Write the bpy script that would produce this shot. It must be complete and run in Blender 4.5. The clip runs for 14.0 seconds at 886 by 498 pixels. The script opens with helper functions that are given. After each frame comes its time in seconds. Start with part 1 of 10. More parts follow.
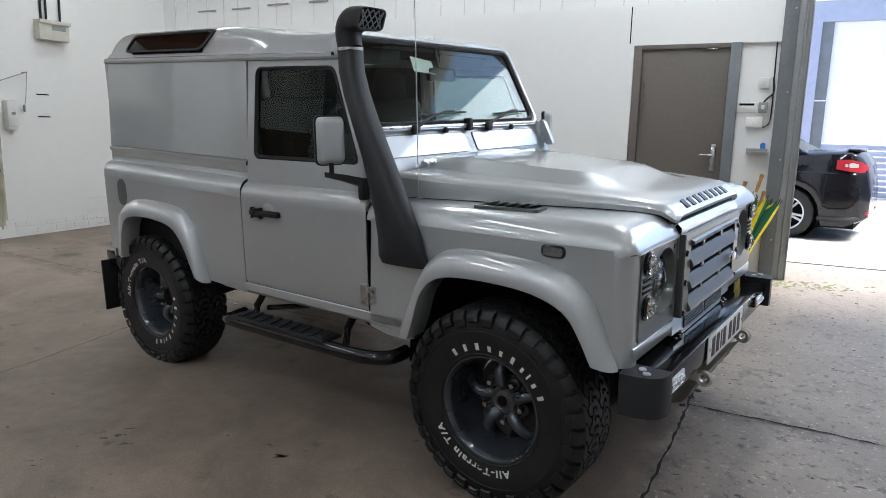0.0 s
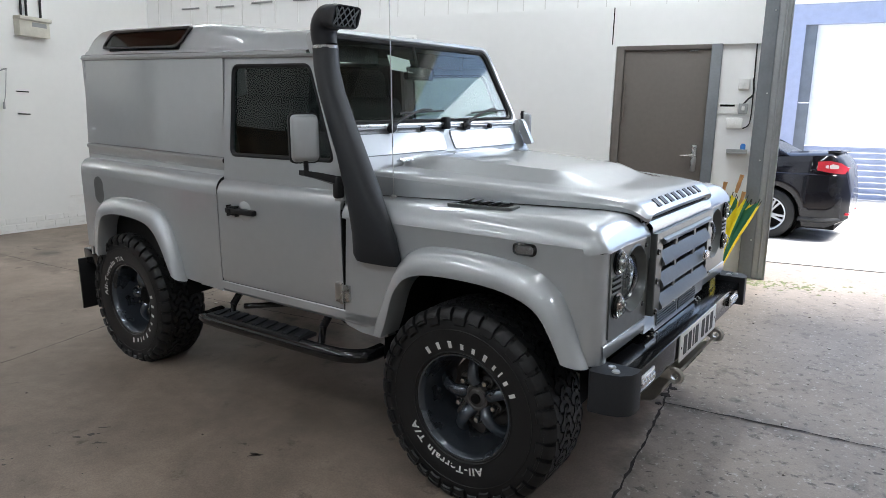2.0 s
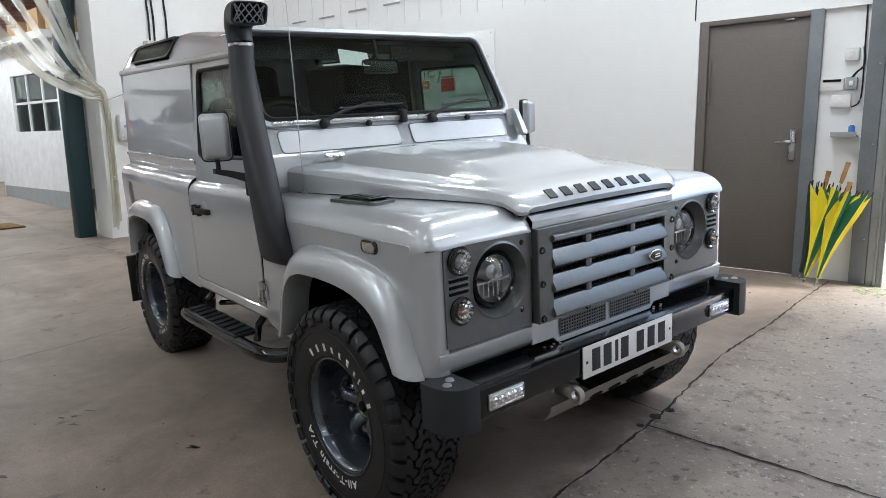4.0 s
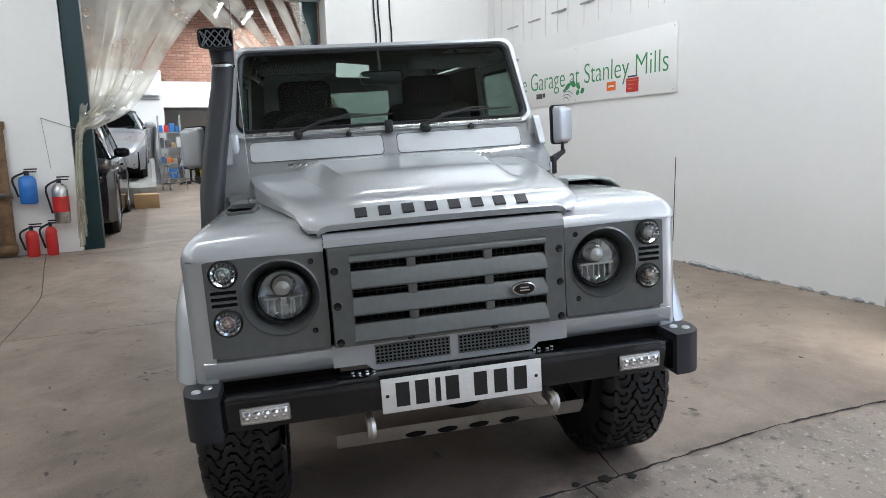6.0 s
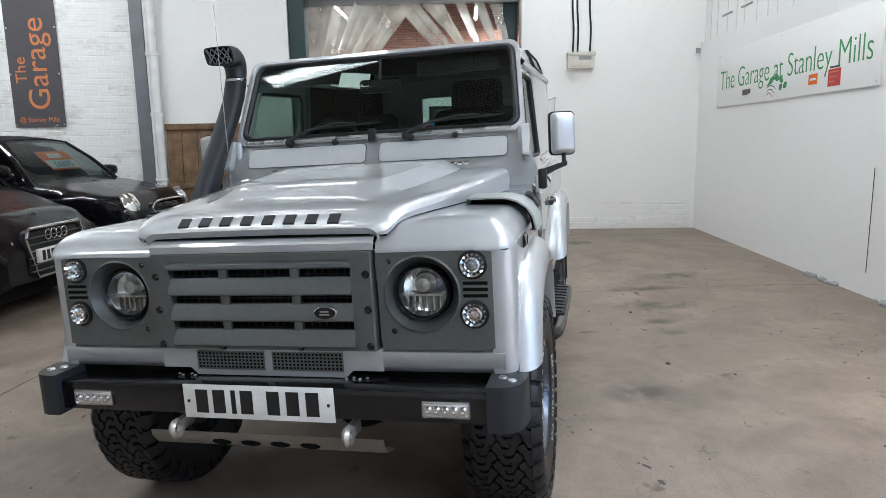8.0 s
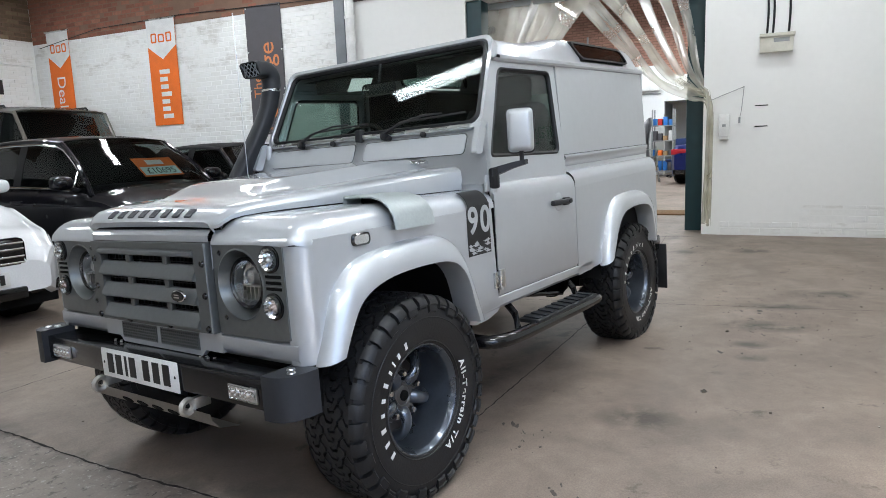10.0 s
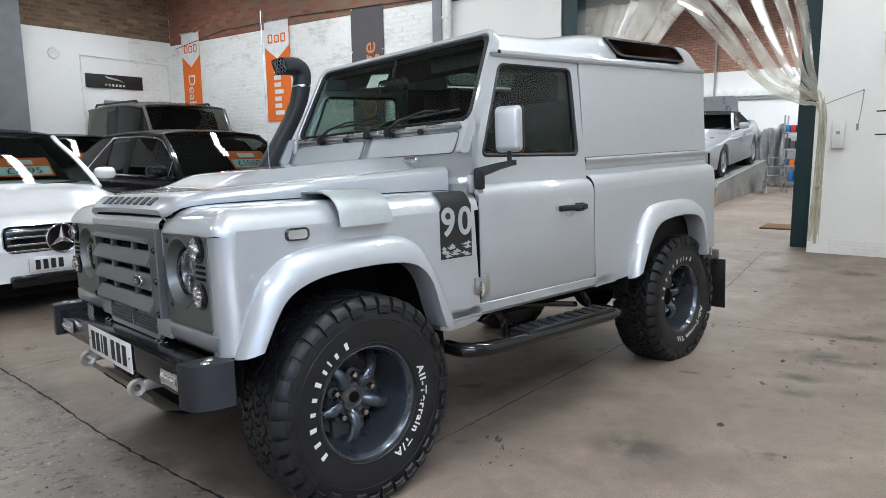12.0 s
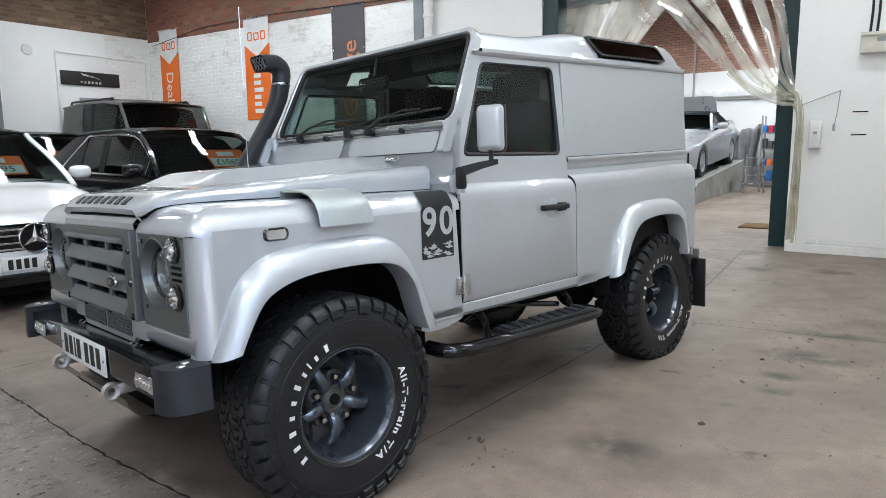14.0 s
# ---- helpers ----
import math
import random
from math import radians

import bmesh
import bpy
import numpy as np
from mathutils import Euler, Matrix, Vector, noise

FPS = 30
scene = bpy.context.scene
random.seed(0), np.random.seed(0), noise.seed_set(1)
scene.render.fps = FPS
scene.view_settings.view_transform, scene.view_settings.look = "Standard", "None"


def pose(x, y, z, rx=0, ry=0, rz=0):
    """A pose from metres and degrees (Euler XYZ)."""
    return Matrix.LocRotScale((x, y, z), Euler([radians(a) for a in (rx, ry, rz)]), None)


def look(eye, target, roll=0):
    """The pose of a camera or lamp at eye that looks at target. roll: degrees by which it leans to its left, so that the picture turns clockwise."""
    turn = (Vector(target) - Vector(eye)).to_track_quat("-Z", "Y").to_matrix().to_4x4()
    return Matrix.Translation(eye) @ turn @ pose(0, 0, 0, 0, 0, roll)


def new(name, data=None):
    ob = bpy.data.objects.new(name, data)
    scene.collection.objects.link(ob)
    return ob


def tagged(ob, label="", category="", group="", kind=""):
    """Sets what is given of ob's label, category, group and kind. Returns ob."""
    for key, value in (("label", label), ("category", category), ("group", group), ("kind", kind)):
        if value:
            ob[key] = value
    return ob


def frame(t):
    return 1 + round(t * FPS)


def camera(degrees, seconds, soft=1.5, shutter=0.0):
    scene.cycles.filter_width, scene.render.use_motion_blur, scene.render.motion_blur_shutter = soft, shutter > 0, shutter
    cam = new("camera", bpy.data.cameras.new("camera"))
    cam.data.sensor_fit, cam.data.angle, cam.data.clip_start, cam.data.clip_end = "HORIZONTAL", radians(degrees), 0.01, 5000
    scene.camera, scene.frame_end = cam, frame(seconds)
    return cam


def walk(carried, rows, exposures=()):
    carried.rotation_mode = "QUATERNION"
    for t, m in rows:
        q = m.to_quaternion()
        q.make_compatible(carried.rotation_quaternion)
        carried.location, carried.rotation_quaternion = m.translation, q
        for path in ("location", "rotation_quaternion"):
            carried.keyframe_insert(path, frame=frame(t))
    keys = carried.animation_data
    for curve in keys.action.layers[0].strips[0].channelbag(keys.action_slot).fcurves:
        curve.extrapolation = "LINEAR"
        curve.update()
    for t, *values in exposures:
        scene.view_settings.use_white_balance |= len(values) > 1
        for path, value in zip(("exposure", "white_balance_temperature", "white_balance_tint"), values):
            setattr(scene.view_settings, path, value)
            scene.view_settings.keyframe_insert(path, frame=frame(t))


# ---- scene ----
cam = camera(66.88, 14.0, soft=0.5)
# seconds, eye, heading, tilt, lean (metres, degrees)
ROWS = [
    (0, (0.706, -3.011, 1.243), 115.43, -10.10, 1.27),
    (0.5, (0.715, -3.017, 1.249), 114.84, -10.16, 1.30),
    (1, (0.735, -3.010, 1.239), 114.56, -10.03, 1.37),
    (1.5, (0.749, -3.002, 1.244), 114.41, -10.10, 1.55),
    (2, (0.760, -2.991, 1.238), 114.47, -10.07, 1.57),
    (2.2, (0.793, -2.966, 1.225), 114.55, -10.06, 1.61),
    (4.3, (1.742, -2.108, 1.200), 134.93, -9.83, -1.25),
    (4.5, (1.852, -1.983, 1.199), 138.37, -9.69, -1.28),
    (5, (2.027, -1.645, 1.199), 145.20, -9.77, -1.10),
    (5.5, (2.231, -1.353, 1.195), 151.49, -9.67, -1.14),
    (6, (2.425, -0.970, 1.218), 157.00, -9.52, -1.29),
    (6.5, (2.447, -0.634, 1.218), 161.65, -9.54, -1.18),
    (7, (2.525, -0.231, 1.229), 168.39, -9.60, -1.10),
    (7.5, (2.575, 0.104, 1.227), 175.33, -9.52, -1.01),
    (8, (2.569, 0.507, 1.256), 182.10, -9.46, -0.95),
    (8.2, (2.572, 0.656, 1.263), 183.71, -9.49, -0.80),
    (10.3, (2.140, 1.990, 1.193), 207.07, -8.49, -2.16),
    (10.5, (2.054, 2.049, 1.168), 207.61, -8.27, -1.98),
    (11, (1.915, 2.177, 1.165), 211.56, -8.70, -1.27),
    (11.5, (1.861, 2.315, 1.189), 216.16, -8.54, -0.75),
    (12, (1.864, 2.348, 1.190), 216.26, -8.50, -0.68),
    (12.5, (1.867, 2.343, 1.184), 216.07, -8.44, -0.35),
    (13, (1.865, 2.334, 1.190), 215.74, -8.64, -0.27),
    (13.5, (1.857, 2.330, 1.191), 215.29, -8.70, -0.34),
    (14, (1.843, 2.334, 1.189), 214.68, -8.58, -0.53),
]


def seen_along(eye, heading, tilt, lean):
    a, b = radians(heading), radians(tilt)
    way = Vector((math.cos(a) * math.cos(b), math.sin(a) * math.cos(b), math.sin(b)))
    return look(eye, Vector(eye) + way, lean)


walk(cam, [(t, seen_along(eye, h, p, r)) for t, eye, h, p, r in ROWS], [(0.0, 1.70), (0.5, 1.80), (2.2, 1.80), (4.3, 1.97), (8.2, 2.03), (10.3, 2.02), (14.0, 2.05)])

# ---- sky, sun and the large lights ----
world = bpy.data.worlds.new("overcast_sky")
scene.world = world
world.use_nodes = True
wn = world.node_tree
sky = wn.nodes.new("ShaderNodeTexSky")
sky.sky_type = 'NISHITA'
sky.sun_disc = False
sky.sun_elevation, sky.sun_rotation = radians(62), radians(73)
wn.links.new(sky.outputs[0], wn.nodes["Background"].inputs[0])
wn.nodes["Background"].inputs[1].default_value = 0.15
sun_data = bpy.data.lights.new("sun", 'SUN')
sun_data.energy, sun_data.angle, sun_data.color = 4.6, radians(25), (1.0, 0.985, 0.96)
sun = new("sun", sun_data)
sun.matrix_basis = look((4.0, 1.2, 8.0), (0, 0, 0))

# skylight through the head of the yard opening
door_data = bpy.data.lights.new("yard_skylight", 'AREA')
door_data.shape, door_data.size, door_data.size_y = 'RECTANGLE', 4.7, 1.1
door_data.energy, door_data.color = 24.0, (0.93, 0.97, 1.0)
door_light = new("yard_skylight", door_data)
door_light.matrix_basis = look((3.4, 3.50, 3.65), (2.0, 1.7, 0.0))

# ---- small mesh helpers ----


def box(bm, x0, x1, y0, y1, z0, z1, bev=0.0, seg=2):
    made = bmesh.ops.create_cube(bm, size=1.0)["verts"]
    for v in made:
        v.co = Vector((x0 if v.co.x < 0 else x1, y0 if v.co.y < 0 else y1, z0 if v.co.z < 0 else z1))
    if bev > 0:
        edges = list({e for v in made for e in v.link_edges})
        bmesh.ops.bevel(bm, geom=edges, offset=bev, segments=seg, affect='EDGES', profile=0.5)
    return bm


def turned(bm, m, start=0):
    verts = list(bm.verts)[start:]
    bmesh.ops.transform(bm, matrix=m, verts=verts)
    return bm


def loft(bm, rings, closed=False, caps=False, loop=False):
    rows = [[bm.verts.new(p) for p in ring] for ring in rings]
    n = len(rows[0])
    pairs = list(zip(rows, rows[1:])) + ([(rows[-1], rows[0])] if loop else [])
    for a, b in pairs:
        for i in range(n if closed else n - 1):
            j = (i + 1) % n
            if len({a[i], a[j], b[j], b[i]}) == 4:
                bm.faces.new((a[i], a[j], b[j], b[i]))
    if caps:
        bm.faces.new(list(reversed(rows[0])))
        bm.faces.new(rows[-1])
    return bm


def slab(bm, outline, put, depth):
    """A flat outline of (u, v) with thickness: put(u, v, d) gives the place."""
    a = [bm.verts.new(put(u, v, 0.0)) for u, v in outline]
    b = [bm.verts.new(put(u, v, depth)) for u, v in outline]
    bm.faces.new(a)
    bm.faces.new(list(reversed(b)))
    n = len(outline)
    for i in range(n):
        j = (i + 1) % n
        bm.faces.new((a[j], a[i], b[i], b[j]))
    return bm


def frame_between(d):
    d = Vector(d).normalized()
    up = Vector((0, 0, 1)) if abs(d.z) < 0.95 else Vector((1, 0, 0))
    s = d.cross(up).normalized()
    return s, s.cross(d).normalized()


def tube(bm, pts, r, seg=10, caps=True, flat=1.0):
    pts = [Vector(p) for p in pts]
    rings = []
    for i, p in enumerate(pts):
        d = pts[min(i + 1, len(pts) - 1)] - pts[max(i - 1, 0)]
        s, u = frame_between(d)
        rr = r[i] if isinstance(r, (list, tuple)) else r
        rings.append([p + s * rr * math.cos(2 * math.pi * k / seg) + u * rr * flat * math.sin(2 * math.pi * k / seg) for k in range(seg)])
    return loft(bm, rings, closed=True, caps=caps)


def lathe(bm, prof, axis='y', seg=32, centre=(0, 0, 0), loop=False):
    """prof: (radius, along) pairs turned round an axis through centre."""
    c = Vector(centre)
    rings = []
    for k in range(seg):
        a = 2 * math.pi * k / seg
        ring = []
        for r, h in prof:
            if axis == 'y':
                ring.append(c + Vector((r * math.cos(a), h, r * math.sin(a))))
            elif axis == 'x':
                ring.append(c + Vector((h, r * math.cos(a), r * math.sin(a))))
            else:
                ring.append(c + Vector((r * math.cos(a), r * math.sin(a), h)))
        rings.append(ring)
    return loft(bm, rings, closed=loop, loop=True)


def bevel_sharp(bm, off, seg=2, deg=40):
    edges = [e for e in bm.edges if len(e.link_faces) == 2 and e.calc_face_angle(0) > radians(deg)]
    bmesh.ops.bevel(bm, geom=edges, offset=off, segments=seg, affect='EDGES', profile=0.5, clamp_overlap=True)
    return bm


def finish(bm, name, material, deg=35, merge=0.0):
    if merge:
        bmesh.ops.remove_doubles(bm, verts=bm.verts, dist=merge)
    bmesh.ops.recalc_face_normals(bm, faces=bm.faces)
    me = bpy.data.meshes.new(name)
    bm.to_mesh(me)
    bm.free()
    for p in me.polygons:
        p.use_smooth = True
    me.set_sharp_from_angle(angle=radians(deg))
    for m in material if isinstance(material, (list, tuple)) else [material]:
        me.materials.append(m)
    return me


def part(name, bm, material, parent, label="", deg=35, merge=0.0):
    ob = new(name, finish(bm, name, material, deg, merge))
    ob.parent = parent
    if label:
        ob["label"] = label
    return ob


def thing(name, m, label, category, group="", kind=""):
    ob = new(name)
    ob.empty_display_size = 0.1
    ob.matrix_basis = m
    return tagged(ob, label, category, group, kind)


def solid(name, bm, material, label, category, group="", kind="", deg=35, m=None):
    ob = new(name, finish(bm, name, material, deg))
    if m is not None:
        ob.matrix_basis = m
    return tagged(ob, label, category, group, kind)


def piece(name, data, parent, m):
    ob = new(name, data)
    ob.parent = parent
    ob.matrix_basis = m
    return ob


def B():
    return bmesh.new()


# ---- materials ----


def mat(name, colour, rough=0.5, metal=0.0, vary=0.12, scale=6.0, bump=0.0, bscale=60.0, coat=0.0, fine=0.05, spec=0.5, dark=None, patch=0.0, pscale=1.2):
    """Painted, cast or woven surface: base colour with a broad and a fine variation, roughness wear and fine relief."""
    m = bpy.data.materials.new(name)
    m.use_nodes = True
    n, l = m.node_tree.nodes, m.node_tree.links
    s = n["Principled BSDF"]
    tc = n.new("ShaderNodeTexCoord")
    a = n.new("ShaderNodeTexNoise")
    a.inputs["Scale"].default_value, a.inputs["Detail"].default_value = scale, 6
    f = n.new("ShaderNodeTexNoise")
    f.inputs["Scale"].default_value, f.inputs["Detail"].default_value = scale * 14, 3
    l.new(tc.outputs["Object"], a.inputs["Vector"])
    l.new(tc.outputs["Object"], f.inputs["Vector"])
    ramp = n.new("ShaderNodeMapRange")
    ramp.inputs["From Min"].default_value, ramp.inputs["From Max"].default_value = 0.3, 0.7
    ramp.inputs["To Min"].default_value, ramp.inputs["To Max"].default_value = 1 - vary, 1 + vary * 0.6
    l.new(a.outputs[0], ramp.inputs[0])
    r2 = n.new("ShaderNodeMapRange")
    r2.inputs["From Min"].default_value, r2.inputs["From Max"].default_value = 0.3, 0.7
    r2.inputs["To Min"].default_value, r2.inputs["To Max"].default_value = 1 - fine, 1 + fine
    l.new(f.outputs[0], r2.inputs[0])
    mul = n.new("ShaderNodeMath")
    mul.operation = 'MULTIPLY'
    l.new(ramp.outputs[0], mul.inputs[0])
    l.new(r2.outputs[0], mul.inputs[1])
    mix = n.new("ShaderNodeVectorMath")
    mix.operation = 'SCALE'
    mix.inputs[0].default_value = colour[:3]
    l.new(mul.outputs[0], mix.inputs["Scale"])
    out = mix.outputs[0]
    if dark is not None:
        p = n.new("ShaderNodeTexNoise")
        p.inputs["Scale"].default_value, p.inputs["Detail"].default_value, p.inputs["Roughness"].default_value = pscale, 8, 0.65
        l.new(tc.outputs["Object"], p.inputs["Vector"])
        pr = n.new("ShaderNodeMapRange")
        pr.inputs["From Min"].default_value, pr.inputs["From Max"].default_value = 0.52, 0.72
        pr.inputs["To Max"].default_value = patch
        l.new(p.outputs[0], pr.inputs[0])
        mx = n.new("ShaderNodeMix")
        mx.data_type = 'RGBA'
        l.new(pr.outputs[0], mx.inputs[0])
        l.new(out, mx.inputs[6])
        mx.inputs[7].default_value = (*dark[:3], 1)
        out = mx.outputs[2]
    l.new(out, s.inputs["Base Color"])
    s.inputs["Metallic"].default_value = metal
    rr = n.new("ShaderNodeMapRange")
    rr.inputs["To Min"].default_value, rr.inputs["To Max"].default_value = max(rough - 0.08, 0.02), min(rough + 0.08, 1)
    l.new(a.outputs[0], rr.inputs[0])
    l.new(rr.outputs[0], s.inputs["Roughness"])
    s.inputs["Specular IOR Level"].default_value = spec
    s.inputs["Coat Weight"].default_value = coat
    s.inputs["Coat Roughness"].default_value = 0.045
    if bump:
        g = n.new("ShaderNodeTexNoise")
        g.inputs["Scale"].default_value, g.inputs["Detail"].default_value = bscale, 5
        l.new(tc.outputs["Object"], g.inputs["Vector"])
        b = n.new("ShaderNodeBump")
        b.inputs["Strength"].default_value, b.inputs["Distance"].default_value = bump, 0.01
        l.new(g.outputs[0], b.inputs["Height"])
        l.new(b.outputs[0], s.inputs["Normal"])
    return m


def glass(name, tint, rough=0.0, alpha_mix=0.0):
    m = bpy.data.materials.new(name)
    m.use_nodes = True
    n, l = m.node_tree.nodes, m.node_tree.links
    out = n["Material Output"]
    n.remove(n["Principled BSDF"])
    t = n.new("ShaderNodeBsdfTransparent")
    t.inputs[0].default_value = (*tint, 1)
    g = n.new("ShaderNodeBsdfGlossy")
    g.inputs["Roughness"].default_value = rough
    fr = n.new("ShaderNodeLayerWeight")
    pw = n.new("ShaderNodeMath")
    pw.operation = 'POWER'
    pw.inputs[1].default_value = 4.0
    l.new(fr.outputs["Facing"], pw.inputs[0])
    sc = n.new("ShaderNodeMath")
    sc.operation = 'MULTIPLY_ADD'
    sc.inputs[1].default_value, sc.inputs[2].default_value = 0.6, 0.032
    l.new(pw.outputs[0], sc.inputs[0])
    mx = n.new("ShaderNodeMixShader")
    l.new(sc.outputs[0], mx.inputs[0])
    l.new(t.outputs[0], mx.inputs[1])
    l.new(g.outputs[0], mx.inputs[2])
    l.new(mx.outputs[0], out.inputs[0])
    return m


def glow(name, colour, strength):
    m = bpy.data.materials.new(name)
    m.use_nodes = True
    n, l = m.node_tree.nodes, m.node_tree.links
    e = n.new("ShaderNodeEmission")
    e.inputs[0].default_value = (*colour, 1)
    e.inputs[1].default_value = strength
    l.new(e.outputs[0], n["Material Output"].inputs[0])
    return m


M_SILVER = mat("silver_metallic_paint", (0.468, 0.490, 0.506), 0.42, 0.54, vary=0.015, scale=1.5, fine=0.015, coat=1.0)
M_SILVER.node_tree.nodes["Principled BSDF"].inputs["Coat IOR"].default_value = 1.62
M_SILVER.node_tree.nodes["Principled BSDF"].inputs["Coat Roughness"].default_value = 0.02
M_SCOOP = mat("satin_pale_grey_plastic", (0.33, 0.36, 0.35), 0.42, 0.3, vary=0.04, coat=0.1)
M_ROOF = mat("silver_roof_paint", (0.468, 0.490, 0.508), 0.42, 0.58, vary=0.02, scale=1.5, fine=0.02, coat=0.9)
M_GUN = mat("gunmetal_satin_paint", (0.135, 0.145, 0.143), 0.40, 0.6, vary=0.08, scale=3, fine=0.06, coat=0.15)
M_SHEEN = mat("brushed_grey_paint", (0.145, 0.156, 0.156), 0.40, 0.6, vary=0.08, scale=4, coat=0.2)
M_BLACK = mat("gloss_black_steel", (0.006, 0.006, 0.007), 0.14, 0.0, vary=0.2, coat=0.2, spec=0.4)
M_PLAST = mat("black_moulded_plastic", (0.013, 0.0135, 0.015), 0.5, 0.0, vary=0.2, bump=0.05, bscale=260, spec=0.35)
M_SNORK = mat("textured_black_plastic", (0.02, 0.022, 0.026), 0.5, 0.0, vary=0.15, bump=0.06, bscale=200, spec=0.35)
M_RUBBER = mat("tyre_rubber", (0.0105, 0.0108, 0.0118), 0.47, 0.0, vary=0.3, scale=9, bump=0.10, bscale=120, spec=0.4)
# near-black for the underbody, and as painted shade in gaps, holes and recesses
M_DARK = mat("underbody_and_gap_shade", (0.006, 0.006, 0.006), 0.85, 0.0, spec=0.1)
M_LINER = mat("wheel_arch_liner", (0.009, 0.009, 0.009), 0.8, 0.0, spec=0.15)
M_WHITE = mat("white_lettering", (0.75, 0.75, 0.73), 0.6, 0.0)
M_RIM = mat("anthracite_wheel_paint", (0.082, 0.096, 0.116), 0.28, 0.7, vary=0.1, coat=0.9)
M_STEEL = mat("bright_steel", (0.55, 0.55, 0.54), 0.28, 1.0, vary=0.1)
M_ALLOY = mat("raw_aluminium_plate", (0.50, 0.48, 0.44), 0.42, 0.8, vary=0.15, scale=8)
M_CHROME = mat("chrome", (0.75, 0.76, 0.77), 0.1, 1.0, vary=0.03)
M_GLASS = glass("tinted_window_glass", (0.56, 0.63, 0.61))
M_WS = glass("windscreen_glass", (0.78, 0.86, 0.82))
M_DGLASS = glass("privacy_glass", (0.32, 0.40, 0.38))
M_LENS = glass("clear_lamp_lens", (0.9, 0.92, 0.92))
M_SEAT = mat("dark_seat_cloth", (0.014, 0.014, 0.016), 0.85, 0.0, spec=0.2)
M_TRIM = mat("grey_cabin_trim", (0.018, 0.018, 0.019), 0.7, 0.0)
M_MIRROR = mat("mirror_glass", (0.8, 0.82, 0.83), 0.03, 1.0, vary=0.01, fine=0.0)
M_PLATE = mat("white_plate", (0.72, 0.72, 0.70), 0.4)
M_YPLATE = mat("yellow_plate", (0.75, 0.52, 0.03), 0.4)
M_INK = mat("black_print", (0.01, 0.01, 0.01), 0.5)
M_AMBER = mat("amber_tinted_reflector", (0.60, 0.46, 0.40), 0.25, 0.8)
M_REFL = mat("bright_lamp_reflector", (0.80, 0.82, 0.84), 0.18, 0.95, vary=0.05)
M_HUB = mat("dull_hub_iron", (0.085, 0.080, 0.078), 0.45, 0.4, vary=0.25, scale=14)
M_BRAKE = mat("cast_iron", (0.10, 0.09, 0.085), 0.6, 0.6)
M_REDLENS = mat("red_lamp_lens", (0.40, 0.02, 0.03), 0.15, 0.0, coat=0.6)
M_DOORMETAL = mat("taupe_painted_steel", (0.125, 0.108, 0.095), 0.55, 0.0, vary=0.06, scale=2, bump=0.03)
M_STEELGREY = mat("blue_grey_steel_paint", (0.17, 0.185, 0.20), 0.5, 0.1, vary=0.15, scale=4, dark=(0.10, 0.09, 0.08), patch=0.25)
M_GALV = mat("light_grey_steel_paint", (0.33, 0.345, 0.35), 0.45, 0.2, vary=0.12, scale=3)
M_TEAL = mat("dark_teal_steel_paint", (0.004, 0.030, 0.036), 0.5, 0.0, vary=0.2)
M_WHITEPL = mat("white_plastic", (0.72, 0.72, 0.70), 0.4)
M_CREAM = mat("cream_plastic", (0.62, 0.60, 0.52), 0.45)
M_WHITEP = mat("white_gloss_paint", (0.78, 0.78, 0.77), 0.4, coat=0.2)
M_WALL = mat("white_wall_paint", (0.80, 0.80, 0.79), 0.62, vary=0.02, scale=1.3, fine=0.012, bump=0.012, bscale=14, dark=(0.66, 0.65, 0.62), patch=0.06, pscale=0.7)
M_WALLB = mat("white_painted_plaster", (0.80, 0.80, 0.78), 0.6, vary=0.02, scale=1.0, fine=0.01, bump=0.008, bscale=9, dark=(0.68, 0.66, 0.62), patch=0.05, pscale=0.6)
M_BOARD = mat("white_wall_board", (0.80, 0.80, 0.79), 0.5, vary=0.012, scale=0.9, fine=0.01)
M_SEAM = mat("dusty_board_seam", (0.66, 0.65, 0.635), 0.8)
# grey paint; on the store recess it is shade put into the colour
M_GREY_AND_SHADE = mat("grey_paint_and_recess_shade", (0.30, 0.31, 0.31), 0.6, vary=0.1)
# unseen roof: lack of light above the tubes put into its grey
M_CEIL = mat("unseen_unlit_roof", (0.36, 0.35, 0.335), 0.8, vary=0.2)
M_WOOD = mat("old_pine_boards", (0.17, 0.10, 0.05), 0.75, vary=0.45, scale=7, bump=0.4, bscale=30, fine=0.2, dark=(0.04, 0.026, 0.018), patch=0.8, pscale=4)
M_TIMBER = mat("dark_roof_timber", (0.06, 0.035, 0.025), 0.75, vary=0.3)
M_CARD = mat("brown_cardboard", (0.36, 0.22, 0.11), 0.8)
M_STRIP = None
M_GREEN = mat("green_sign_letters", (0.03, 0.26, 0.09), 0.5)
M_RED = mat("red_paint", (0.52, 0.02, 0.02), 0.4, coat=0.3)
M_BLUE = mat("blue_paint", (0.02, 0.16, 0.50), 0.4, coat=0.3)
M_ORANGE = mat("orange_banner_cloth", (0.80, 0.16, 0.015), 0.7, vary=0.08)
M_ORPRINT = mat("orange_print", (0.60, 0.20, 0.07), 0.6)
M_BANWHITE = mat("white_banner_cloth", (0.75, 0.75, 0.74), 0.7)
M_BANGREY = mat("charcoal_banner_cloth", (0.075, 0.07, 0.078), 0.7, vary=0.1)
M_YELLOW = mat("yellow_print", (0.75, 0.55, 0.02), 0.5)
M_CYAN = mat("pale_price_digits", (0.55, 0.75, 0.72), 0.6)
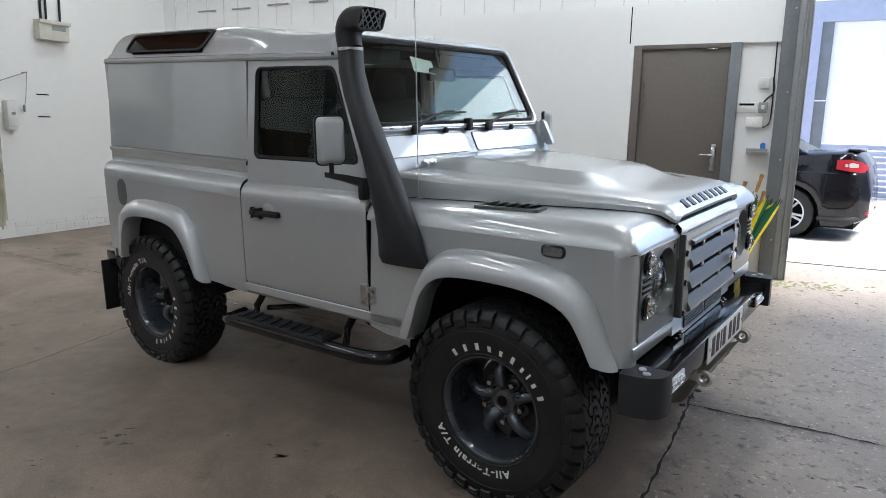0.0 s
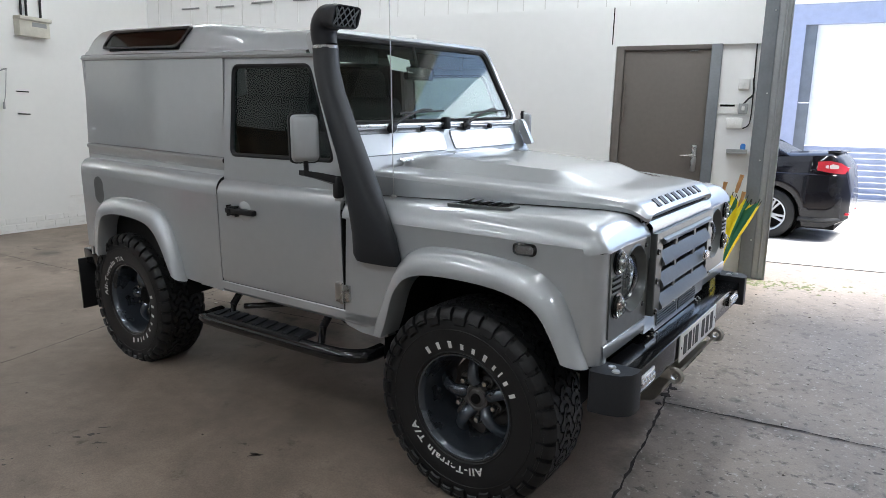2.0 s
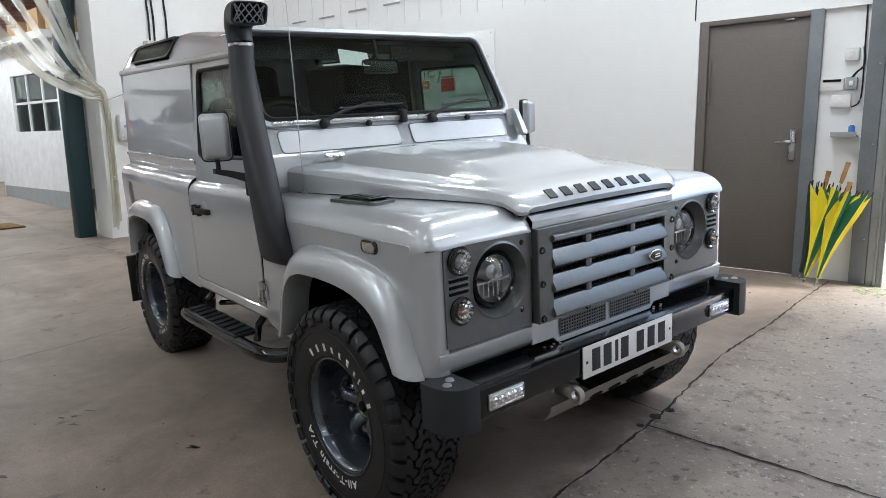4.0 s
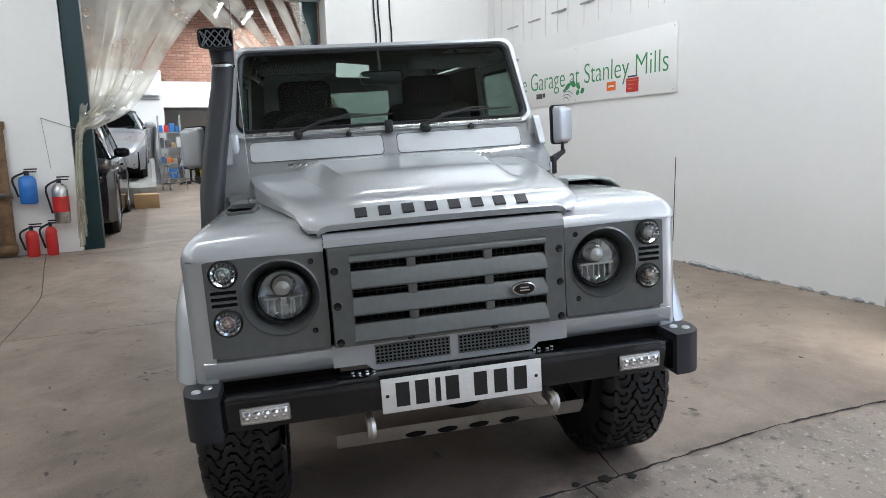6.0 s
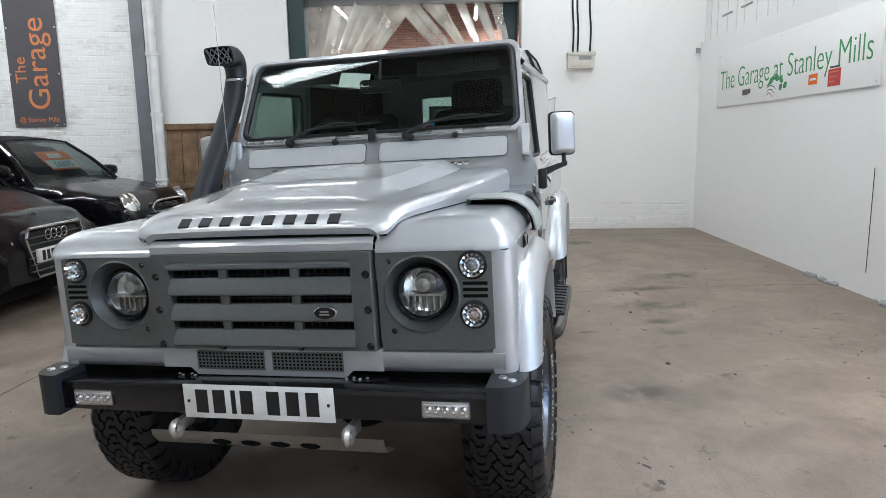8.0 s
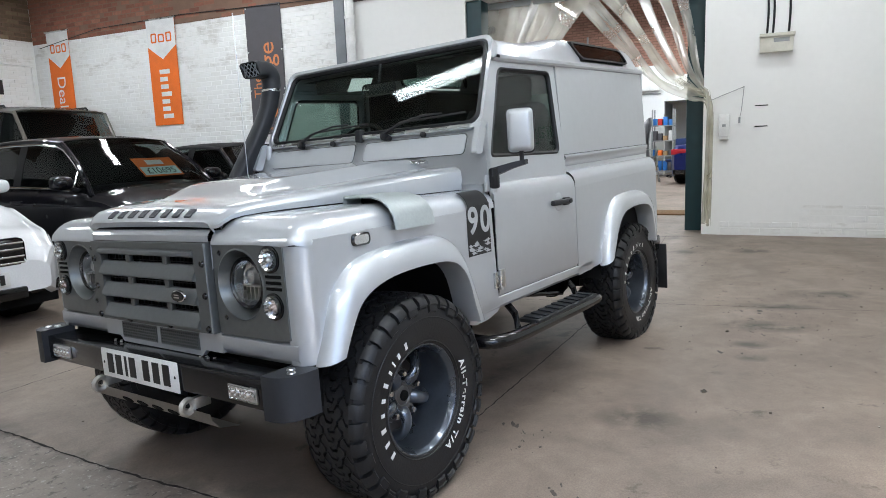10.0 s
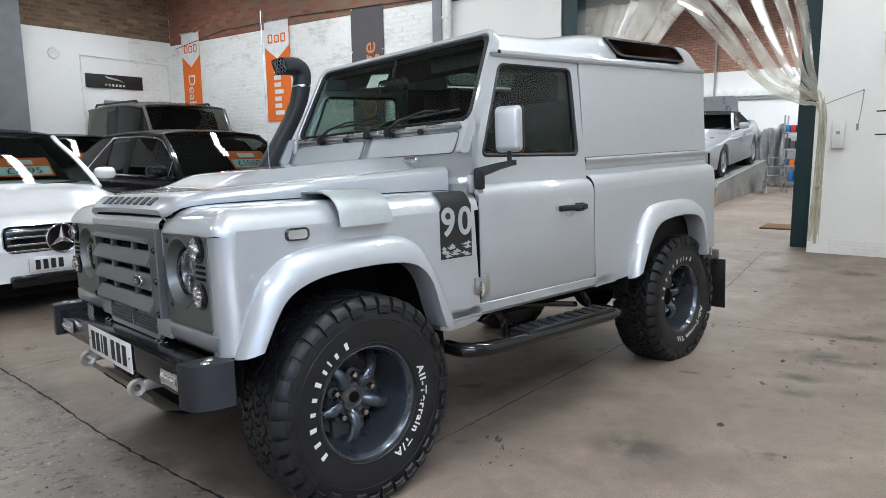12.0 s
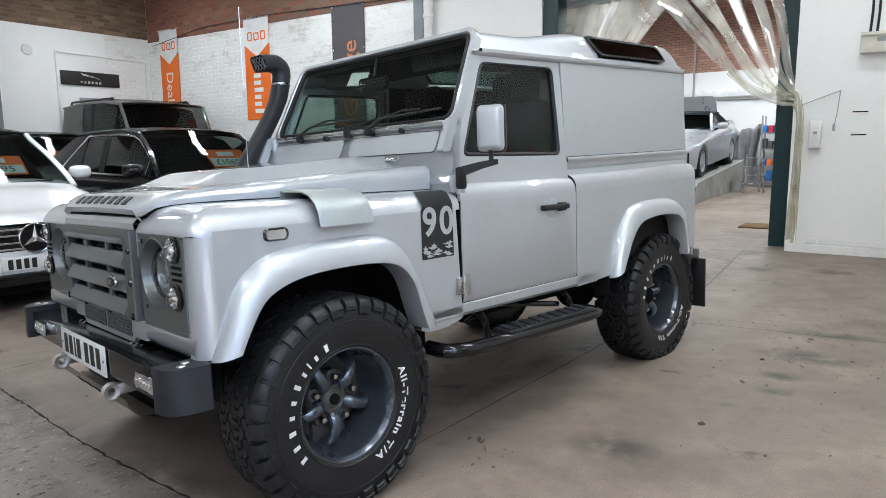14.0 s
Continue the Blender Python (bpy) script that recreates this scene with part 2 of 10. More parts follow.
M_BKPAINT = mat("black_car_paint", (0.004, 0.004, 0.006), 0.3, 0.0, vary=0.1, coat=0.65, spec=0.05)
M_WHPAINT = mat("white_car_paint", (0.84, 0.85, 0.86), 0.2, 0.0, vary=0.03, coat=1.0)
M_BLPAINT = mat("blue_car_paint", (0.006, 0.014, 0.11), 0.3, 0.2, vary=0.1, coat=1.0)
M_GYPAINT = mat("grey_car_paint", (0.13, 0.12, 0.105), 0.3, 0.4, vary=0.1, coat=0.8)
M_SVPAINT = mat("pale_silver_car_paint", (0.45, 0.47, 0.5), 0.3, 0.5, vary=0.05, coat=0.8)
M_HOOD = mat("black_fabric_hood", (0.012, 0.012, 0.014), 0.85, bump=0.2, bscale=200)
M_BROWNMAT = mat("coir_mat", (0.16, 0.085, 0.03), 0.9, bump=0.5, bscale=200)
M_TARP = mat("grey_dust_sheet", (0.25, 0.25, 0.26), 0.55, vary=0.2, coat=0.1)
M_TUBE = glow("lit_fluorescent_tube", (0.94, 0.97, 1.0), 7.5)
M_OUTWALL = mat("pale_blue_grey_cladding", (0.36, 0.39, 0.50), 0.6, vary=0.08)
M_OUTWHITE = mat("white_cladding", (0.84, 0.84, 0.84), 0.6, vary=0.04)


def strip_plastic():
    m = bpy.data.materials.new("clear_strip_curtain_pvc")
    m.use_nodes = True
    n, l = m.node_tree.nodes, m.node_tree.links
    n.remove(n["Principled BSDF"])
    t = n.new("ShaderNodeBsdfTransparent")
    t.inputs[0].default_value = (0.95, 0.93, 0.86, 1)
    d = n.new("ShaderNodeBsdfTranslucent")
    d.inputs[0].default_value = (0.80, 0.78, 0.70, 1)
    e = n.new("ShaderNodeBsdfDiffuse")
    e.inputs[0].default_value = (0.80, 0.78, 0.70, 1)
    g = n.new("ShaderNodeBsdfGlossy")
    g.inputs["Roughness"].default_value = 0.18
    tc = n.new("ShaderNodeTexCoord")
    no = n.new("ShaderNodeTexNoise")
    no.inputs["Scale"].default_value = 3.0
    l.new(tc.outputs["Object"], no.inputs["Vector"])
    a, b, c = (n.new("ShaderNodeMixShader") for _ in range(3))
    l.new(d.outputs[0], a.inputs[1])
    l.new(e.outputs[0], a.inputs[2])
    mr = n.new("ShaderNodeMapRange")
    mr.inputs["From Min"].default_value, mr.inputs["From Max"].default_value = 0.3, 0.7
    mr.inputs["To Min"].default_value, mr.inputs["To Max"].default_value = 0.25, 0.55
    l.new(no.outputs[0], mr.inputs[0])
    l.new(mr.outputs[0], b.inputs[0])
    l.new(t.outputs[0], b.inputs[1])
    l.new(a.outputs[0], b.inputs[2])
    c.inputs[0].default_value = 0.14
    l.new(b.outputs[0], c.inputs[1])
    l.new(g.outputs[0], c.inputs[2])
    l.new(c.outputs[0], n["Material Output"].inputs[0])
    return m


M_STRIP = strip_plastic()


def concrete(name, base, dark, rough):
    """Worn concrete: broad dirt, oil patches, fine grit and fine cracks."""
    m = mat(name, base, rough, 0.0, vary=0.16, scale=0.9, bump=0.12, bscale=60, fine=0.08, dark=dark, patch=0.7, pscale=0.8, spec=0.32)
    n, l = m.node_tree.nodes, m.node_tree.links
    s = n["Principled BSDF"]
    tc = n["Texture Coordinate"]
    src = s.inputs["Base Color"].links[0].from_socket
    sp = n.new("ShaderNodeTexNoise")
    sp.inputs["Scale"].default_value, sp.inputs["Detail"].default_value, sp.inputs["Roughness"].default_value = 4.5, 9, 0.7
    l.new(tc.outputs["Object"], sp.inputs["Vector"])
    mr = n.new("ShaderNodeMapRange")
    mr.inputs["From Min"].default_value, mr.inputs["From Max"].default_value = 0.61, 0.68
    mr.inputs["To Max"].default_value = 0.65
    l.new(sp.outputs[0], mr.inputs[0])
    mx = n.new("ShaderNodeMix")
    mx.data_type = 'RGBA'
    mx.inputs[7].default_value = (dark[0] * 0.55, dark[1] * 0.55, dark[2] * 0.55, 1)
    l.new(mr.outputs[0], mx.inputs[0])
    l.new(src, mx.inputs[6])
    # fine grit and broad tyre-dark scuffs
    gr = n.new("ShaderNodeTexNoise")
    gr.inputs["Scale"].default_value, gr.inputs["Detail"].default_value, gr.inputs["Roughness"].default_value = 150, 4, 0.7
    l.new(tc.outputs["Object"], gr.inputs["Vector"])
    g2 = n.new("ShaderNodeMapRange")
    g2.inputs["From Min"].default_value, g2.inputs["From Max"].default_value = 0.3, 0.7
    g2.inputs["To Min"].default_value, g2.inputs["To Max"].default_value = 0.80, 1.20
    l.new(gr.outputs[0], g2.inputs[0])
    sw = n.new("ShaderNodeTexNoise")
    sw.inputs["Scale"].default_value, sw.inputs["Detail"].default_value, sw.inputs["Distortion"].default_value = 1.7, 7, 1.2
    l.new(tc.outputs["Object"], sw.inputs["Vector"])
    g3 = n.new("ShaderNodeMapRange")
    g3.inputs["From Min"].default_value, g3.inputs["From Max"].default_value = 0.35, 0.65
    g3.inputs["To Min"].default_value, g3.inputs["To Max"].default_value = 0.82, 1.13
    l.new(sw.outputs[0], g3.inputs[0])
    mm = n.new("ShaderNodeMath")
    mm.operation = 'MULTIPLY'
    l.new(g2.outputs[0], mm.inputs[0])
    l.new(g3.outputs[0], mm.inputs[1])
    sv = n.new("ShaderNodeVectorMath")
    sv.operation = 'SCALE'
    l.new(mx.outputs[2], sv.inputs[0])
    l.new(mm.outputs[0], sv.inputs["Scale"])
    l.new(sv.outputs[0], s.inputs["Base Color"])
    return m


def rough_slab(m, edge):
    """The slabs beyond the long joint are coarser: pitted, with dark specks and pale aggregate."""
    n, l = m.node_tree.nodes, m.node_tree.links
    sh = n["Principled BSDF"]
    tc = n["Texture Coordinate"]
    src = sh.inputs["Base Color"].links[0].from_socket
    def off_line(x0, y0, x1, y1):
        """Signed distance from a line on the floor."""
        d = Vector((x1 - x0, y1 - y0)).normalized()
        dot = n.new("ShaderNodeVectorMath")
        dot.operation = 'DOT_PRODUCT'
        dot.inputs[1].default_value = (d.y, -d.x, 0)
        l.new(tc.outputs["Object"], dot.inputs[0])
        sub = n.new("ShaderNodeMath")
        sub.operation = 'SUBTRACT'
        sub.inputs[1].default_value = x0 * d.y - y0 * d.x
        l.new(dot.outputs["Value"], sub.inputs[0])
        return sub.outputs[0]

    past = n.new("ShaderNodeMapRange")
    past.inputs["From Min"].default_value, past.inputs["From Max"].default_value = -0.015, 0.015
    l.new(off_line(*edge), past.inputs[0])
    # the far slab is a greyer, paler mix
    pale = n.new("ShaderNodeMix")
    pale.data_type = 'RGBA'
    pale.inputs[7].default_value = (0.30, 0.275, 0.245, 1)
    half = n.new("ShaderNodeMath")
    half.operation = 'MULTIPLY'
    half.inputs[1].default_value = 0.28
    l.new(past.outputs[0], half.inputs[0])
    l.new(half.outputs[0], pale.inputs[0])
    l.new(src, pale.inputs[6])
    src = pale.outputs[2]
    # dirt trodden into the slabs along their joints
    smear = n.new("ShaderNodeTexNoise")
    smear.inputs["Scale"].default_value, smear.inputs["Detail"].default_value, smear.inputs["Roughness"].default_value = 5.5, 6, 0.65
    l.new(tc.outputs["Object"], smear.inputs["Vector"])
    blot = n.new("ShaderNodeMapRange")
    blot.inputs["From Min"].default_value, blot.inputs["From Max"].default_value, blot.inputs["To Max"].default_value = 0.40, 0.66, 0.75
    l.new(smear.outputs[0], blot.inputs[0])
    for line, reach in ((edge, 0.20), ((0.46, 0.42, 3.2, 0.2), 0.16)):
        away = n.new("ShaderNodeMath")
        away.operation = 'ABSOLUTE'
        l.new(off_line(*line), away.inputs[0])
        near = n.new("ShaderNodeMapRange")
        near.interpolation_type = 'SMOOTHSTEP'
        near.inputs["From Min"].default_value, near.inputs["From Max"].default_value = 0.0, reach
        near.inputs["To Min"].default_value, near.inputs["To Max"].default_value = 1.0, 0.0
        l.new(away.outputs[0], near.inputs[0])
        both = n.new("ShaderNodeMath")
        both.operation = 'MULTIPLY'
        l.new(near.outputs[0], both.inputs[0])
        l.new(blot.outputs[0], both.inputs[1])
        dirt = n.new("ShaderNodeMix")
        dirt.data_type = 'RGBA'
        dirt.inputs[7].default_value = (0.085, 0.07, 0.058, 1)
        l.new(both.outputs[0], dirt.inputs[0])
        l.new(src, dirt.inputs[6])
        src = dirt.outputs[2]
    # old oil and tyre smears
    patchy = n.new("ShaderNodeMapRange")
    patchy.inputs["From Min"].default_value, patchy.inputs["From Max"].default_value, patchy.inputs["To Max"].default_value = 0.36, 0.56, 0.9
    l.new(smear.outputs[0], patchy.inputs[0])
    for cx, cy, along, across in ((-3.05, 2.01, 0.22, 0.07), (-2.48, 1.95, 0.24, 0.11), (-2.04, 1.85, 0.10, 0.06), (-1.78, 1.88, 0.08, 0.05), (-5.4, 1.82, 0.18, 0.10), (-5.28, 1.2, 0.16, 0.09), (-0.76, 1.42, 0.16, 0.12), (-3.5, 2.4, 0.25, 0.12)):
        spot = n.new("ShaderNodeMapping")
        spot.vector_type = 'TEXTURE'
        spot.inputs["Location"].default_value = (cx, cy, -0.06)
        spot.inputs["Rotation"].default_value = (0, 0, radians(88))
        spot.inputs["Scale"].default_value = (along * 1.6, across * 1.6, 1.0)
        l.new(tc.outputs["Object"], spot.inputs[0])
        far_ = n.new("ShaderNodeVectorMath")
        far_.operation = 'LENGTH'
        l.new(spot.outputs[0], far_.inputs[0])
        ring = n.new("ShaderNodeMapRange")
        ring.inputs["From Min"].default_value, ring.inputs["From Max"].default_value = 0.25, 1.0
        ring.inputs["To Min"].default_value, ring.inputs["To Max"].default_value = 1.0, 0.0
        l.new(far_.outputs["Value"], ring.inputs[0])
        both = n.new("ShaderNodeMath")
        both.operation = 'MULTIPLY'
        l.new(ring.outputs[0], both.inputs[0])
        l.new(patchy.outputs[0], both.inputs[1])
        dirt = n.new("ShaderNodeMix")
        dirt.data_type = 'RGBA'
        dirt.inputs[7].default_value = (0.07, 0.058, 0.048, 1)
        l.new(both.outputs[0], dirt.inputs[0])
        l.new(src, dirt.inputs[6])
        src = dirt.outputs[2]
    for scale, lo, hi, col, most in ((9, 0.56, 0.70, (0.11, 0.095, 0.08, 1), 0.6), (24, 0.58, 0.67, (0.065, 0.055, 0.047, 1), 0.75), (46, 0.60, 0.67, (0.48, 0.45, 0.41, 1), 0.55)):
        sp = n.new("ShaderNodeTexNoise")
        sp.inputs["Scale"].default_value, sp.inputs["Detail"].default_value, sp.inputs["Roughness"].default_value = scale, 5, 0.6
        l.new(tc.outputs["Object"], sp.inputs["Vector"])
        mr = n.new("ShaderNodeMapRange")
        mr.inputs["From Min"].default_value, mr.inputs["From Max"].default_value, mr.inputs["To Max"].default_value = lo, hi, most
        l.new(sp.outputs[0], mr.inputs[0])
        mul = n.new("ShaderNodeMath")
        mul.operation = 'MULTIPLY'
        l.new(mr.outputs[0], mul.inputs[0])
        l.new(past.outputs[0], mul.inputs[1])
        mx = n.new("ShaderNodeMix")
        mx.data_type = 'RGBA'
        mx.inputs[7].default_value = col
        l.new(mul.outputs[0], mx.inputs[0])
        l.new(src, mx.inputs[6])
        src = mx.outputs[2]
    l.new(src, sh.inputs["Base Color"])


M_FLOOR = concrete("worn_concrete_floor", (0.245, 0.194, 0.157), (0.112, 0.086, 0.068), 0.54)
rough_slab(M_FLOOR, (0.34, -1.05, 0.47, 0.9))
M_RAMP = concrete("grey_ramp_concrete", (0.27, 0.265, 0.25), (0.13, 0.125, 0.115), 0.8)
M_YARD = concrete("yard_concrete", (0.46, 0.45, 0.43), (0.22, 0.21, 0.19), 0.8)
M_JOINT = mat("dirty_floor_joint", (0.022, 0.018, 0.015), 0.95, vary=0.5, scale=9)


def brick_mat(name, cols, rough=0.85, bare=None):
    m = bpy.data.materials.new(name)
    m.use_nodes = True
    n, l = m.node_tree.nodes, m.node_tree.links
    s = n["Principled BSDF"]
    oi = n.new("ShaderNodeNewGeometry")
    ramp = n.new("ShaderNodeValToRGB")
    ramp.color_ramp.interpolation = 'LINEAR'
    for i, c in enumerate(cols):
        e = ramp.color_ramp.elements[i] if i < 2 else ramp.color_ramp.elements.new(i / (len(cols) - 1))
        e.position, e.color = i / (len(cols) - 1), (*c, 1)
    l.new(oi.outputs["Random Per Island"], ramp.inputs[0])
    tc = n.new("ShaderNodeTexCoord")
    no = n.new("ShaderNodeTexNoise")
    no.inputs["Scale"].default_value, no.inputs["Detail"].default_value = 18, 6
    l.new(tc.outputs["Object"], no.inputs["Vector"])
    mr = n.new("ShaderNodeMapRange")
    mr.inputs["To Min"].default_value, mr.inputs["To Max"].default_value = 0.7, 1.3
    l.new(no.outputs[0], mr.inputs[0])
    v = n.new("ShaderNodeVectorMath")
    v.operation = 'SCALE'
    l.new(ramp.outputs[0], v.inputs[0])
    l.new(mr.outputs[0], v.inputs["Scale"])
    l.new(v.outputs[0], s.inputs["Base Color"])
    if bare:
        # the paint has weathered thin in places
        mr.inputs["To Min"].default_value, mr.inputs["To Max"].default_value = 0.94, 1.05
        worn = n.new("ShaderNodeTexNoise")
        worn.inputs["Scale"].default_value, worn.inputs["Detail"].default_value, worn.inputs["Roughness"].default_value = 1.5, 8, 0.68
        st = n.new("ShaderNodeMapping")
        st.inputs["Scale"].default_value = (1.0, 1.0, 2.6)
        l.new(tc.outputs["Object"], st.inputs[0])
        l.new(st.outputs[0], worn.inputs["Vector"])
        wr = n.new("ShaderNodeMapRange")
        wr.inputs["From Min"].default_value, wr.inputs["From Max"].default_value, wr.inputs["To Max"].default_value = 0.54, 0.72, 0.8
        l.new(worn.outputs[0], wr.inputs[0])
        mx = n.new("ShaderNodeMix")
        mx.data_type = 'RGBA'
        mx.inputs[7].default_value = (*bare, 1)
        l.new(wr.outputs[0], mx.inputs[0])
        l.new(v.outputs[0], mx.inputs[6])
        l.new(mx.outputs[2], s.inputs["Base Color"])
    s.inputs["Roughness"].default_value = rough
    b = n.new("ShaderNodeBump")
    b.inputs["Strength"].default_value, b.inputs["Distance"].default_value = 0.35, 0.01
    l.new(no.outputs[0], b.inputs["Height"])
    l.new(b.outputs[0], s.inputs["Normal"])
    return m


M_BRICK = brick_mat("red_brick", [(0.16, 0.065, 0.045), (0.26, 0.10, 0.065), (0.20, 0.085, 0.055), (0.30, 0.13, 0.085)])
M_BUFF = brick_mat("sooty_buff_brick", [(0.09, 0.06, 0.04), (0.17, 0.12, 0.075), (0.12, 0.08, 0.05), (0.22, 0.16, 0.10)])
M_WBRICK = brick_mat("white_painted_brick", [(0.775, 0.775, 0.755), (0.79, 0.79, 0.775), (0.765, 0.76, 0.735), (0.795, 0.795, 0.785)], 0.55, (0.42, 0.39, 0.35))
# lighter copy of the red brick, with the workshop lamps' light in its colour
M_LITBRICK = brick_mat("lamplit_red_brick", [(0.30, 0.155, 0.115), (0.42, 0.22, 0.165), (0.35, 0.19, 0.14), (0.46, 0.27, 0.20)])
M_MORTAR = mat("lime_mortar", (0.20, 0.12, 0.085), 0.9, bump=0.3)
M_GRIT = brick_mat("mixed_floor_grit", [(0.03, 0.025, 0.02), (0.10, 0.08, 0.06), (0.05, 0.04, 0.035), (0.45, 0.42, 0.38)])
M_MOSS = mat("dry_moss", (0.15, 0.17, 0.085), 0.95, vary=0.5, scale=12, dark=(0.16, 0.14, 0.11), patch=0.8, pscale=9)
M_OIL = mat("old_oil_stain", (0.062, 0.050, 0.040), 0.6, vary=0.3, scale=20)

# ---- the garage: floor, walls, openings, ceiling ----
WB, WY, JY = -6.51, 3.55, -10.83   # rear wall, sign wall, far cross wall


def floor_z(x, y):
    """The bay's concrete falls gently away from the sign wall."""
    z = -0.117 + 0.0426 * (y * 0.981 + x * 0.192) - 0.006 * x
    z = min(max(z, -0.15), 0.0)
    f = min(max((x + 6.3) / 2.6, 0), 1)
    f = f * f * (3 - 2 * f)
    g = min(max((4.6 - y) / 1.0, 0), 1)
    return z * f * g - 0.03 * (1 - f) * min(max((-1.0 - y) / 1.0, 0), 1)


def hall_z(x, y):
    """The workshop floor climbs a little towards its far end."""
    f = min(max((-9.0 - x) / 4.5, 0), 1)
    dip = 0.0 if y > -1 else -0.03 * min(-1 - y, 1) * min(max((x + 8) / 1.5, 0), 1)
    return 0.125 * f * f * (3 - 2 * f) + dip


def sheet(x0, x1, y0, y1, step, fn):
    bm = B()
    nx, ny = max(1, round((x1 - x0) / step)), max(1, round((y1 - y0) / step))
    rows = [[(x0 + (x1 - x0) * i / nx, y0 + (y1 - y0) * j / ny) for j in range(ny + 1)] for i in range(nx + 1)]
    loft(bm, [[(x, y, fn(x, y)) for x, y in r] for r in rows])
    return bm


solid("floor", sheet(-6.5, 7.0, JY, 4.5, 0.25, floor_z), M_FLOOR, "worn brown-grey concrete garage floor with stains", "floor", kind="structure", deg=60)
solid("floor_2", sheet(-20.5, -6.5, -6.0, 6.0, 0.5, hall_z), M_FLOOR, "pale worn concrete workshop floor", "floor", kind="structure", deg=60)
bm = B()
loft(bm, [[(x, y, -0.035 if y < 6 else -0.06) for y in (4.5, 5.5, 8, 14, 40, 400)] for x in (-400, -40, -8, 0, 8, 40, 400)])
solid("ground", bm, M_YARD, "pale concrete yard outside", "ground", kind="structure", deg=60)


def joint(pts, w, name="floor_joint"):
    bm = B()
    rnd = random.Random(len(pts) * 7 + int(abs(pts[0][0]) * 100))
    fine = []
    for a, b in zip(pts, pts[1:]):
        n = max(2, int((Vector(b) - Vector(a)).length / 0.035))
        for k in range(n):
            fine.append(Vector(a).lerp(Vector(b), k / n))
    fine.append(Vector(pts[-1]))
    rings = []
    for i, p in enumerate(fine):
        d = (fine[min(i + 1, len(fine) - 1)] - fine[max(i - 1, 0)]).normalized()
        n = Vector((-d.y, d.x))
        o = n * rnd.uniform(-0.005, 0.005)
        ww = w * rnd.uniform(0.35, 1.5) * 0.5
        q, r = p + o + n * ww, p + o - n * ww
        rings.append([(q.x, q.y, floor_z(q.x, q.y) + 0.003), (r.x, r.y, floor_z(r.x, r.y) + 0.003)])
    loft(bm, rings)
    solid(name, bm, M_JOINT, "dark dirty joint between concrete slabs", "floor joint", kind="structure")


joint([(0.17, -3.2), (0.236, -2.27), (0.30, -1.45), (0.345, -1.05), (0.405, -0.47), (0.445, 0.07), (0.465, 0.42), (0.47, 0.60), (0.458, 1.06), (0.46, 1.48), (0.54, 2.23), (0.60, 3.5)], 0.011)
joint([(0.465, 0.42), (1.08, 0.378), (1.35, 0.352), (3.2, 0.20), (5.5, 0.0)], 0.011)
joint([(0.465, 0.58), (0.268, 0.624), (-1.6, 0.74), (-4.48, 0.905), (-6.3, 0.86)], 0.006)
joint([(-3.0, -3.0), (-3.04, -0.86), (-3.09, 0.05), (-2.95, 3.45)], 0.006)
joint([(-6.4, -2.2), (-4.4, -2.0), (0.28, -2.2), (4.0, -2.5)], 0.007)
joint([(-6.17, -1.9), (-6.2, 0.5), (-6.25, 1.2)], 0.012)
for x0, y0, r in ((0.46, 0.52, 0.030), (0.49, 0.62, 0.022), (0.44, 0.40, 0.018)):
    if r:
        bm = B()
        rnd = random.Random(3)
        slab(bm, [(x0 + r * rnd.uniform(0.6, 1.1) * math.cos(a), y0 + r * rnd.uniform(0.6, 1.1) * math.sin(a)) for a in [2 * math.pi * k / 14 for k in range(14)]], lambda u, v, d: (u, v, floor_z(u, v) + 0.0035 - d), 0.002)
        solid("floor_chip", bm, M_JOINT, "broken chip in the concrete at a slab joint", "floor chip", kind="structure")


# flakes, grit and crumbs lying on the concrete
rnd = random.Random(31)
bm = B()
for k in range(420):
    if k > 300:
        x, y = rnd.uniform(0.4, 3.4), rnd.uniform(-1.2, 3.3)
    elif k % 3 == 0:
        x, y = rnd.gauss(-2.4, 1.0), rnd.gauss(2.6, 0.55)
    else:
        x, y = rnd.uniform(-5.8, 2.6), rnd.uniform(-2.8, 3.4)
    if y > 3.5 or -2.8 < x < 0.75 and -0.95 - 0.2 * x < y < 0.95 - 0.2 * x and rnd.random() < 0.6:
        continue
    q = rnd.uniform(0.0025, 0.008) * (2.2 if rnd.random() < 0.06 else 1.0)
    a0 = rnd.uniform(0, 6.28)
    z = floor_z(x, y)
    pts = [(x + q * rnd.uniform(0.5, 1.5) * math.cos(a0 + a), y + q * rnd.uniform(0.4, 1.1) * math.sin(a0 + a)) for a in (0, 1.2, 2.4, 3.7, 5.0)]
    top = [bm.verts.new((u, v, z + 0.002 + q * 0.3 * rnd.random())) for u, v in pts]
    low = [bm.verts.new((u, v, z - 0.001)) for u, v in pts]
    bm.faces.new(top)
    for i in range(5):
        bm.faces.new((low[i], low[(i + 1) % 5], top[(i + 1) % 5], top[i]))
solid("floor_grit", bm, M_GRIT, "dark and pale crumbs and flakes scattered on the concrete", "grit", kind="stuff", deg=20)


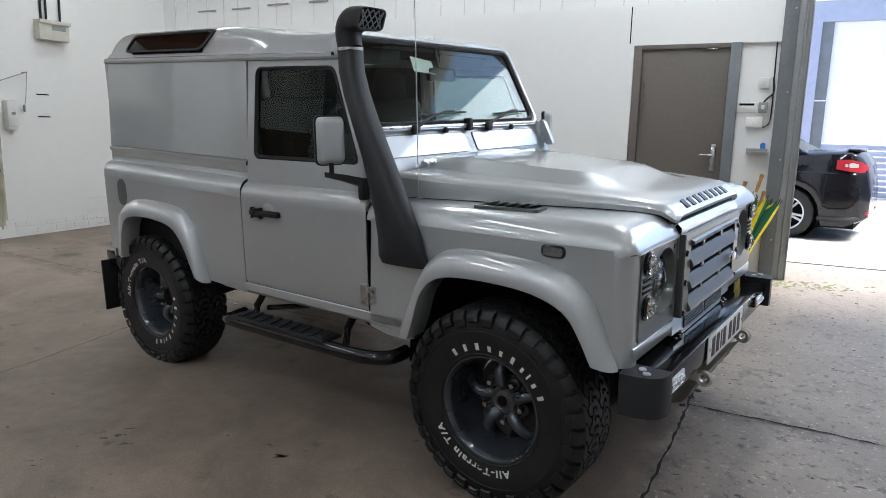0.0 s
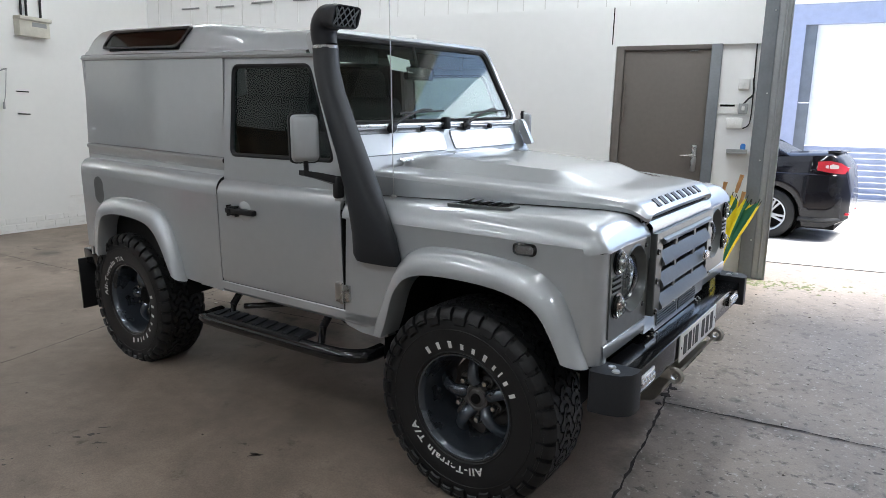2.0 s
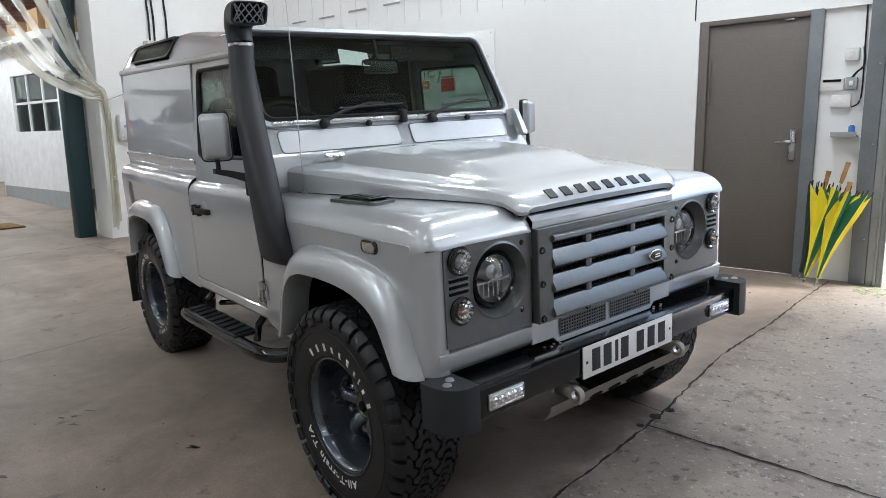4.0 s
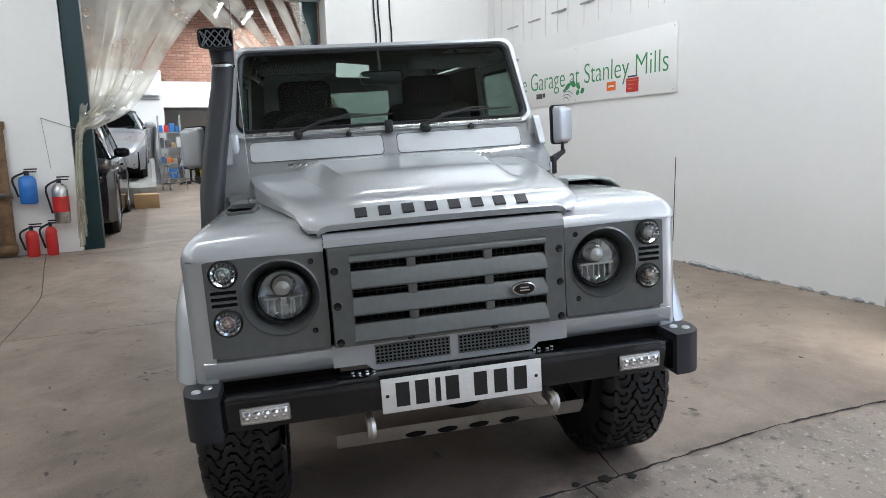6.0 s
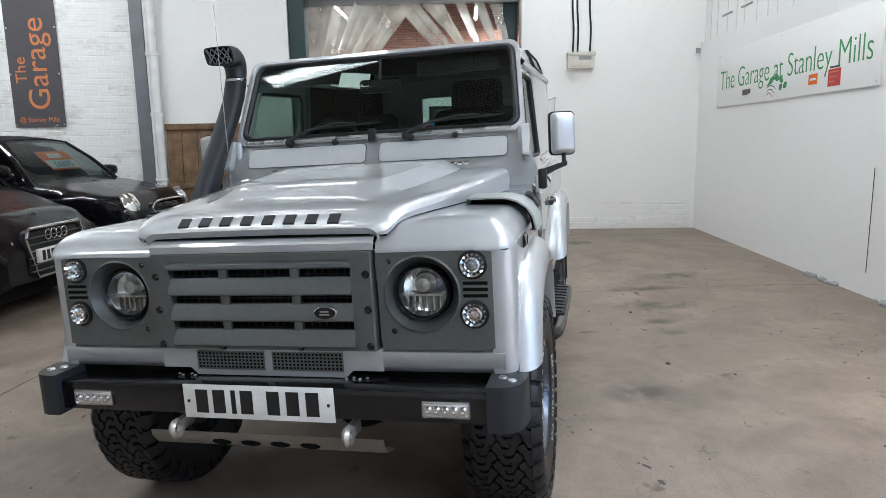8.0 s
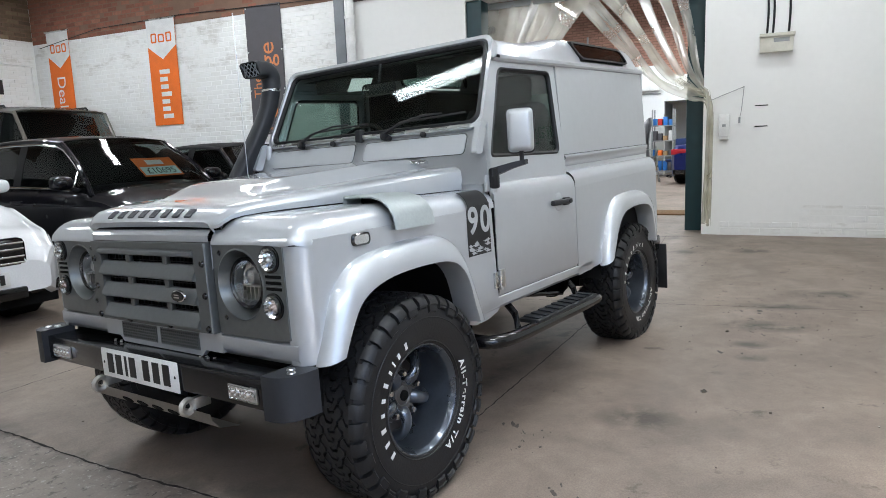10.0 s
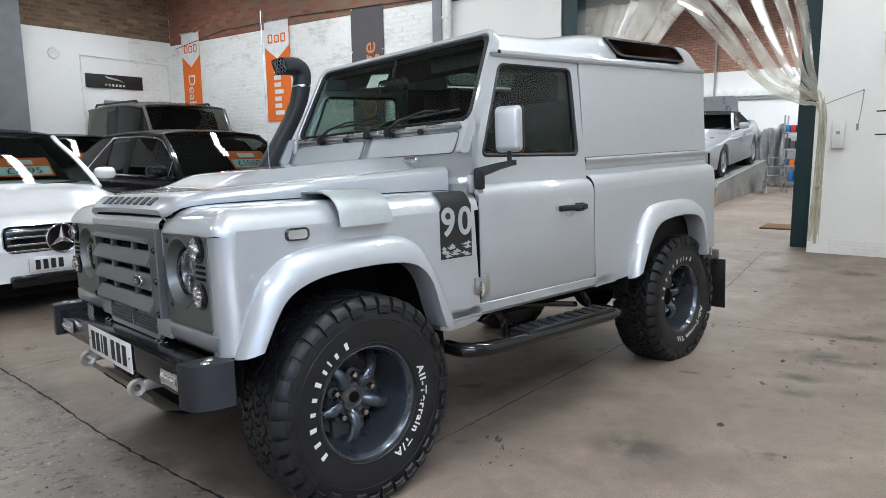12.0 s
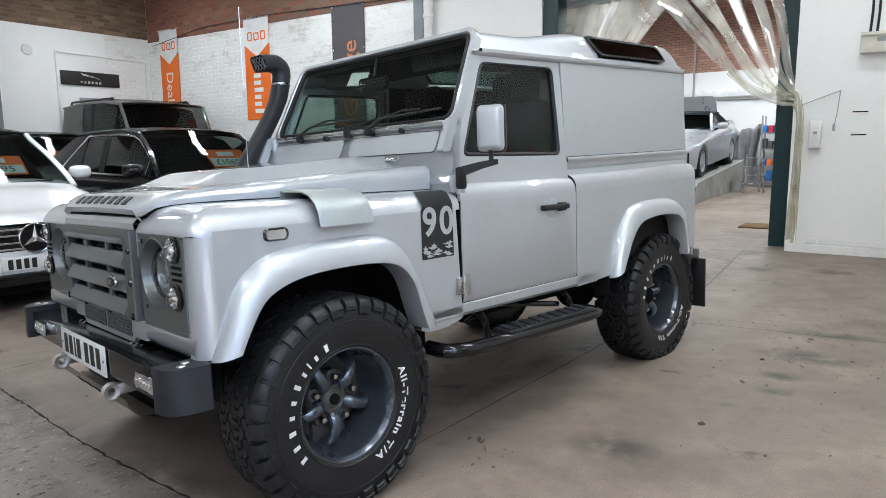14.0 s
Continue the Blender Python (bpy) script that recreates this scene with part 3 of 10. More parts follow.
SPOTS = [(-3.3, 1.75, 12, 0.12), (-2.64, 1.96, 22, 0.16), (-2.1, 1.885, 16, 0.12), (-3.05, 1.92, 20, 0.18), (-3.05, 1.2, 9, 0.12), (-4.83, 1.33, 8, 0.12), (-5.58, 1.26, 14, 0.14), (-5.7, 1.74, 8, 0.12), (-0.40, 1.02, 14, 0.07), (-0.5, 0.875, 8, 0.05), (-3.4, 2.3, 14, 0.15), (-1.5, 1.92, 6, 0.06), (0.05, 1.25, 7, 0.06), (-1.77, -1.1, 9, 0.12), (-1.1, -0.9, 6, 0.05), (-2.0, -1.44, 6, 0.1), (1.1, 1.2, 10, 0.2), (1.5, 0.1, 10, 0.3), (0.9, -0.3, 8, 0.2), (-1.0, -1.6, 10, 0.3), (-3.8, -1.2, 12, 0.3)]
# old oil spatter and scuffs
rnd = random.Random(52)
bm = B()
for cx, cy, n, sp in SPOTS:
    for k in range(n):
        x, y = cx + rnd.gauss(0, sp), cy + rnd.gauss(0, sp * 0.7)
        q = min(abs(rnd.gauss(0.006, 0.012)) + 0.003, 0.032)
        a0, st = rnd.uniform(0, 6.28), rnd.uniform(0.25, 0.9)
        pts = [(x + q * rnd.uniform(0.6, 1.3) * math.cos(a) , y + q * st * rnd.uniform(0.5, 1.3) * math.sin(a + 0.3 * a0)) for a in [a0 + 6.283 * j / 11 for j in range(11)]]
        bm.faces.new([bm.verts.new((u, v, floor_z(u, v) + 0.0018)) for u, v in pts])
solid("oil_spatter", bm, M_OIL, "dark oil spatter and scuffs on the concrete", "stain", kind="stuff", deg=20)


def bricks(name, u0, u1, v0, v1, put, material, label, bw=0.225, bh=0.075, seed=1, gap=0.010, proud=0.008, kind="stuff", parent=None):
    """Courses of bricks laid on a wall, as one mesh: put(u, v, d) gives the place, d out of the wall."""
    rnd = random.Random(seed)
    verts, faces = [], []
    row, v = 0, v0
    while v < v1 - 0.01:
        u = u0 - (bw / 2 if row % 2 else 0)
        while u < u1:
            a, b = max(u + gap / 2, u0), min(u + bw - gap / 2, u1)
            c, e = v + gap / 2, min(v + bh - gap / 2, v1)
            if b - a > 0.02:
                h = proud + rnd.uniform(-0.35, 0.5) * proud
                k = len(verts)
                jt = [rnd.uniform(-0.002, 0.002) for _ in range(8)]
                verts += [put(a, c, 0), put(b, c, 0), put(b, e, 0), put(a, e, 0),
                          put(a + 0.004 + jt[0], c + 0.004 + jt[1], h), put(b - 0.004 + jt[2], c + 0.004 + jt[3], h), put(b - 0.004 + jt[4], e - 0.004 + jt[5], h), put(a + 0.004 + jt[6], e - 0.004 + jt[7], h)]
                faces += [(k + 4, k + 5, k + 6, k + 7), (k, k + 1, k + 5, k + 4), (k + 1, k + 2, k + 6, k + 5), (k + 2, k + 3, k + 7, k + 6), (k + 3, k, k + 4, k + 7)]
            u += bw
        v += bh
        row += 1
    me = bpy.data.meshes.new(name)
    me.from_pydata(verts, [], faces)
    bm = B()
    bm.from_mesh(me)
    bmesh.ops.recalc_face_normals(bm, faces=bm.faces)
    bm.to_mesh(me)
    bm.free()
    me.materials.append(material)
    if material in (M_BRICK, M_BUFF, M_LITBRICK):
        k = len(me.vertices)
        bm = B()
        bm.from_mesh(me)
        f = bm.faces.new([bm.verts.new(put(a, b, 0.0035)) for a, b in ((u0, v0), (u1, v0), (u1, v1), (u0, v1))])
        f.material_index = 1
        bm.to_mesh(me)
        bm.free()
        me.materials.append(M_MORTAR)
    ob = new(name, me)
    if parent is not None:
        ob.parent = parent
        ob["kind"] = "stuff"
        return ob
    return tagged(ob, label, "brickwork", kind=kind)


def wall(name, boxes, material, label, bev=0.0):
    bm = B()
    for b in boxes:
        box(bm, *b)
    return solid(name, bm, material, label, "wall", kind="structure")


CEIL = 5.2
# rear wall with the opening to the workshop (y -1.75 to 1.24, 3.1 high)
wall_rear = wall("wall_rear", [(WB - 0.35, WB, 1.24, WY + 0.2, -0.1, CEIL), (WB - 0.35, WB, -3.85, -1.82, -0.2, CEIL), (WB - 0.35, WB, -1.82, 1.24, 3.12, CEIL)], M_WALLB, "white painted plaster and brick rear wall")
wall_rear_2 = wall("wall_rear_2", [(WB - 0.35, WB - 0.012, JY, -3.85, -0.2, CEIL)], M_WALL, "white painted brick wall with bare brick above")
bricks("painted_brick", JY, -3.86, 0.0, 3.38, lambda u, v, d: (WB - 0.012 + d, u, v), M_WBRICK, "white painted bricks", proud=0.0035, gap=0.007, seed=2, parent=wall_rear_2)
bricks("brick", JY, -1.76, 3.38, CEIL, lambda u, v, d: (WB - 0.012 + d + (0.013 if u > -3.86 else 0), u, v), M_BRICK, "bare red bricks", seed=3, parent=wall_rear_2)
bricks("brick", -1.76, WY, 3.30, CEIL, lambda u, v, d: (WB + 0.001 + d, u, v), M_BRICK, "bare red bricks", seed=5, parent=wall_rear)
bricks("painted_brick", 2.3, 3.5, 0.02, 0.36, lambda u, v, d: (WB + 0.001 + d * (1 if (v < 0.14 or u > 2.95) else 0.0), u, v), M_WBRICK, "white painted bricks at the wall's foot", proud=0.006, seed=8, gap=0.014, parent=wall_rear)
bricks("painted_brick", 1.45, 2.3, 0.02, 0.16, lambda u, v, d: (WB + 0.001 + d, u, v), M_WBRICK, "white painted bricks at the wall's foot", proud=0.004, seed=9, gap=0.012, parent=wall_rear)
# sign wall: flush lower boards, seamed boards above a ledge, doorway at x -0.42 to 0.31
ws_boxes = [(WB - 0.3, -0.50, WY, WY + 0.15, -0.05, 2.40), (0.41, 0.74, WY + 0.03, WY + 0.15, -0.05, 2.06), (-0.50, 0.74, WY, WY + 0.15, 2.04, 2.40), (WB - 0.3, 0.95, WY + 0.045, WY + 0.19, 2.40, CEIL)]
wall_sign = wall("wall_sign", ws_boxes, M_BOARD, "white boarded wall carrying the sign and a door")
for k in range(26):
    x = 0.45 - k * 0.27 - (0.05 if k % 3 == 0 else 0)
    if x > WB:
        bm = B()
        box(bm, x - 0.004, x + 0.004, WY + 0.040, WY + 0.046, 2.41, CEIL)
        part("board_seam", bm, M_SEAM, wall_sign)
for x, z, w in ((-5.9, 2.62, 0.28), (-5.35, 2.62, 0.28), (-4.8, 2.64, 0.3), (-4.2, 2.64, 0.26), (-3.5, 2.75, 0.3)):
    bm = B()
    box(bm, x, x + w, WY + 0.03, WY + 0.046, z, z + 0.02, 0.003)
    part("wall_slot", bm, M_GREY_AND_SHADE, wall_sign)
bm = B()
box(bm, -2.57, -2.562, WY - 0.002, WY, 0.18, 0.98)
box(bm, -0.545, -0.535, WY - 0.002, WY, 2.06, 2.39)
part("wall_crack", bm, M_DARK, wall_sign)
# rubble of broken plaster along the foot of the sign wall
rnd = random.Random(11)
bm = B()
for k in range(70):
    x = rnd.choice([rnd.uniform(-1.75, -0.55), rnd.uniform(-3.4, -2.9), rnd.uniform(-2.4, -1.7)])
    r = rnd.uniform(0.008, 0.035)
    i0 = len(bm.verts)
    bmesh.ops.create_icosphere(bm, subdivisions=1, radius=r, matrix=Matrix.Translation((x, WY - rnd.uniform(0.0, 0.05), floor_z(x, WY) + r * 0.4)) @ Matrix.Diagonal((1.5, 1, 0.7, 1)))
solid("plaster_rubble", bm, M_GREY_AND_SHADE, "crumbled plaster along the foot of the white wall", "rubble", kind="stuff", deg=20)
# far cross wall and the closing walls behind the camera
wall_cross = wall("wall_cross", [(WB - 0.3, 7.0, JY - 0.3, JY, -0.2, CEIL)], M_WALL, "white painted far wall with sooty brick above")
bricks("brick", WB, 0.5, 3.44, CEIL, lambda u, v, d: (u, JY + 0.001 + d, v), M_BUFF, "sooty buff bricks", seed=6, parent=wall_cross)
bricks("painted_brick", WB, -5.6, 0.4, 3.44, lambda u, v, d: (u, JY + 0.001 + d, v), M_WBRICK, "white painted bricks", seed=7, proud=0.0035, gap=0.007, parent=wall_cross)
wall("wall_front", [(7.0, 7.3, JY, 5.0, -0.2, CEIL)], M_WALL, "white painted wall")
wall("wall_yard", [(5.9, 7.0, 3.55, 3.8, -0.1, CEIL), (0.93, 5.9, 3.55, 3.8, 4.3, CEIL)], M_WALL, "white painted wall beside the roller opening")
# out-of-view roof, kept dark to limit reflections in glass and fill light
bm = B()
box(bm, WB - 0.3, 7.3, JY - 0.3, 4.0, CEIL, CEIL + 0.15)
solid("ceiling", bm, M_CEIL, "unseen garage roof, darkened as if unlit above the lamps", "ceiling", kind="structure")
# cornice timber seen over the opening
bm = B()
box(bm, WB, WB + 0.05, 1.3, WY, 3.24, 3.30, 0.005)
box(bm, WB, WB + 0.05, -3.6, -1.8, 3.32, 3.38, 0.005)
solid("trim", bm, M_TIMBER, "dark timber rail under the bare brick", "trim", kind="structure")
# grey edge of a pier on the cross wall
wall("wall_pier", [(-3.5, -2.6, JY, JY + 0.35, -0.2, CEIL)], M_STEELGREY, "blue-grey painted pier")
bm = B()
box(bm, -5.85, -5.0, JY + 0.01, JY + 0.06, 0.0, 2.2, 0.01)
solid("door_2", bm, M_GREY_AND_SHADE, "grey door in the far wall below a black sign", "door", kind="structure")

# ---- the brown door ----
door_1 = thing("door_1", pose(-0.42, WY + 0.02, 0.0), "taupe steel door in a blue-grey steel frame, closed", "door", kind="structure")
bm = B()
box(bm, 0.0, 0.745, 0.0, 0.045, 0.012, 2.0, 0.002)
leaf = part("door_leaf", bm, M_DOORMETAL, door_1)
bm = B()
box(bm, -0.075, -0.005, -0.022, 0.10, 0.0, 2.045, 0.004)
box(bm, -0.005, 0.75, -0.022, 0.10, 2.005, 2.045, 0.004)
part("door_frame", bm, M_DOORMETAL, door_1)
bm = B()
box(bm, 0.75, 0.84, -0.04, 0.10, 0.0, 2.045, 0.004)
part("door_post", bm, M_STEELGREY, door_1, "blue-grey steel post beside the door")
for z in (1.45, 1.65, 0.35):
    bm = B()
    tube(bm, [(0.018, -0.014, z - 0.06), (0.018, -0.014, z + 0.06)], 0.011, 10)
    part("hinge", bm, M_DOORMETAL, leaf)
bm = B()
box(bm, 0.655, 0.70, -0.014, 0.0, 0.925, 1.165, 0.012, 3)
hp = part("handle_plate", bm, M_STEEL, leaf, "steel handle plate")
bm = B()
tube(bm, [(0.675, -0.012, 1.07), (0.675, -0.05, 1.07), (0.66, -0.055, 1.07), (0.565, -0.055, 1.065)], 0.0095, 10)
lathe(bm, [(0.0, -0.022), (0.011, -0.02), (0.011, 0.0)], 'y', 14, (0.678, -0.012, 0.99))
part("lever", bm, M_STEEL, hp)
bm = B()
box(bm, 0.565, 0.64, -0.02, 0.0, 1.985, 2.0, 0.003)
part("closer", bm, M_STEEL, leaf)

# ---- steel column at the yard opening ----
col = thing("steel_column", pose(0.83, 3.62, 0.0, 0, 0, 3), "two-tone grey steel column with a shutter guide at the yard opening", "column", kind="structure")
bm = B()
box(bm, -0.11, -0.002, -0.115, 0.10, -0.03, CEIL, 0.004)
part("flange", bm, M_STEELGREY, col, "dark blue-grey flange")
for x0, x1, y0, y1 in ((0.0, 0.05, -0.105, 0.09), (0.05, 0.066, -0.125, -0.085), (0.066, 0.098, -0.108, 0.09), (0.098, 0.108, -0.13, -0.08)):
    bm = B()
    box(bm, x0, x1 - 0.0005, y0, y1, -0.03, CEIL, 0.003)
    part("guide_rail", bm, M_GALV, col)
for z in (0.35, 1.05, 1.62, 2.3):
    bm = B()
    lathe(bm, [(0.0, -0.006), (0.006, -0.005), (0.008, 0.0)], 'y', 10, (-0.03, -0.115, z))
    part("bolt", bm, M_STEEL, col)

# ---- opening to the workshop: posts, rail, strip curtain ----
for x0, x1, y0, y1 in ((WB - 0.52, WB - 0.36, 1.015, 1.215), (WB - 0.30, WB - 0.03, -1.815, -1.60)):
    bm = B()
    box(bm, x0, x1, y0, y1, -0.03, 3.115, 0.004)
    solid("door_post", bm, M_TEAL, "dark teal steel post at the workshop opening", "post", kind="structure")
bm = B()
box(bm, WB - 0.36, WB - 0.28, -1.59, 1.24, 3.02, 3.10, 0.004)
rail = solid("curtain_rail", bm, M_GALV, "pale steel rail over the strip curtain", "curtain rail")

# ---- the yard outside ----
out = thing("facing_building", pose(1.3, 14.5, 0), "pale clad building across the yard with bright white shutter", "building")
bm = B()
box(bm, -9, 0.23, 0, 0.3, -0.1, 4.2)
box(bm, 0.23, 8, 0, 0.3, 3.76, 4.2)
box(bm, 6.0, 8, 0, 0.3, -0.1, 3.76)
part("wall", bm, M_OUTWALL, out)
bm = B()
box(bm, -9, 8, -0.05, 0.3, 4.2, 4.9, 0.01)
part("fascia", bm, M_OUTWHITE, out, "white roof edge")
bm = B()
box(bm, 0.47, 6.0, 0.15, 0.2, 1.12, 3.76)
part("shutter", bm, M_OUTWHITE, out, "white roller shutter")
for k in range(9):
    bm = B()
    box(bm, 0.47, 6.0, 0.12, 0.17, -0.05 + k * 0.13, 0.065 + k * 0.13, 0.008)
    part("slat", bm, M_OUTWALL, out)
bm = B()
box(bm, 0.23, 0.47, 0.08, 0.3, -0.1, 3.76)
part("jamb", bm, M_STEELGREY, out, "grey door jamb")
bm = B()
box(bm, 0.24, 0.46, 0.06, 0.08, 2.05, 2.08)
part("jamb_bar", bm, M_OUTWHITE, out)
bm = B()
box(bm, 0.95, 5.9, 4.502, 4.56, -0.034, 0.002, 0.002)
solid("threshold", bm, M_JOINT, "dark drain strip at the yard opening", "threshold", kind="structure")
wall("yard_wall", [(-9, -8.7, 4.5, 17, -0.1, 5), (9.5, 9.8, 4.5, 17, -0.1, 4)], M_OUTWALL, "pale boundary wall of the yard")

# ---- workshop hall beyond ----
HX = -20.0
wall("hall_end_wall", [(HX - 0.3, HX, -6, -0.5, -0.1, 3.38), (HX - 0.3, HX, 2.33, 6, -0.1, 3.05), (HX - 0.3, HX, -0.5, 2.33, 2.28, 3.05), (HX - 2.5, HX - 2.2, -1.0, 2.8, -0.1, 2.3)], M_WALL, "white painted end wall of the workshop with a wide recess")
hall_gable = wall("hall_gable", [(HX - 0.3, HX - 0.02, -0.5, 6, 3.05, 7.0), (HX - 0.3, HX - 0.02, -6, -0.5, 3.38, 7.0)], M_MORTAR, "bare red brick gable of the workshop")
# gable bricks take the lightened copy, as if strongly lamplit
bricks("brick", -5.9, 5.9, 3.06, 6.9, lambda u, v, d: (HX - 0.019 + d, u, v if u > -0.5 else max(v, 3.382)), M_LITBRICK, "bare red bricks", bw=0.24, bh=0.08, seed=12, parent=hall_gable)
# recess cheeks and head coloured grey to stand for the shade inside
wall("hall_recess", [(HX - 2.2, HX - 0.3, -0.8, -0.5, -0.1, 2.4), (HX - 2.2, HX - 0.3, 2.33, 2.63, -0.1, 2.4), (HX - 2.2, HX - 0.3, -0.5, 2.33, 2.28, 2.4)], M_GREY_AND_SHADE, "store recess, its shade painted in as grey")
wall("hall_upper_wall", [(WB - 0.34, WB - 0.05, -6.2, 6.2, CEIL + 0.15, 7.2), (WB - 0.34, WB - 0.05, WY + 0.2, 6.2, -0.1, CEIL + 0.15)], M_WALL, "white wall over the workshop opening")
wall("hall_side_wall", [(HX - 2.6, WB - 0.35, -6.2, -6.0, -0.1, 7.0)], M_WALL, "white workshop side wall")
wall("hall_side_wall_2", [(HX - 2.6, -13.2, 6.0, 6.2, -0.1, 7.0), (-13.2, WB - 0.35, 6.0, 6.2, -0.1, 7)], M_WALL, "white workshop side wall")
bm = B()
box(bm, HX, WB - 0.5, -6.0, -5.75, 2.05, 2.4, 0.01)
solid("trim_2", bm, M_WHITEP, "white boxed beam along the workshop wall", "trim", kind="structure")
bm = B()
box(bm, HX + 0.001, HX + 0.16, -5.9, -0.6, 2.62, 2.84, 0.008)
solid("trim_3", bm, M_WHITEP, "white boxed ledge along the workshop end wall", "trim", kind="structure")
bm = B()
tube(bm, [(HX + 0.03, -5.9, 2.55), (HX + 0.03, -0.6, 2.52)], 0.02, 6)
tube(bm, [(HX + 0.05, -2.84, 2.53), (HX + 0.18, -2.84, 2.60), (HX + 0.20, -2.84, 4.4)], 0.03, 8)
solid("service_pipe", bm, M_GREY_AND_SHADE, "grey service pipes on the workshop end wall", "pipe")
wall("hall_back_wall", [(HX - 2.9, HX - 2.6, -6.2, 6.2, -0.1, 7.2)], M_WALL, "white wall closing the workshop")
# office partition with a window
op = wall("office_partition", [(-12.95, -10.0, 2.17, 2.3, 0.32, 1.30), (-12.95, -12.05, 2.17, 2.3, 1.30, 2.72), (-10.1, -10.0, 2.17, 2.3, 1.30, 2.72), (-12.05, -10.1, 2.17, 2.3, 2.25, 2.72), (-13.0, -12.95, 2.17, 5.9, -0.05, 2.72)], M_WHITEP, "white office partition with a small-paned window")
bm = B()
box(bm, -12.95, -10.0, 2.165, 2.305, -0.05, 0.32)
solid("baseboard", bm, M_GREY_AND_SHADE, "grey painted plinth of the office partition", "baseboard", kind="structure")
win = thing("window_1", pose(0, 0, 0), "white small-paned office window", "window", kind="structure")
for k in range(4):
    bm = B()
    x = -12.05 + 1.95 * k / 3
    box(bm, x - 0.02, x + 0.02, 2.19, 2.25, 1.30, 2.25)
    part("glazing_bar", bm, M_WHITEP, win)
bm = B()
box(bm, -12.05, -10.1, 2.19, 2.25, 1.76, 1.80)
part("glazing_bar", bm, M_WHITEP, win)
bm = B()
box(bm, -12.05, -10.1, 2.215, 2.222, 1.30, 2.25)
part("pane", bm, M_GLASS, win)
bm = B()
box(bm, -13.0, -10.0, 2.0, 5.9, 2.72, 2.84)
solid("office_roof", bm, M_WHITEP, "white flat office roof carrying boxes", "office roof", kind="structure")
bm = B()
box(bm, HX - 2.9, WB - 0.35, -6.2, 6.2, 7.0, 7.2)
solid("ceiling_2", bm, M_TIMBER, "dark timber workshop roof", "ceiling", kind="structure")
for x in (-18, -15, -12, -9):
    bm = B()
    box(bm, x - 0.08, x + 0.08, -6, 6, 5.6, 5.85)
    solid("roof_beam", bm, M_TIMBER, "dark timber roof tie beam", "beam", kind="structure", group="workshop roof beams")


def tube_lamp(x, y, z, length, along, power, hang=0.0, group="ceiling lamps"):
    """A twin fluorescent batten with its light."""
    t = thing("fluorescent_lamp", pose(x, y, z, 0, 0, 90 if along == 'y' else 0), "white fluorescent batten, lit", "lamp", group)
    bm = B()
    box(bm, -length / 2, length / 2, -0.06, 0.06, 0.0, 0.05, 0.006)
    part("housing", bm, M_WHITEPL, t)
    bm = B()
    tube(bm, [(-length / 2 + 0.02, 0, -0.022), (length / 2 - 0.02, 0, -0.022)], 0.019, 8)
    part("fluorescent_tube", bm, M_TUBE, t)
    for s in (-1, 1):
        bm = B()
        tube(bm, [(s * length * 0.4, 0, 0.05), (s * length * 0.4, 0, 0.05 + max(hang, 0.05))], 0.004, 5)
        part("hanger", bm, M_STEEL, t)
    ld = bpy.data.lights.new("lamp_light", 'AREA')
    ld.shape, ld.size, ld.size_y, ld.energy, ld.color = 'RECTANGLE', length, 0.14, power, (0.88, 0.945, 1.0)
    lo = new("lamp_light", ld)
    lo.matrix_basis = pose(x, y, z - 0.05, 0, 0, 90 if along == 'y' else 0)


P_IN = 10.5
for x, y, k in ((-5.2, 2.0, 0.75), (-2.6, 2.0, 1.3), (0.2, 2.0, 2.0), (-5.2, -2.1, 0.25), (-2.6, -2.1, 0.25), (0.47, -2.1, 0.3), (3.0, 0.6, 0.9), (-5.0, -5.2, 1.2), (-2.0, -5.2, 1.9), (-4.5, -8.6, 1.35), (-0.5, -8.6, 1.3), (2.6, -5.2, 1.2)):
    tube_lamp(x, y, 4.3, 1.8, 'y', P_IN * k, 0.85)
for x, y in ((-9.0, 0.4), (-12.0, 0.4), (-15.5, 0.8), (-16.4, 1.6), (-11.0, -2.6), (-14.8, -2.6)):
    tube_lamp(x, y, 4.4, 1.8, 'x', 26, 2.56, "workshop lamps")

# ---- the silver off-road vehicle ----
# its own axes: x ahead, y to its left, z up, from the ground under the front axle
CAR = pose(0, 0, -0.117, 2.44, -0.34, -11.09)
car = thing("off_road_vehicle", CAR, "silver metallic hard-top off-road vehicle with black snorkel and chunky tyres", "car")


def yb(x):
    return 0.803 - 0.016 * (0.5 - x)


def gz(x):
    return 1.70 + (-0.78 - x) * 0.034


def waist(x):
    """Rise of the tub's waist line towards the rear."""
    return 0.027 * max(-1.42 - x, 0.0)


def arc(cx, cz, r, a0, a1, n):
    return [(cx + r * math.cos(radians(a0 + (a1 - a0) * i / n)), cz + r * math.sin(radians(a0 + (a1 - a0) * i / n))) for i in range(n + 1)]


def smooth(pts, n=4):
    """Catmull-Rom through the points."""
    out = []
    for i in range(len(pts) - 1):
        p0, p1, p2, p3 = (Vector(pts[max(i - 1, 0)]), Vector(pts[i]), Vector(pts[i + 1]), Vector(pts[min(i + 2, len(pts) - 1)]))
        for k in range(n):
            t = k / n
            out.append(0.5 * ((2 * p1) + (p2 - p0) * t + (2 * p0 - 5 * p1 + 4 * p2 - p3) * t * t + (3 * p1 - p0 - 3 * p2 + p3) * t ** 3))
    out.append(Vector(pts[-1]))
    return out


def curve2(pts, n=3):
    return [(v.x, v.y) for v in smooth([(a, b, 0) for a, b in pts], n)]


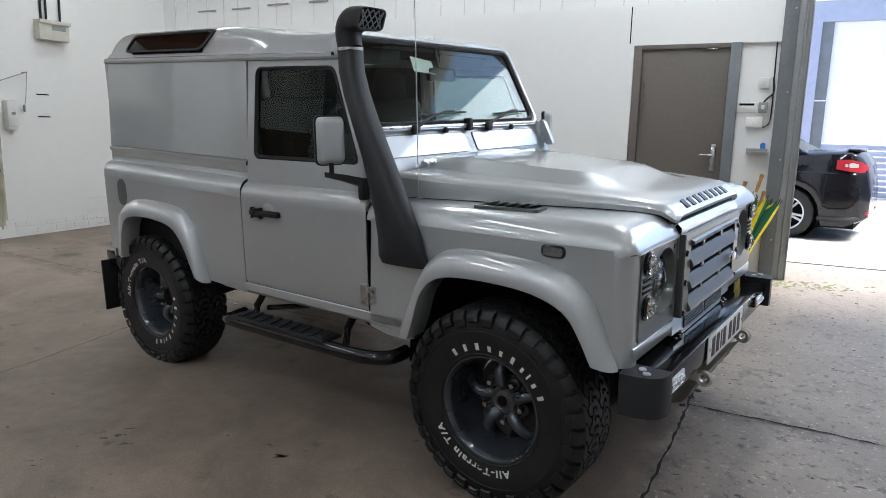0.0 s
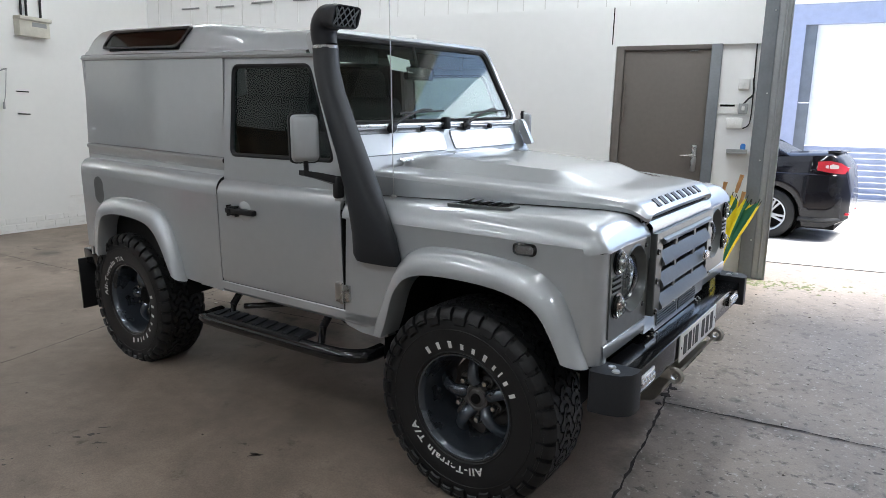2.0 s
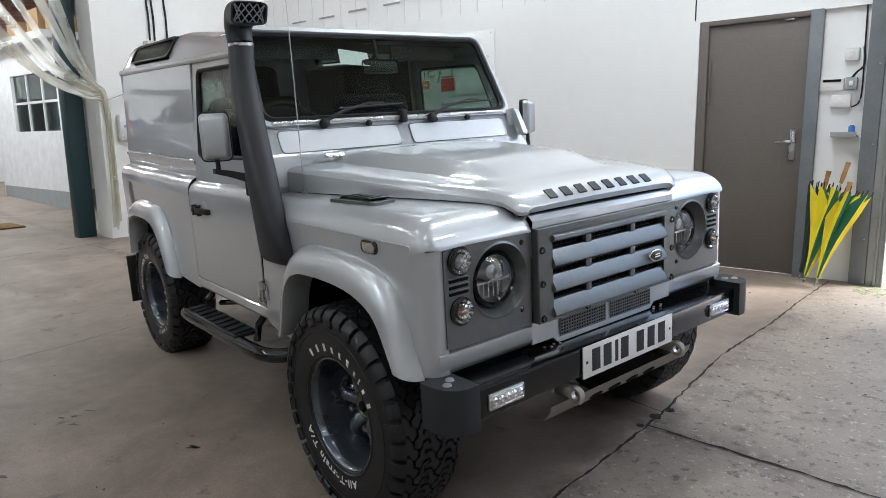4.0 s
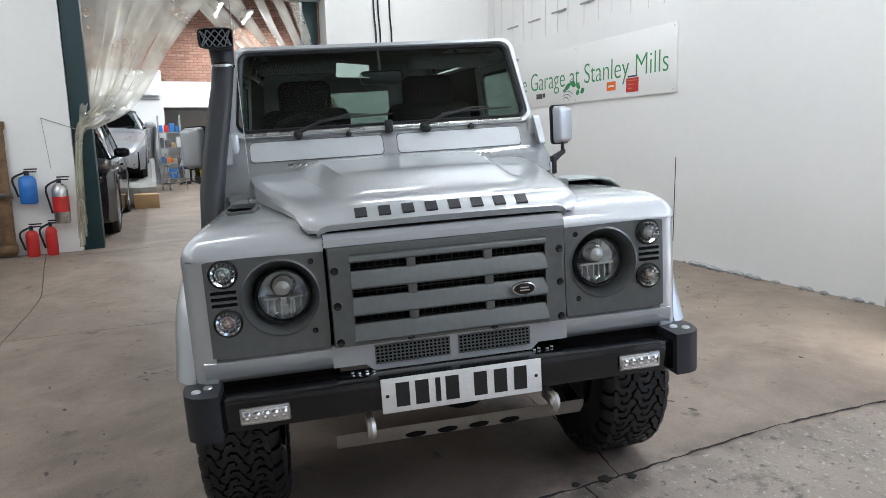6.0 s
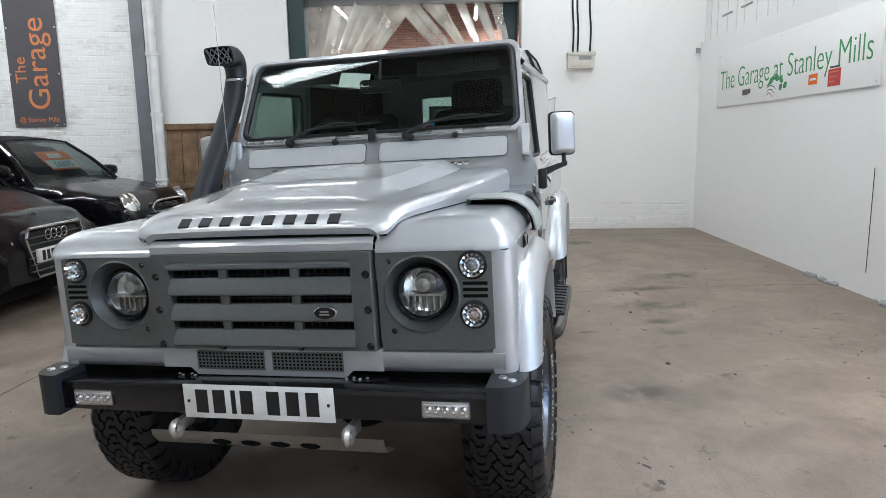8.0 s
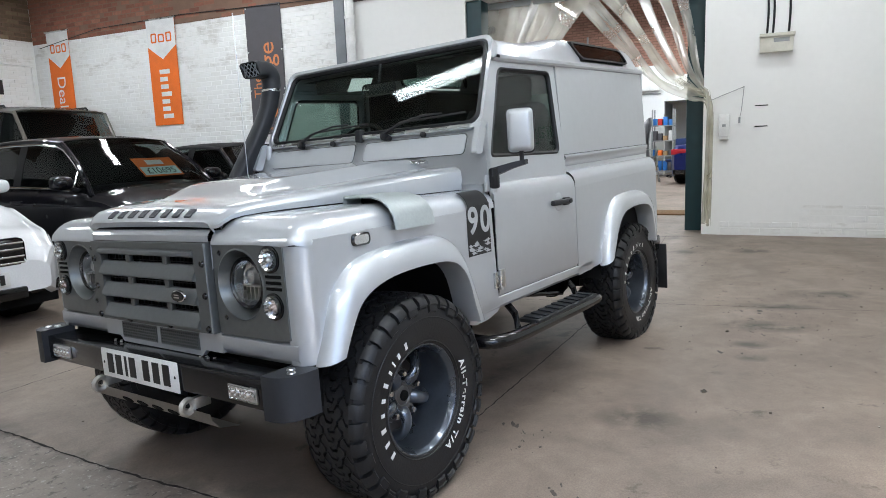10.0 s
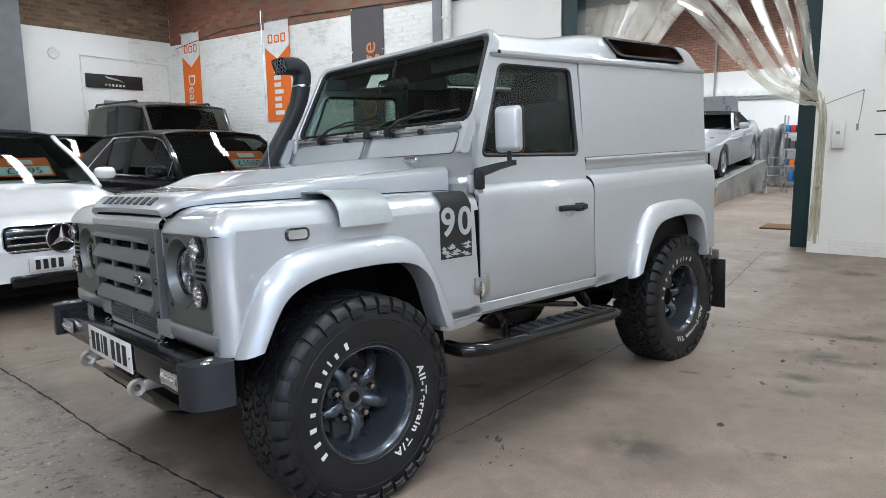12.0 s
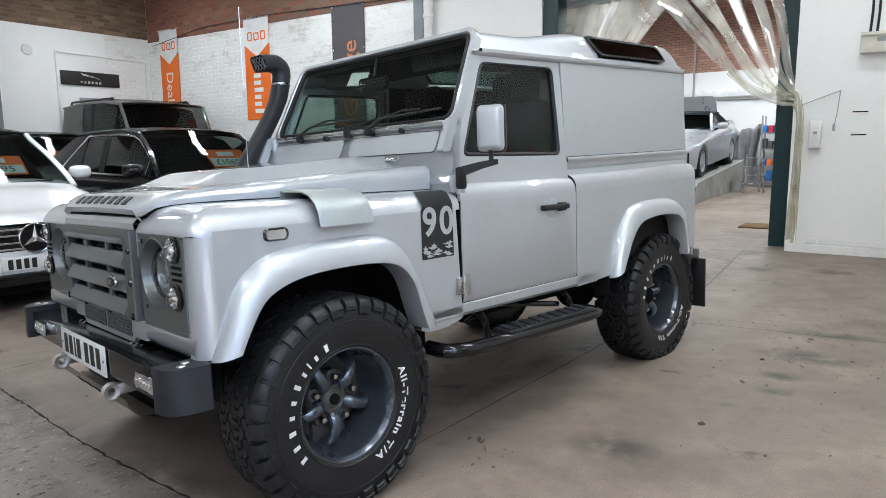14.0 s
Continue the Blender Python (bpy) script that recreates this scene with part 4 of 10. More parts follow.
# inner and outer edges of the arch flares
F_IN = curve2([(0.44, 0.658), (0.403, 0.73), (0.354, 0.802), (0.285, 0.842), (0.185, 0.865), (0.06, 0.873), (-0.06, 0.872), (-0.15, 0.862), (-0.216, 0.833), (-0.267, 0.77), (-0.303, 0.66), (-0.33, 0.59)])
F_OUT = curve2([(0.513, 0.64), (0.48, 0.722), (0.433, 0.837), (0.384, 0.897), (0.30, 0.944), (0.12, 0.968), (-0.05, 0.971), (-0.15, 0.962), (-0.23, 0.928), (-0.29, 0.855), (-0.35, 0.74), (-0.412, 0.585)])
R_IN = curve2([(-1.785, 0.622), (-1.824, 0.693), (-1.868, 0.77), (-1.922, 0.832), (-1.99, 0.87), (-2.09, 0.887), (-2.22, 0.894), (-2.35, 0.888), (-2.44, 0.865), (-2.485, 0.81), (-2.517, 0.71), (-2.53, 0.63)])
R_OUT = curve2([(-1.737, 0.586), (-1.758, 0.668), (-1.806, 0.795), (-1.856, 0.886), (-1.925, 0.948), (-2.02, 0.973), (-2.17, 0.983), (-2.35, 0.983), (-2.472, 0.958), (-2.57, 0.897), (-2.61, 0.79), (-2.625, 0.66)])
FARCH = [(a[0] * 0.5 + b[0] * 0.5, a[1] * 0.5 + b[1] * 0.5) for a, b in zip(F_IN, F_OUT)]
RARCH = [(a[0] * 0.5 + b[0] * 0.5, a[1] * 0.5 + b[1] * 0.5) for a, b in zip(R_IN, R_OUT)]


def rounded(corners, r, n=6):
    """A polygon's outline with its corners rounded off."""
    out = []
    k = len(corners)
    for i in range(k):
        p, a, b = Vector(corners[i]), Vector(corners[i - 1]), Vector(corners[(i + 1) % k])
        p0, p1 = p + (a - p).normalized() * r, p + (b - p).normalized() * r
        for j in range(n + 1):
            t = j / n
            q = p0 * (1 - t) ** 2 + p * 2 * t * (1 - t) + p1 * t * t
            out.append((q.x, q.y))
    return out


def side_sheet(name, outline, s, label="", mat_=None, thick=0.02):
    """A body panel cut to an outline of (x, z), lying on the body's side."""
    bm = B()
    slab(bm, outline, lambda u, v, d: (u, s * (yb(u) - d), v), thick)
    bevel_sharp(bm, 0.004, 2, 50)
    return part(name, bm, mat_ or M_SILVER, car, label)


def swept(bm, x0, x1, prof, s, n=10):
    """prof: (inset from the body's side, z) swept along x."""
    loft(bm, [[(x0 + (x1 - x0) * k / n, s * (yb(x0 + (x1 - x0) * k / n) - d), z) for d, z in prof] for k in range(n + 1)])
    return bm


def swept_up(bm, x0, x1, prof, s, n=10):
    """The same, rising with the waist line."""
    xs = [x0 + (x1 - x0) * k / n for k in range(n + 1)]
    loft(bm, [[(x, s * (yb(x) - d), z + waist(x)) for d, z in prof] for x in xs])
    return bm


def shoulder(top, roll, n=6):
    """Rounded upper edge of a panel: (inset, z)."""
    return [(roll * (1 - math.cos(math.pi / 2 * i / n)), top - roll + roll * math.sin(math.pi / 2 * i / n)) for i in range(n + 1)]


def flare(inner, outer, s, name, lip=0.062):
    bm = B()
    rings = []
    for (x, z), (xo, zo) in zip(inner, outer):
        ring = []
        for f, out in ((1.0, -0.003), (0.985, 0.010), (0.90, 0.026), (0.72, 0.044), (0.45, 0.056), (0.16, lip), (0.03, lip), (0.0, lip - 0.006), (0.0, 0.0), (0.02, -0.05)):
            px, pz = x + (xo - x) * f, z + (zo - z) * f
            ring.append((px, s * (yb(px) + out), pz))
        rings.append(ring)
    loft(bm, rings)
    for ring in (rings[0], rings[-1]):
        bm.faces.new([bm.verts.new(p) for p in ring])
    return part(name, bm, M_SILVER, car, "silver wheel arch flare", deg=50)


def build_body():
    for s in (-1, 1):
        # front wing: side sheet with the wheel opening, rounded top, closed front edge
        side_sheet("front_wing", [(0.478, 0.65), (0.484, 0.66), (0.484, 1.01), (0.478, 1.03), (-0.56, 1.035), (-0.584, 0.595)] + FARCH[::-1], s)
        bm = B()
        rings = []
        for x, top, roll in ((0.551, 1.016, 0.004), (0.551, 1.022, 0.006), (0.546, 1.031, 0.012), (0.538, 1.046, 0.026), (0.527, 1.061, 0.045), (0.513, 1.076, 0.062), (0.496, 1.0885, 0.078), (0.476, 1.0965, 0.088), (0.450, 1.1015, 0.094), (0.40, 1.1045, 0.097), (0.3, 1.106, 0.098), (0.1, 1.107, 0.098), (-0.2, 1.108, 0.096), (-0.4, 1.109, 0.090), (-0.583, 1.109, 0.080)):
            a = min(max((x - 0.485) / 0.0665, 0.0), 1.0)
            side = yb(x) - 0.058 * (1 - math.sqrt(max(1 - a * a, 0.0)))
            rings.append([(x, s * (side - d), z) for d, z in shoulder(top, roll, 10)] + [(x, s * 0.62, top + 0.003), (x, s * 0.385, top), (x, s * 0.384, top - 0.09)])
        loft(bm, rings)
        part("wing_top", bm, M_SILVER, car, deg=50)
        # wing's front corner below and beside the lamp panel
        bm = B()
        prof = [(0.06 * (1 - math.cos(math.pi / 2 * i / 9)), 0.06 * math.sin(math.pi / 2 * i / 9)) for i in range(10)]
        loft(bm, [[(0.482 + fx, s * (yb(0.5) - d), z) for d, fx in prof] + [(0.542, s * 0.728, z)] for z in (0.645, 0.75, 0.9, 1.015)])
        part("wing_corner", bm, M_SILVER, car, deg=60)
        # scuttle strip behind the wing
        # door: skin with rolled shoulder
        bm = B()
        prof = [(0.006, 0.64), (0.0, 0.66), (0.0, 0.95), (0.0, 1.05)] + [(d * 0.9, z) for d, z in shoulder(1.135, 0.07)[1:]]
        swept(bm, -0.592, -1.42, prof + [(d + 0.018, z - 0.004) for d, z in prof[::-1]] + prof[:1], s)
        for xe in (-0.592, -1.42):
            loft(bm, [[(xe, s * (yb(xe) - d), z) for d, z in prof], [(xe, s * (yb(xe) - d - 0.018), z - 0.004) for d, z in prof]])
        door = part("door", bm, M_SILVER, car, "silver cab door with black handle", deg=50)
        # door's upper frame round the glass
        zt = lambda x: gz(x) - 0.014

        def lean(u, v, d, s=s):
            return (u, s * (yb(u) - 0.045 - (v - 1.12) * 0.085 - d), v)
        rim = rounded([(-0.585, 1.12), (-0.795, zt(-0.795)), (-1.4215, zt(-1.42)), (-1.4215, 1.12)], 0.012)
        hole = rounded([(-0.668, 1.243), (-0.832, 1.652), (-1.366, 1.668), (-1.378, 1.243)], 0.04)
        edge = rounded([(-0.692, 1.26), (-0.848, 1.636), (-1.350, 1.651), (-1.361, 1.26)], 0.03)
        bm = B()
        loft(bm, [[lean(u, v, 0.03) for u, v in rim], [lean(u, v, 0.0) for u, v in rim], [lean(u, v, 0.0) for u, v in hole], [lean(u, v, 0.006) for u, v in hole], [lean(u, v, 0.03) for u, v in hole]], closed=True)
        part("window_frame", bm, M_SILVER, door)
        bm = B()
        loft(bm, [[lean(u, v, 0.004) for u, v in hole], [lean((u + a) / 2, (v + b) / 2, -0.004) for (u, v), (a, b) in zip(hole, edge)], [lean(u, v, 0.006) for u, v in edge], [lean(u, v, 0.02) for u, v in edge]], closed=True)
        part("window_seal", bm, M_PLAST, door, "black rubber window seal")
        bm = B()
        slab(bm, edge, lambda u, v, d: lean(u, v, d + 0.012), 0.004)
        pane = part("window_pane", bm, M_GLASS, door, "tinted side window glass")
        pane.visible_shadow = False
        # handle and recess
        bm = B()
        box(bm, -1.335, -1.13, s * (yb(-1.25) + 0.012) - 0.014, s * (yb(-1.25) + 0.012) + 0.014, 0.985, 1.012, 0.008)
        box(bm, -1.32, -1.26, s * (yb(-1.25)) - 0.004, s * (yb(-1.25) + 0.018), 0.978, 1.018, 0.006)
        lathe(bm, [(0.0, 0.03 * s), (0.011, 0.03 * s), (0.011, 0.0)], 'y', 12, (-1.30, s * yb(-1.3), 0.998))
        part("handle", bm, M_PLAST, door, "black door handle with lock")
        bm = B()
        lathe(bm, [(0.0, 0.0025 * s), (0.042, 0.0025 * s), (0.047, 0.0)], 'y', 24, (-1.215, s * (yb(-1.215) + 0.0006), 1.0))
        part("handle_recess", bm, M_SILVER, door)
        # hinges
        for z in (0.715, 1.135):
            bm = B()
            y = yb(-0.585) + (0.0 if z < 1 else -0.02)
            box(bm, -0.628, -0.592, s * y - 0.004, s * y + s * 0.014 if s > 0 else s * y + 0.004, z - 0.042, z + 0.042, 0.004) if s > 0 else box(bm, -0.628, -0.592, -y - 0.014, -y + 0.004, z - 0.042, z + 0.042, 0.004)
            box(bm, -0.578, -0.545, min(s * y, s * (y + 0.012)), max(s * y, s * (y + 0.012)), z - 0.036, z + 0.036, 0.004)
            lathe(bm, [(0.0, -0.044), (0.009, -0.044), (0.009, 0.044), (0.0, 0.044)], 'z', 12, (-0.585, s * (y + 0.014), z))
            part("hinge", bm, M_STEEL if z < 1 else M_SILVER, door, "bright steel door hinge")
        # sill
        bm = B()
        swept(bm, -0.40, -1.62, [(0.004, 0.639), (0.0, 0.634), (0.0, 0.60), (0.012, 0.585), (0.06, 0.58)], s, 4)
        part("sill", bm, M_SILVER, car)
        bm = B()
        slab(bm, [(-0.36, 0.585), (-0.60, 0.585), (-0.58, 0.572), (-0.50, 0.555), (-0.40, 0.552), (-0.355, 0.565)], lambda u, v, d: (u, s * (yb(u) - 0.01 - d), v), 0.05)
        part("sill_end", bm, M_SILVER, car)
        # rear side: lower tub with wheel opening
        side_sheet("rear_quarter", [(-1.427, 0.585), (-1.427, 1.06), (-2.755, 1.10), (-2.755, 0.66), (-2.62, 0.648)] + RARCH[::-1], s)
        bm = B()
        swept_up(bm, -1.427, -2.755, [(0.0, 1.05)] + [(d * 0.9, z + 0.012) for d, z in shoulder(1.135, 0.07)[1:]] + [(0.066, 1.16), (0.068, 1.175)], s)
        part("tub_shoulder", bm, M_SILVER, car, deg=50)
        bm = B()
        swept_up(bm, -1.429, -2.75, [(0.07, 1.17), (0.062, 1.175), (0.058, 1.19), (0.058, 1.205), (0.050, 1.212), (0.050, 1.226), (0.058, 1.232), (0.068, 1.234)], s)
        part("waist_moulding", bm, M_SILVER, car, deg=50)
        # upper side panel
        bm = B()
        rings = []
        for k in range(9):
            x = -1.425 - (2.755 - 1.425) * k / 8
            zs = (1.236 + waist(x), 1.40, 1.55, gz(x))
            rings.append([(x, s * (yb(x) - 0.06 - (z - 1.24) * 0.055), z) for z in zs] + [(x, s * (yb(x) - 0.075 - (z - 1.24) * 0.055), z) for z in zs[::-1]])
        loft(bm, rings, closed=True, caps=True)
        part("side_panel", bm, M_SILVER, car, "plain silver upper side panel", deg=50)
        # shut line behind the door
        for xg, w, z0, z1 in ((-1.4235, 0.002, 1.13, gz(-1.42) - 0.02), (-1.4235, 0.002, 0.62, 1.06), (-0.588, 0.0035, 0.60, 1.06)):
            bm = B()
            inset = (lambda z: 0.050 + (z - 1.12) * 0.078) if z0 > 1 else (lambda z: 0.004)
            loft(bm, [[(xg + a * w, s * (yb(xg) - inset(z) - b), z) for a, b in ((-1, 0), (1, 0), (1, 0.02), (-1, 0.02))] for z in (z0, z1)], closed=True, caps=True)
            part("shut_gap", bm, M_DARK, car)
        flare(F_IN, F_OUT, s, "front_arch_flare")
        flare(R_IN, R_OUT, s, "rear_arch_flare")
        # wheel housings
        for path, name in ((FARCH, "front_wheel_housing"), (RARCH, "rear_wheel_housing")):
            bm = B()
            deep = [(path[0][0] + 0.01, 0.50)] + list(path) + [(path[-1][0] - 0.01, 0.46)]
            loft(bm, [[(x, s * (yb(x) - 0.012), z + 0.004) for x, z in deep], [(x, s * 0.38, z + 0.02) for x, z in deep]])
            part(name, bm, M_LINER, car, deg=60)
            bm = B()
            slab(bm, [(p[0], p[1] + 0.02) for p in deep], lambda u, v, d: (u, s * (0.42 - d), v), 0.01)
            part("inner_wing", bm, M_LINER, car)
        # repeater lamp
        yy = yb(0.27)
        pill = rounded([(0.225, 0.983), (0.315, 0.983), (0.315, 1.025), (0.225, 1.025)], 0.020, 5)
        glassy = rounded([(0.233, 0.989), (0.307, 0.989), (0.307, 1.019), (0.233, 1.019)], 0.014, 5)
        bm = B()
        loft(bm, [[(x, s * (yy + d), z) for x, z in o] for o, d in ((pill, -0.002), (pill, 0.005), (glassy, 0.010), (glassy, 0.004))], closed=True)
        rep = part("side_repeater", bm, M_BLACK, car, "clear side repeater lamp in a grey surround", deg=40)
        bm = B()
        slab(bm, glassy, lambda u, v, d: (u, s * (yy + 0.0045 + d), v), 0.003)
        part("lens", bm, M_REFL, rep)
    # fuel filler recess on the right
    bm = B()
    y = -yb(-2.56) - 0.001
    slab(bm, [(-2.56 + 0.05 * math.cos(a), 1.0 + (0.035 if math.sin(a) > 0 else -0.02) + 0.05 * math.sin(a)) for a in [2 * math.pi * k / 24 for k in range(24)]], lambda u, v, d: (u, y - d, v), -0.002)
    part("fuel_filler", bm, M_SHEEN, car, "recessed fuel filler")
    # number decal on the left wing
    bm = B()
    slab(bm, [(-0.365, 0.845), (-0.365, 1.035), (-0.375, 1.05), (-0.54, 1.055), (-0.54, 0.845)], lambda u, v, d: (u, yb(u) + 0.001 + d, v), 0.001)
    decal = part("number_decal", bm, M_INK, car, "black decal with silver figures 90 and mountain shapes")
    swept_b = B()
    loft(swept_b, [[(x, yb(x) - d + 0.0025, z) for d, z in shoulder(1.1115, 0.077)[:6]] for x in (-0.375, -0.45, -0.54)])
    part("decal_top", swept_b, M_INK, decal)
    for digit, off in (("9", 0.046), ("0", -0.046)):
        cu = bpy.data.curves.new("numeral", 'FONT')
        cu.body, cu.size, cu.extrude, cu.align_x, cu.align_y = digit, 0.155, 0.001, 'CENTER', 'CENTER'
        cu.offset = 0.003
        tmp = new("numeral_text", cu)
        me = bpy.data.meshes.new_from_object(tmp.evaluated_get(bpy.context.evaluated_depsgraph_get()))
        bpy.data.objects.remove(tmp)
        me.materials.append(M_SILVER)
        fig = new("numeral", me)
        fig.parent = decal
        fig.matrix_basis = Matrix.Translation((-0.455 + off, yb(-0.455) + 0.0035, 0.985)) @ Matrix.Rotation(radians(180), 4, 'Z') @ Matrix.Rotation(radians(90), 4, 'X')
    rnd = random.Random(4)
    bm = B()
    for i in range(16):
        x, z = -0.375 - 0.155 * rnd.random(), 0.848 + 0.06 * rnd.random()
        w, h = 0.012 + 0.02 * rnd.random(), 0.006 + 0.012 * rnd.random()
        slab(bm, [(x - w, z), (x - w * 0.2, z + h * 0.5), (x, z + h), (x + w * 0.4, z + h * 0.3), (x + w, z + h * 0.4), (x + w * 0.3, z - h * 0.3)], lambda u, v, d: (min(max(u, -0.538), -0.367), yb(u) + 0.0025 + d, v), 0.001)
    part("mountain_shapes", bm, M_SILVER, decal)
    # floor of the tub, bulkhead and rear wall
    bm = B()
    box(bm, -2.74, -0.45, -0.70, 0.70, 0.60, 0.63)
    part("floor_pan", bm, M_DARK, car)
    bm = B()
    zr = gz(-2.75)
    for b_ in ((-0.735, 0.735, 0.60, 1.10), (-0.685, 0.685, 1.10, 1.26), (-0.67, -0.30, 1.26, zr), (0.30, 0.67, 1.26, zr), (-0.30, 0.30, 1.70, zr)):
        box(bm, -2.765, -2.745, b_[0], b_[1], b_[2], b_[3])
    rear = part("rear_wall", bm, M_SILVER, car)
    bm = B()
    box(bm, -2.758, -2.753, -0.30, 0.30, 1.26, 1.70)
    rw_ = part("rear_window", bm, M_GLASS, rear)
    rw_.visible_shadow = False
    bm = B()
    box(bm, -0.60, -0.56, -0.75, 0.75, 0.62, 1.14)
    part("bulkhead", bm, M_SILVER, car)
    # scuttle under the windscreen: sloping panel with two pressed panels
    bm = B()
    loft(bm, [[(-0.545, y, 1.135) for y in (-0.775, -0.3, 0.3, 0.775)], [(-0.572, y, 1.21) for y in (-0.775, -0.3, 0.3, 0.775)], [(-0.60, y, 1.28) for y in (-0.745, -0.3, 0.3, 0.745)], [(-0.643, y, 1.375) for y in (-0.71, -0.3, 0.3, 0.71)]])
    bmesh.ops.solidify(bm, geom=bm.faces[:], thickness=-0.02)
    sc = part("scuttle", bm, M_SILVER, car, deg=50)
    for y0, y1 in ((-0.64, -0.035), (0.035, 0.64)):
        bm = B()
        out = rounded([(y0, 1.268), (y0, 1.355), (y1, 1.355), (y1, 1.268)], 0.022, 4)
        slab(bm, out, lambda u, v, d: (-0.60 - (v - 1.28) * 0.45 + 0.006 - d, u, v), 0.006)
        bevel_sharp(bm, 0.004, 2)
        part("vent_flap", bm, M_SILVER, sc)
        bm = B()
        slab(bm, [(y + (0.004 if y > (y0 + y1) / 2 else -0.004), z + (0.004 if z > 1.3 else -0.004)) for y, z in out], lambda u, v, d: (-0.60 - (v - 1.28) * 0.45 + 0.0022 - d, u, v), 0.004)
        part("flap_seam", bm, M_GUN, sc)
    for s in (-1, 1):
        # closing panel between scuttle and wing
        bm = B()
        loft(bm, [[(-0.545, s * 0.775, 1.10), (-0.60, s * 0.775, 1.10)], [(-0.545, s * 0.775, 1.135), (-0.60, s * 0.775, 1.135)], [(-0.60, s * 0.745, 1.28), (-0.64, s * 0.745, 1.28)], [(-0.643, s * 0.71, 1.375), (-0.68, s * 0.71, 1.375)]])
        bmesh.ops.solidify(bm, geom=bm.faces[:], thickness=0.01)
        part("scuttle_side", bm, M_SILVER, car)
        # rounded windscreen hinge bracket
        bm = B()
        slab(bm, rounded([(-0.026, -0.072), (0.026, -0.072), (0.02, 0.068), (-0.02, 0.068)], 0.018), lambda u, v, d: (-0.588 + u - 0.42 * v, s * (0.712 + d - 0.05 * v), 1.335 + v), 0.03)
        bevel_sharp(bm, 0.006, 3, 50)
        part("windscreen_bracket", bm, M_SILVER, car, "rounded windscreen hinge bracket", deg=45)
        # windscreen hinge bracket
        bm = B()
        box(bm, -0.655, -0.615, min(s * 0.685, s * 0.725), max(s * 0.685, s * 0.725), 1.27, 1.40, 0.014, 3)
        part("windscreen_bracket", bm, M_SILVER, car, "rounded silver windscreen bracket")
        bm = B()
        for o in (-0.03, 0.0, 0.03):
            box(bm, -0.548, -0.512, s * 0.436 + o - 0.012, s * 0.436 + o + 0.012, 1.236, 1.246, 0.003)
        tube(bm, [(-0.53, s * 0.436 - 0.042, 1.249), (-0.53, s * 0.436 + 0.042, 1.249)], 0.006, 8)
        part("bonnet_hinge", bm, M_CHROME, car, "bright bonnet hinge")


WS_A, WS_B = (-0.643, 1.385), (-0.835, 1.79)


def ws(u, v, d=0.0):
    """A place on the windscreen's plane: u across, v from 0 at the foot to 1 at the top, d ahead of it."""
    x = WS_A[0] + (WS_B[0] - WS_A[0]) * v
    z = WS_A[1] + (WS_B[1] - WS_A[1]) * v
    return (x + d * 0.905, u, z + d * 0.43)


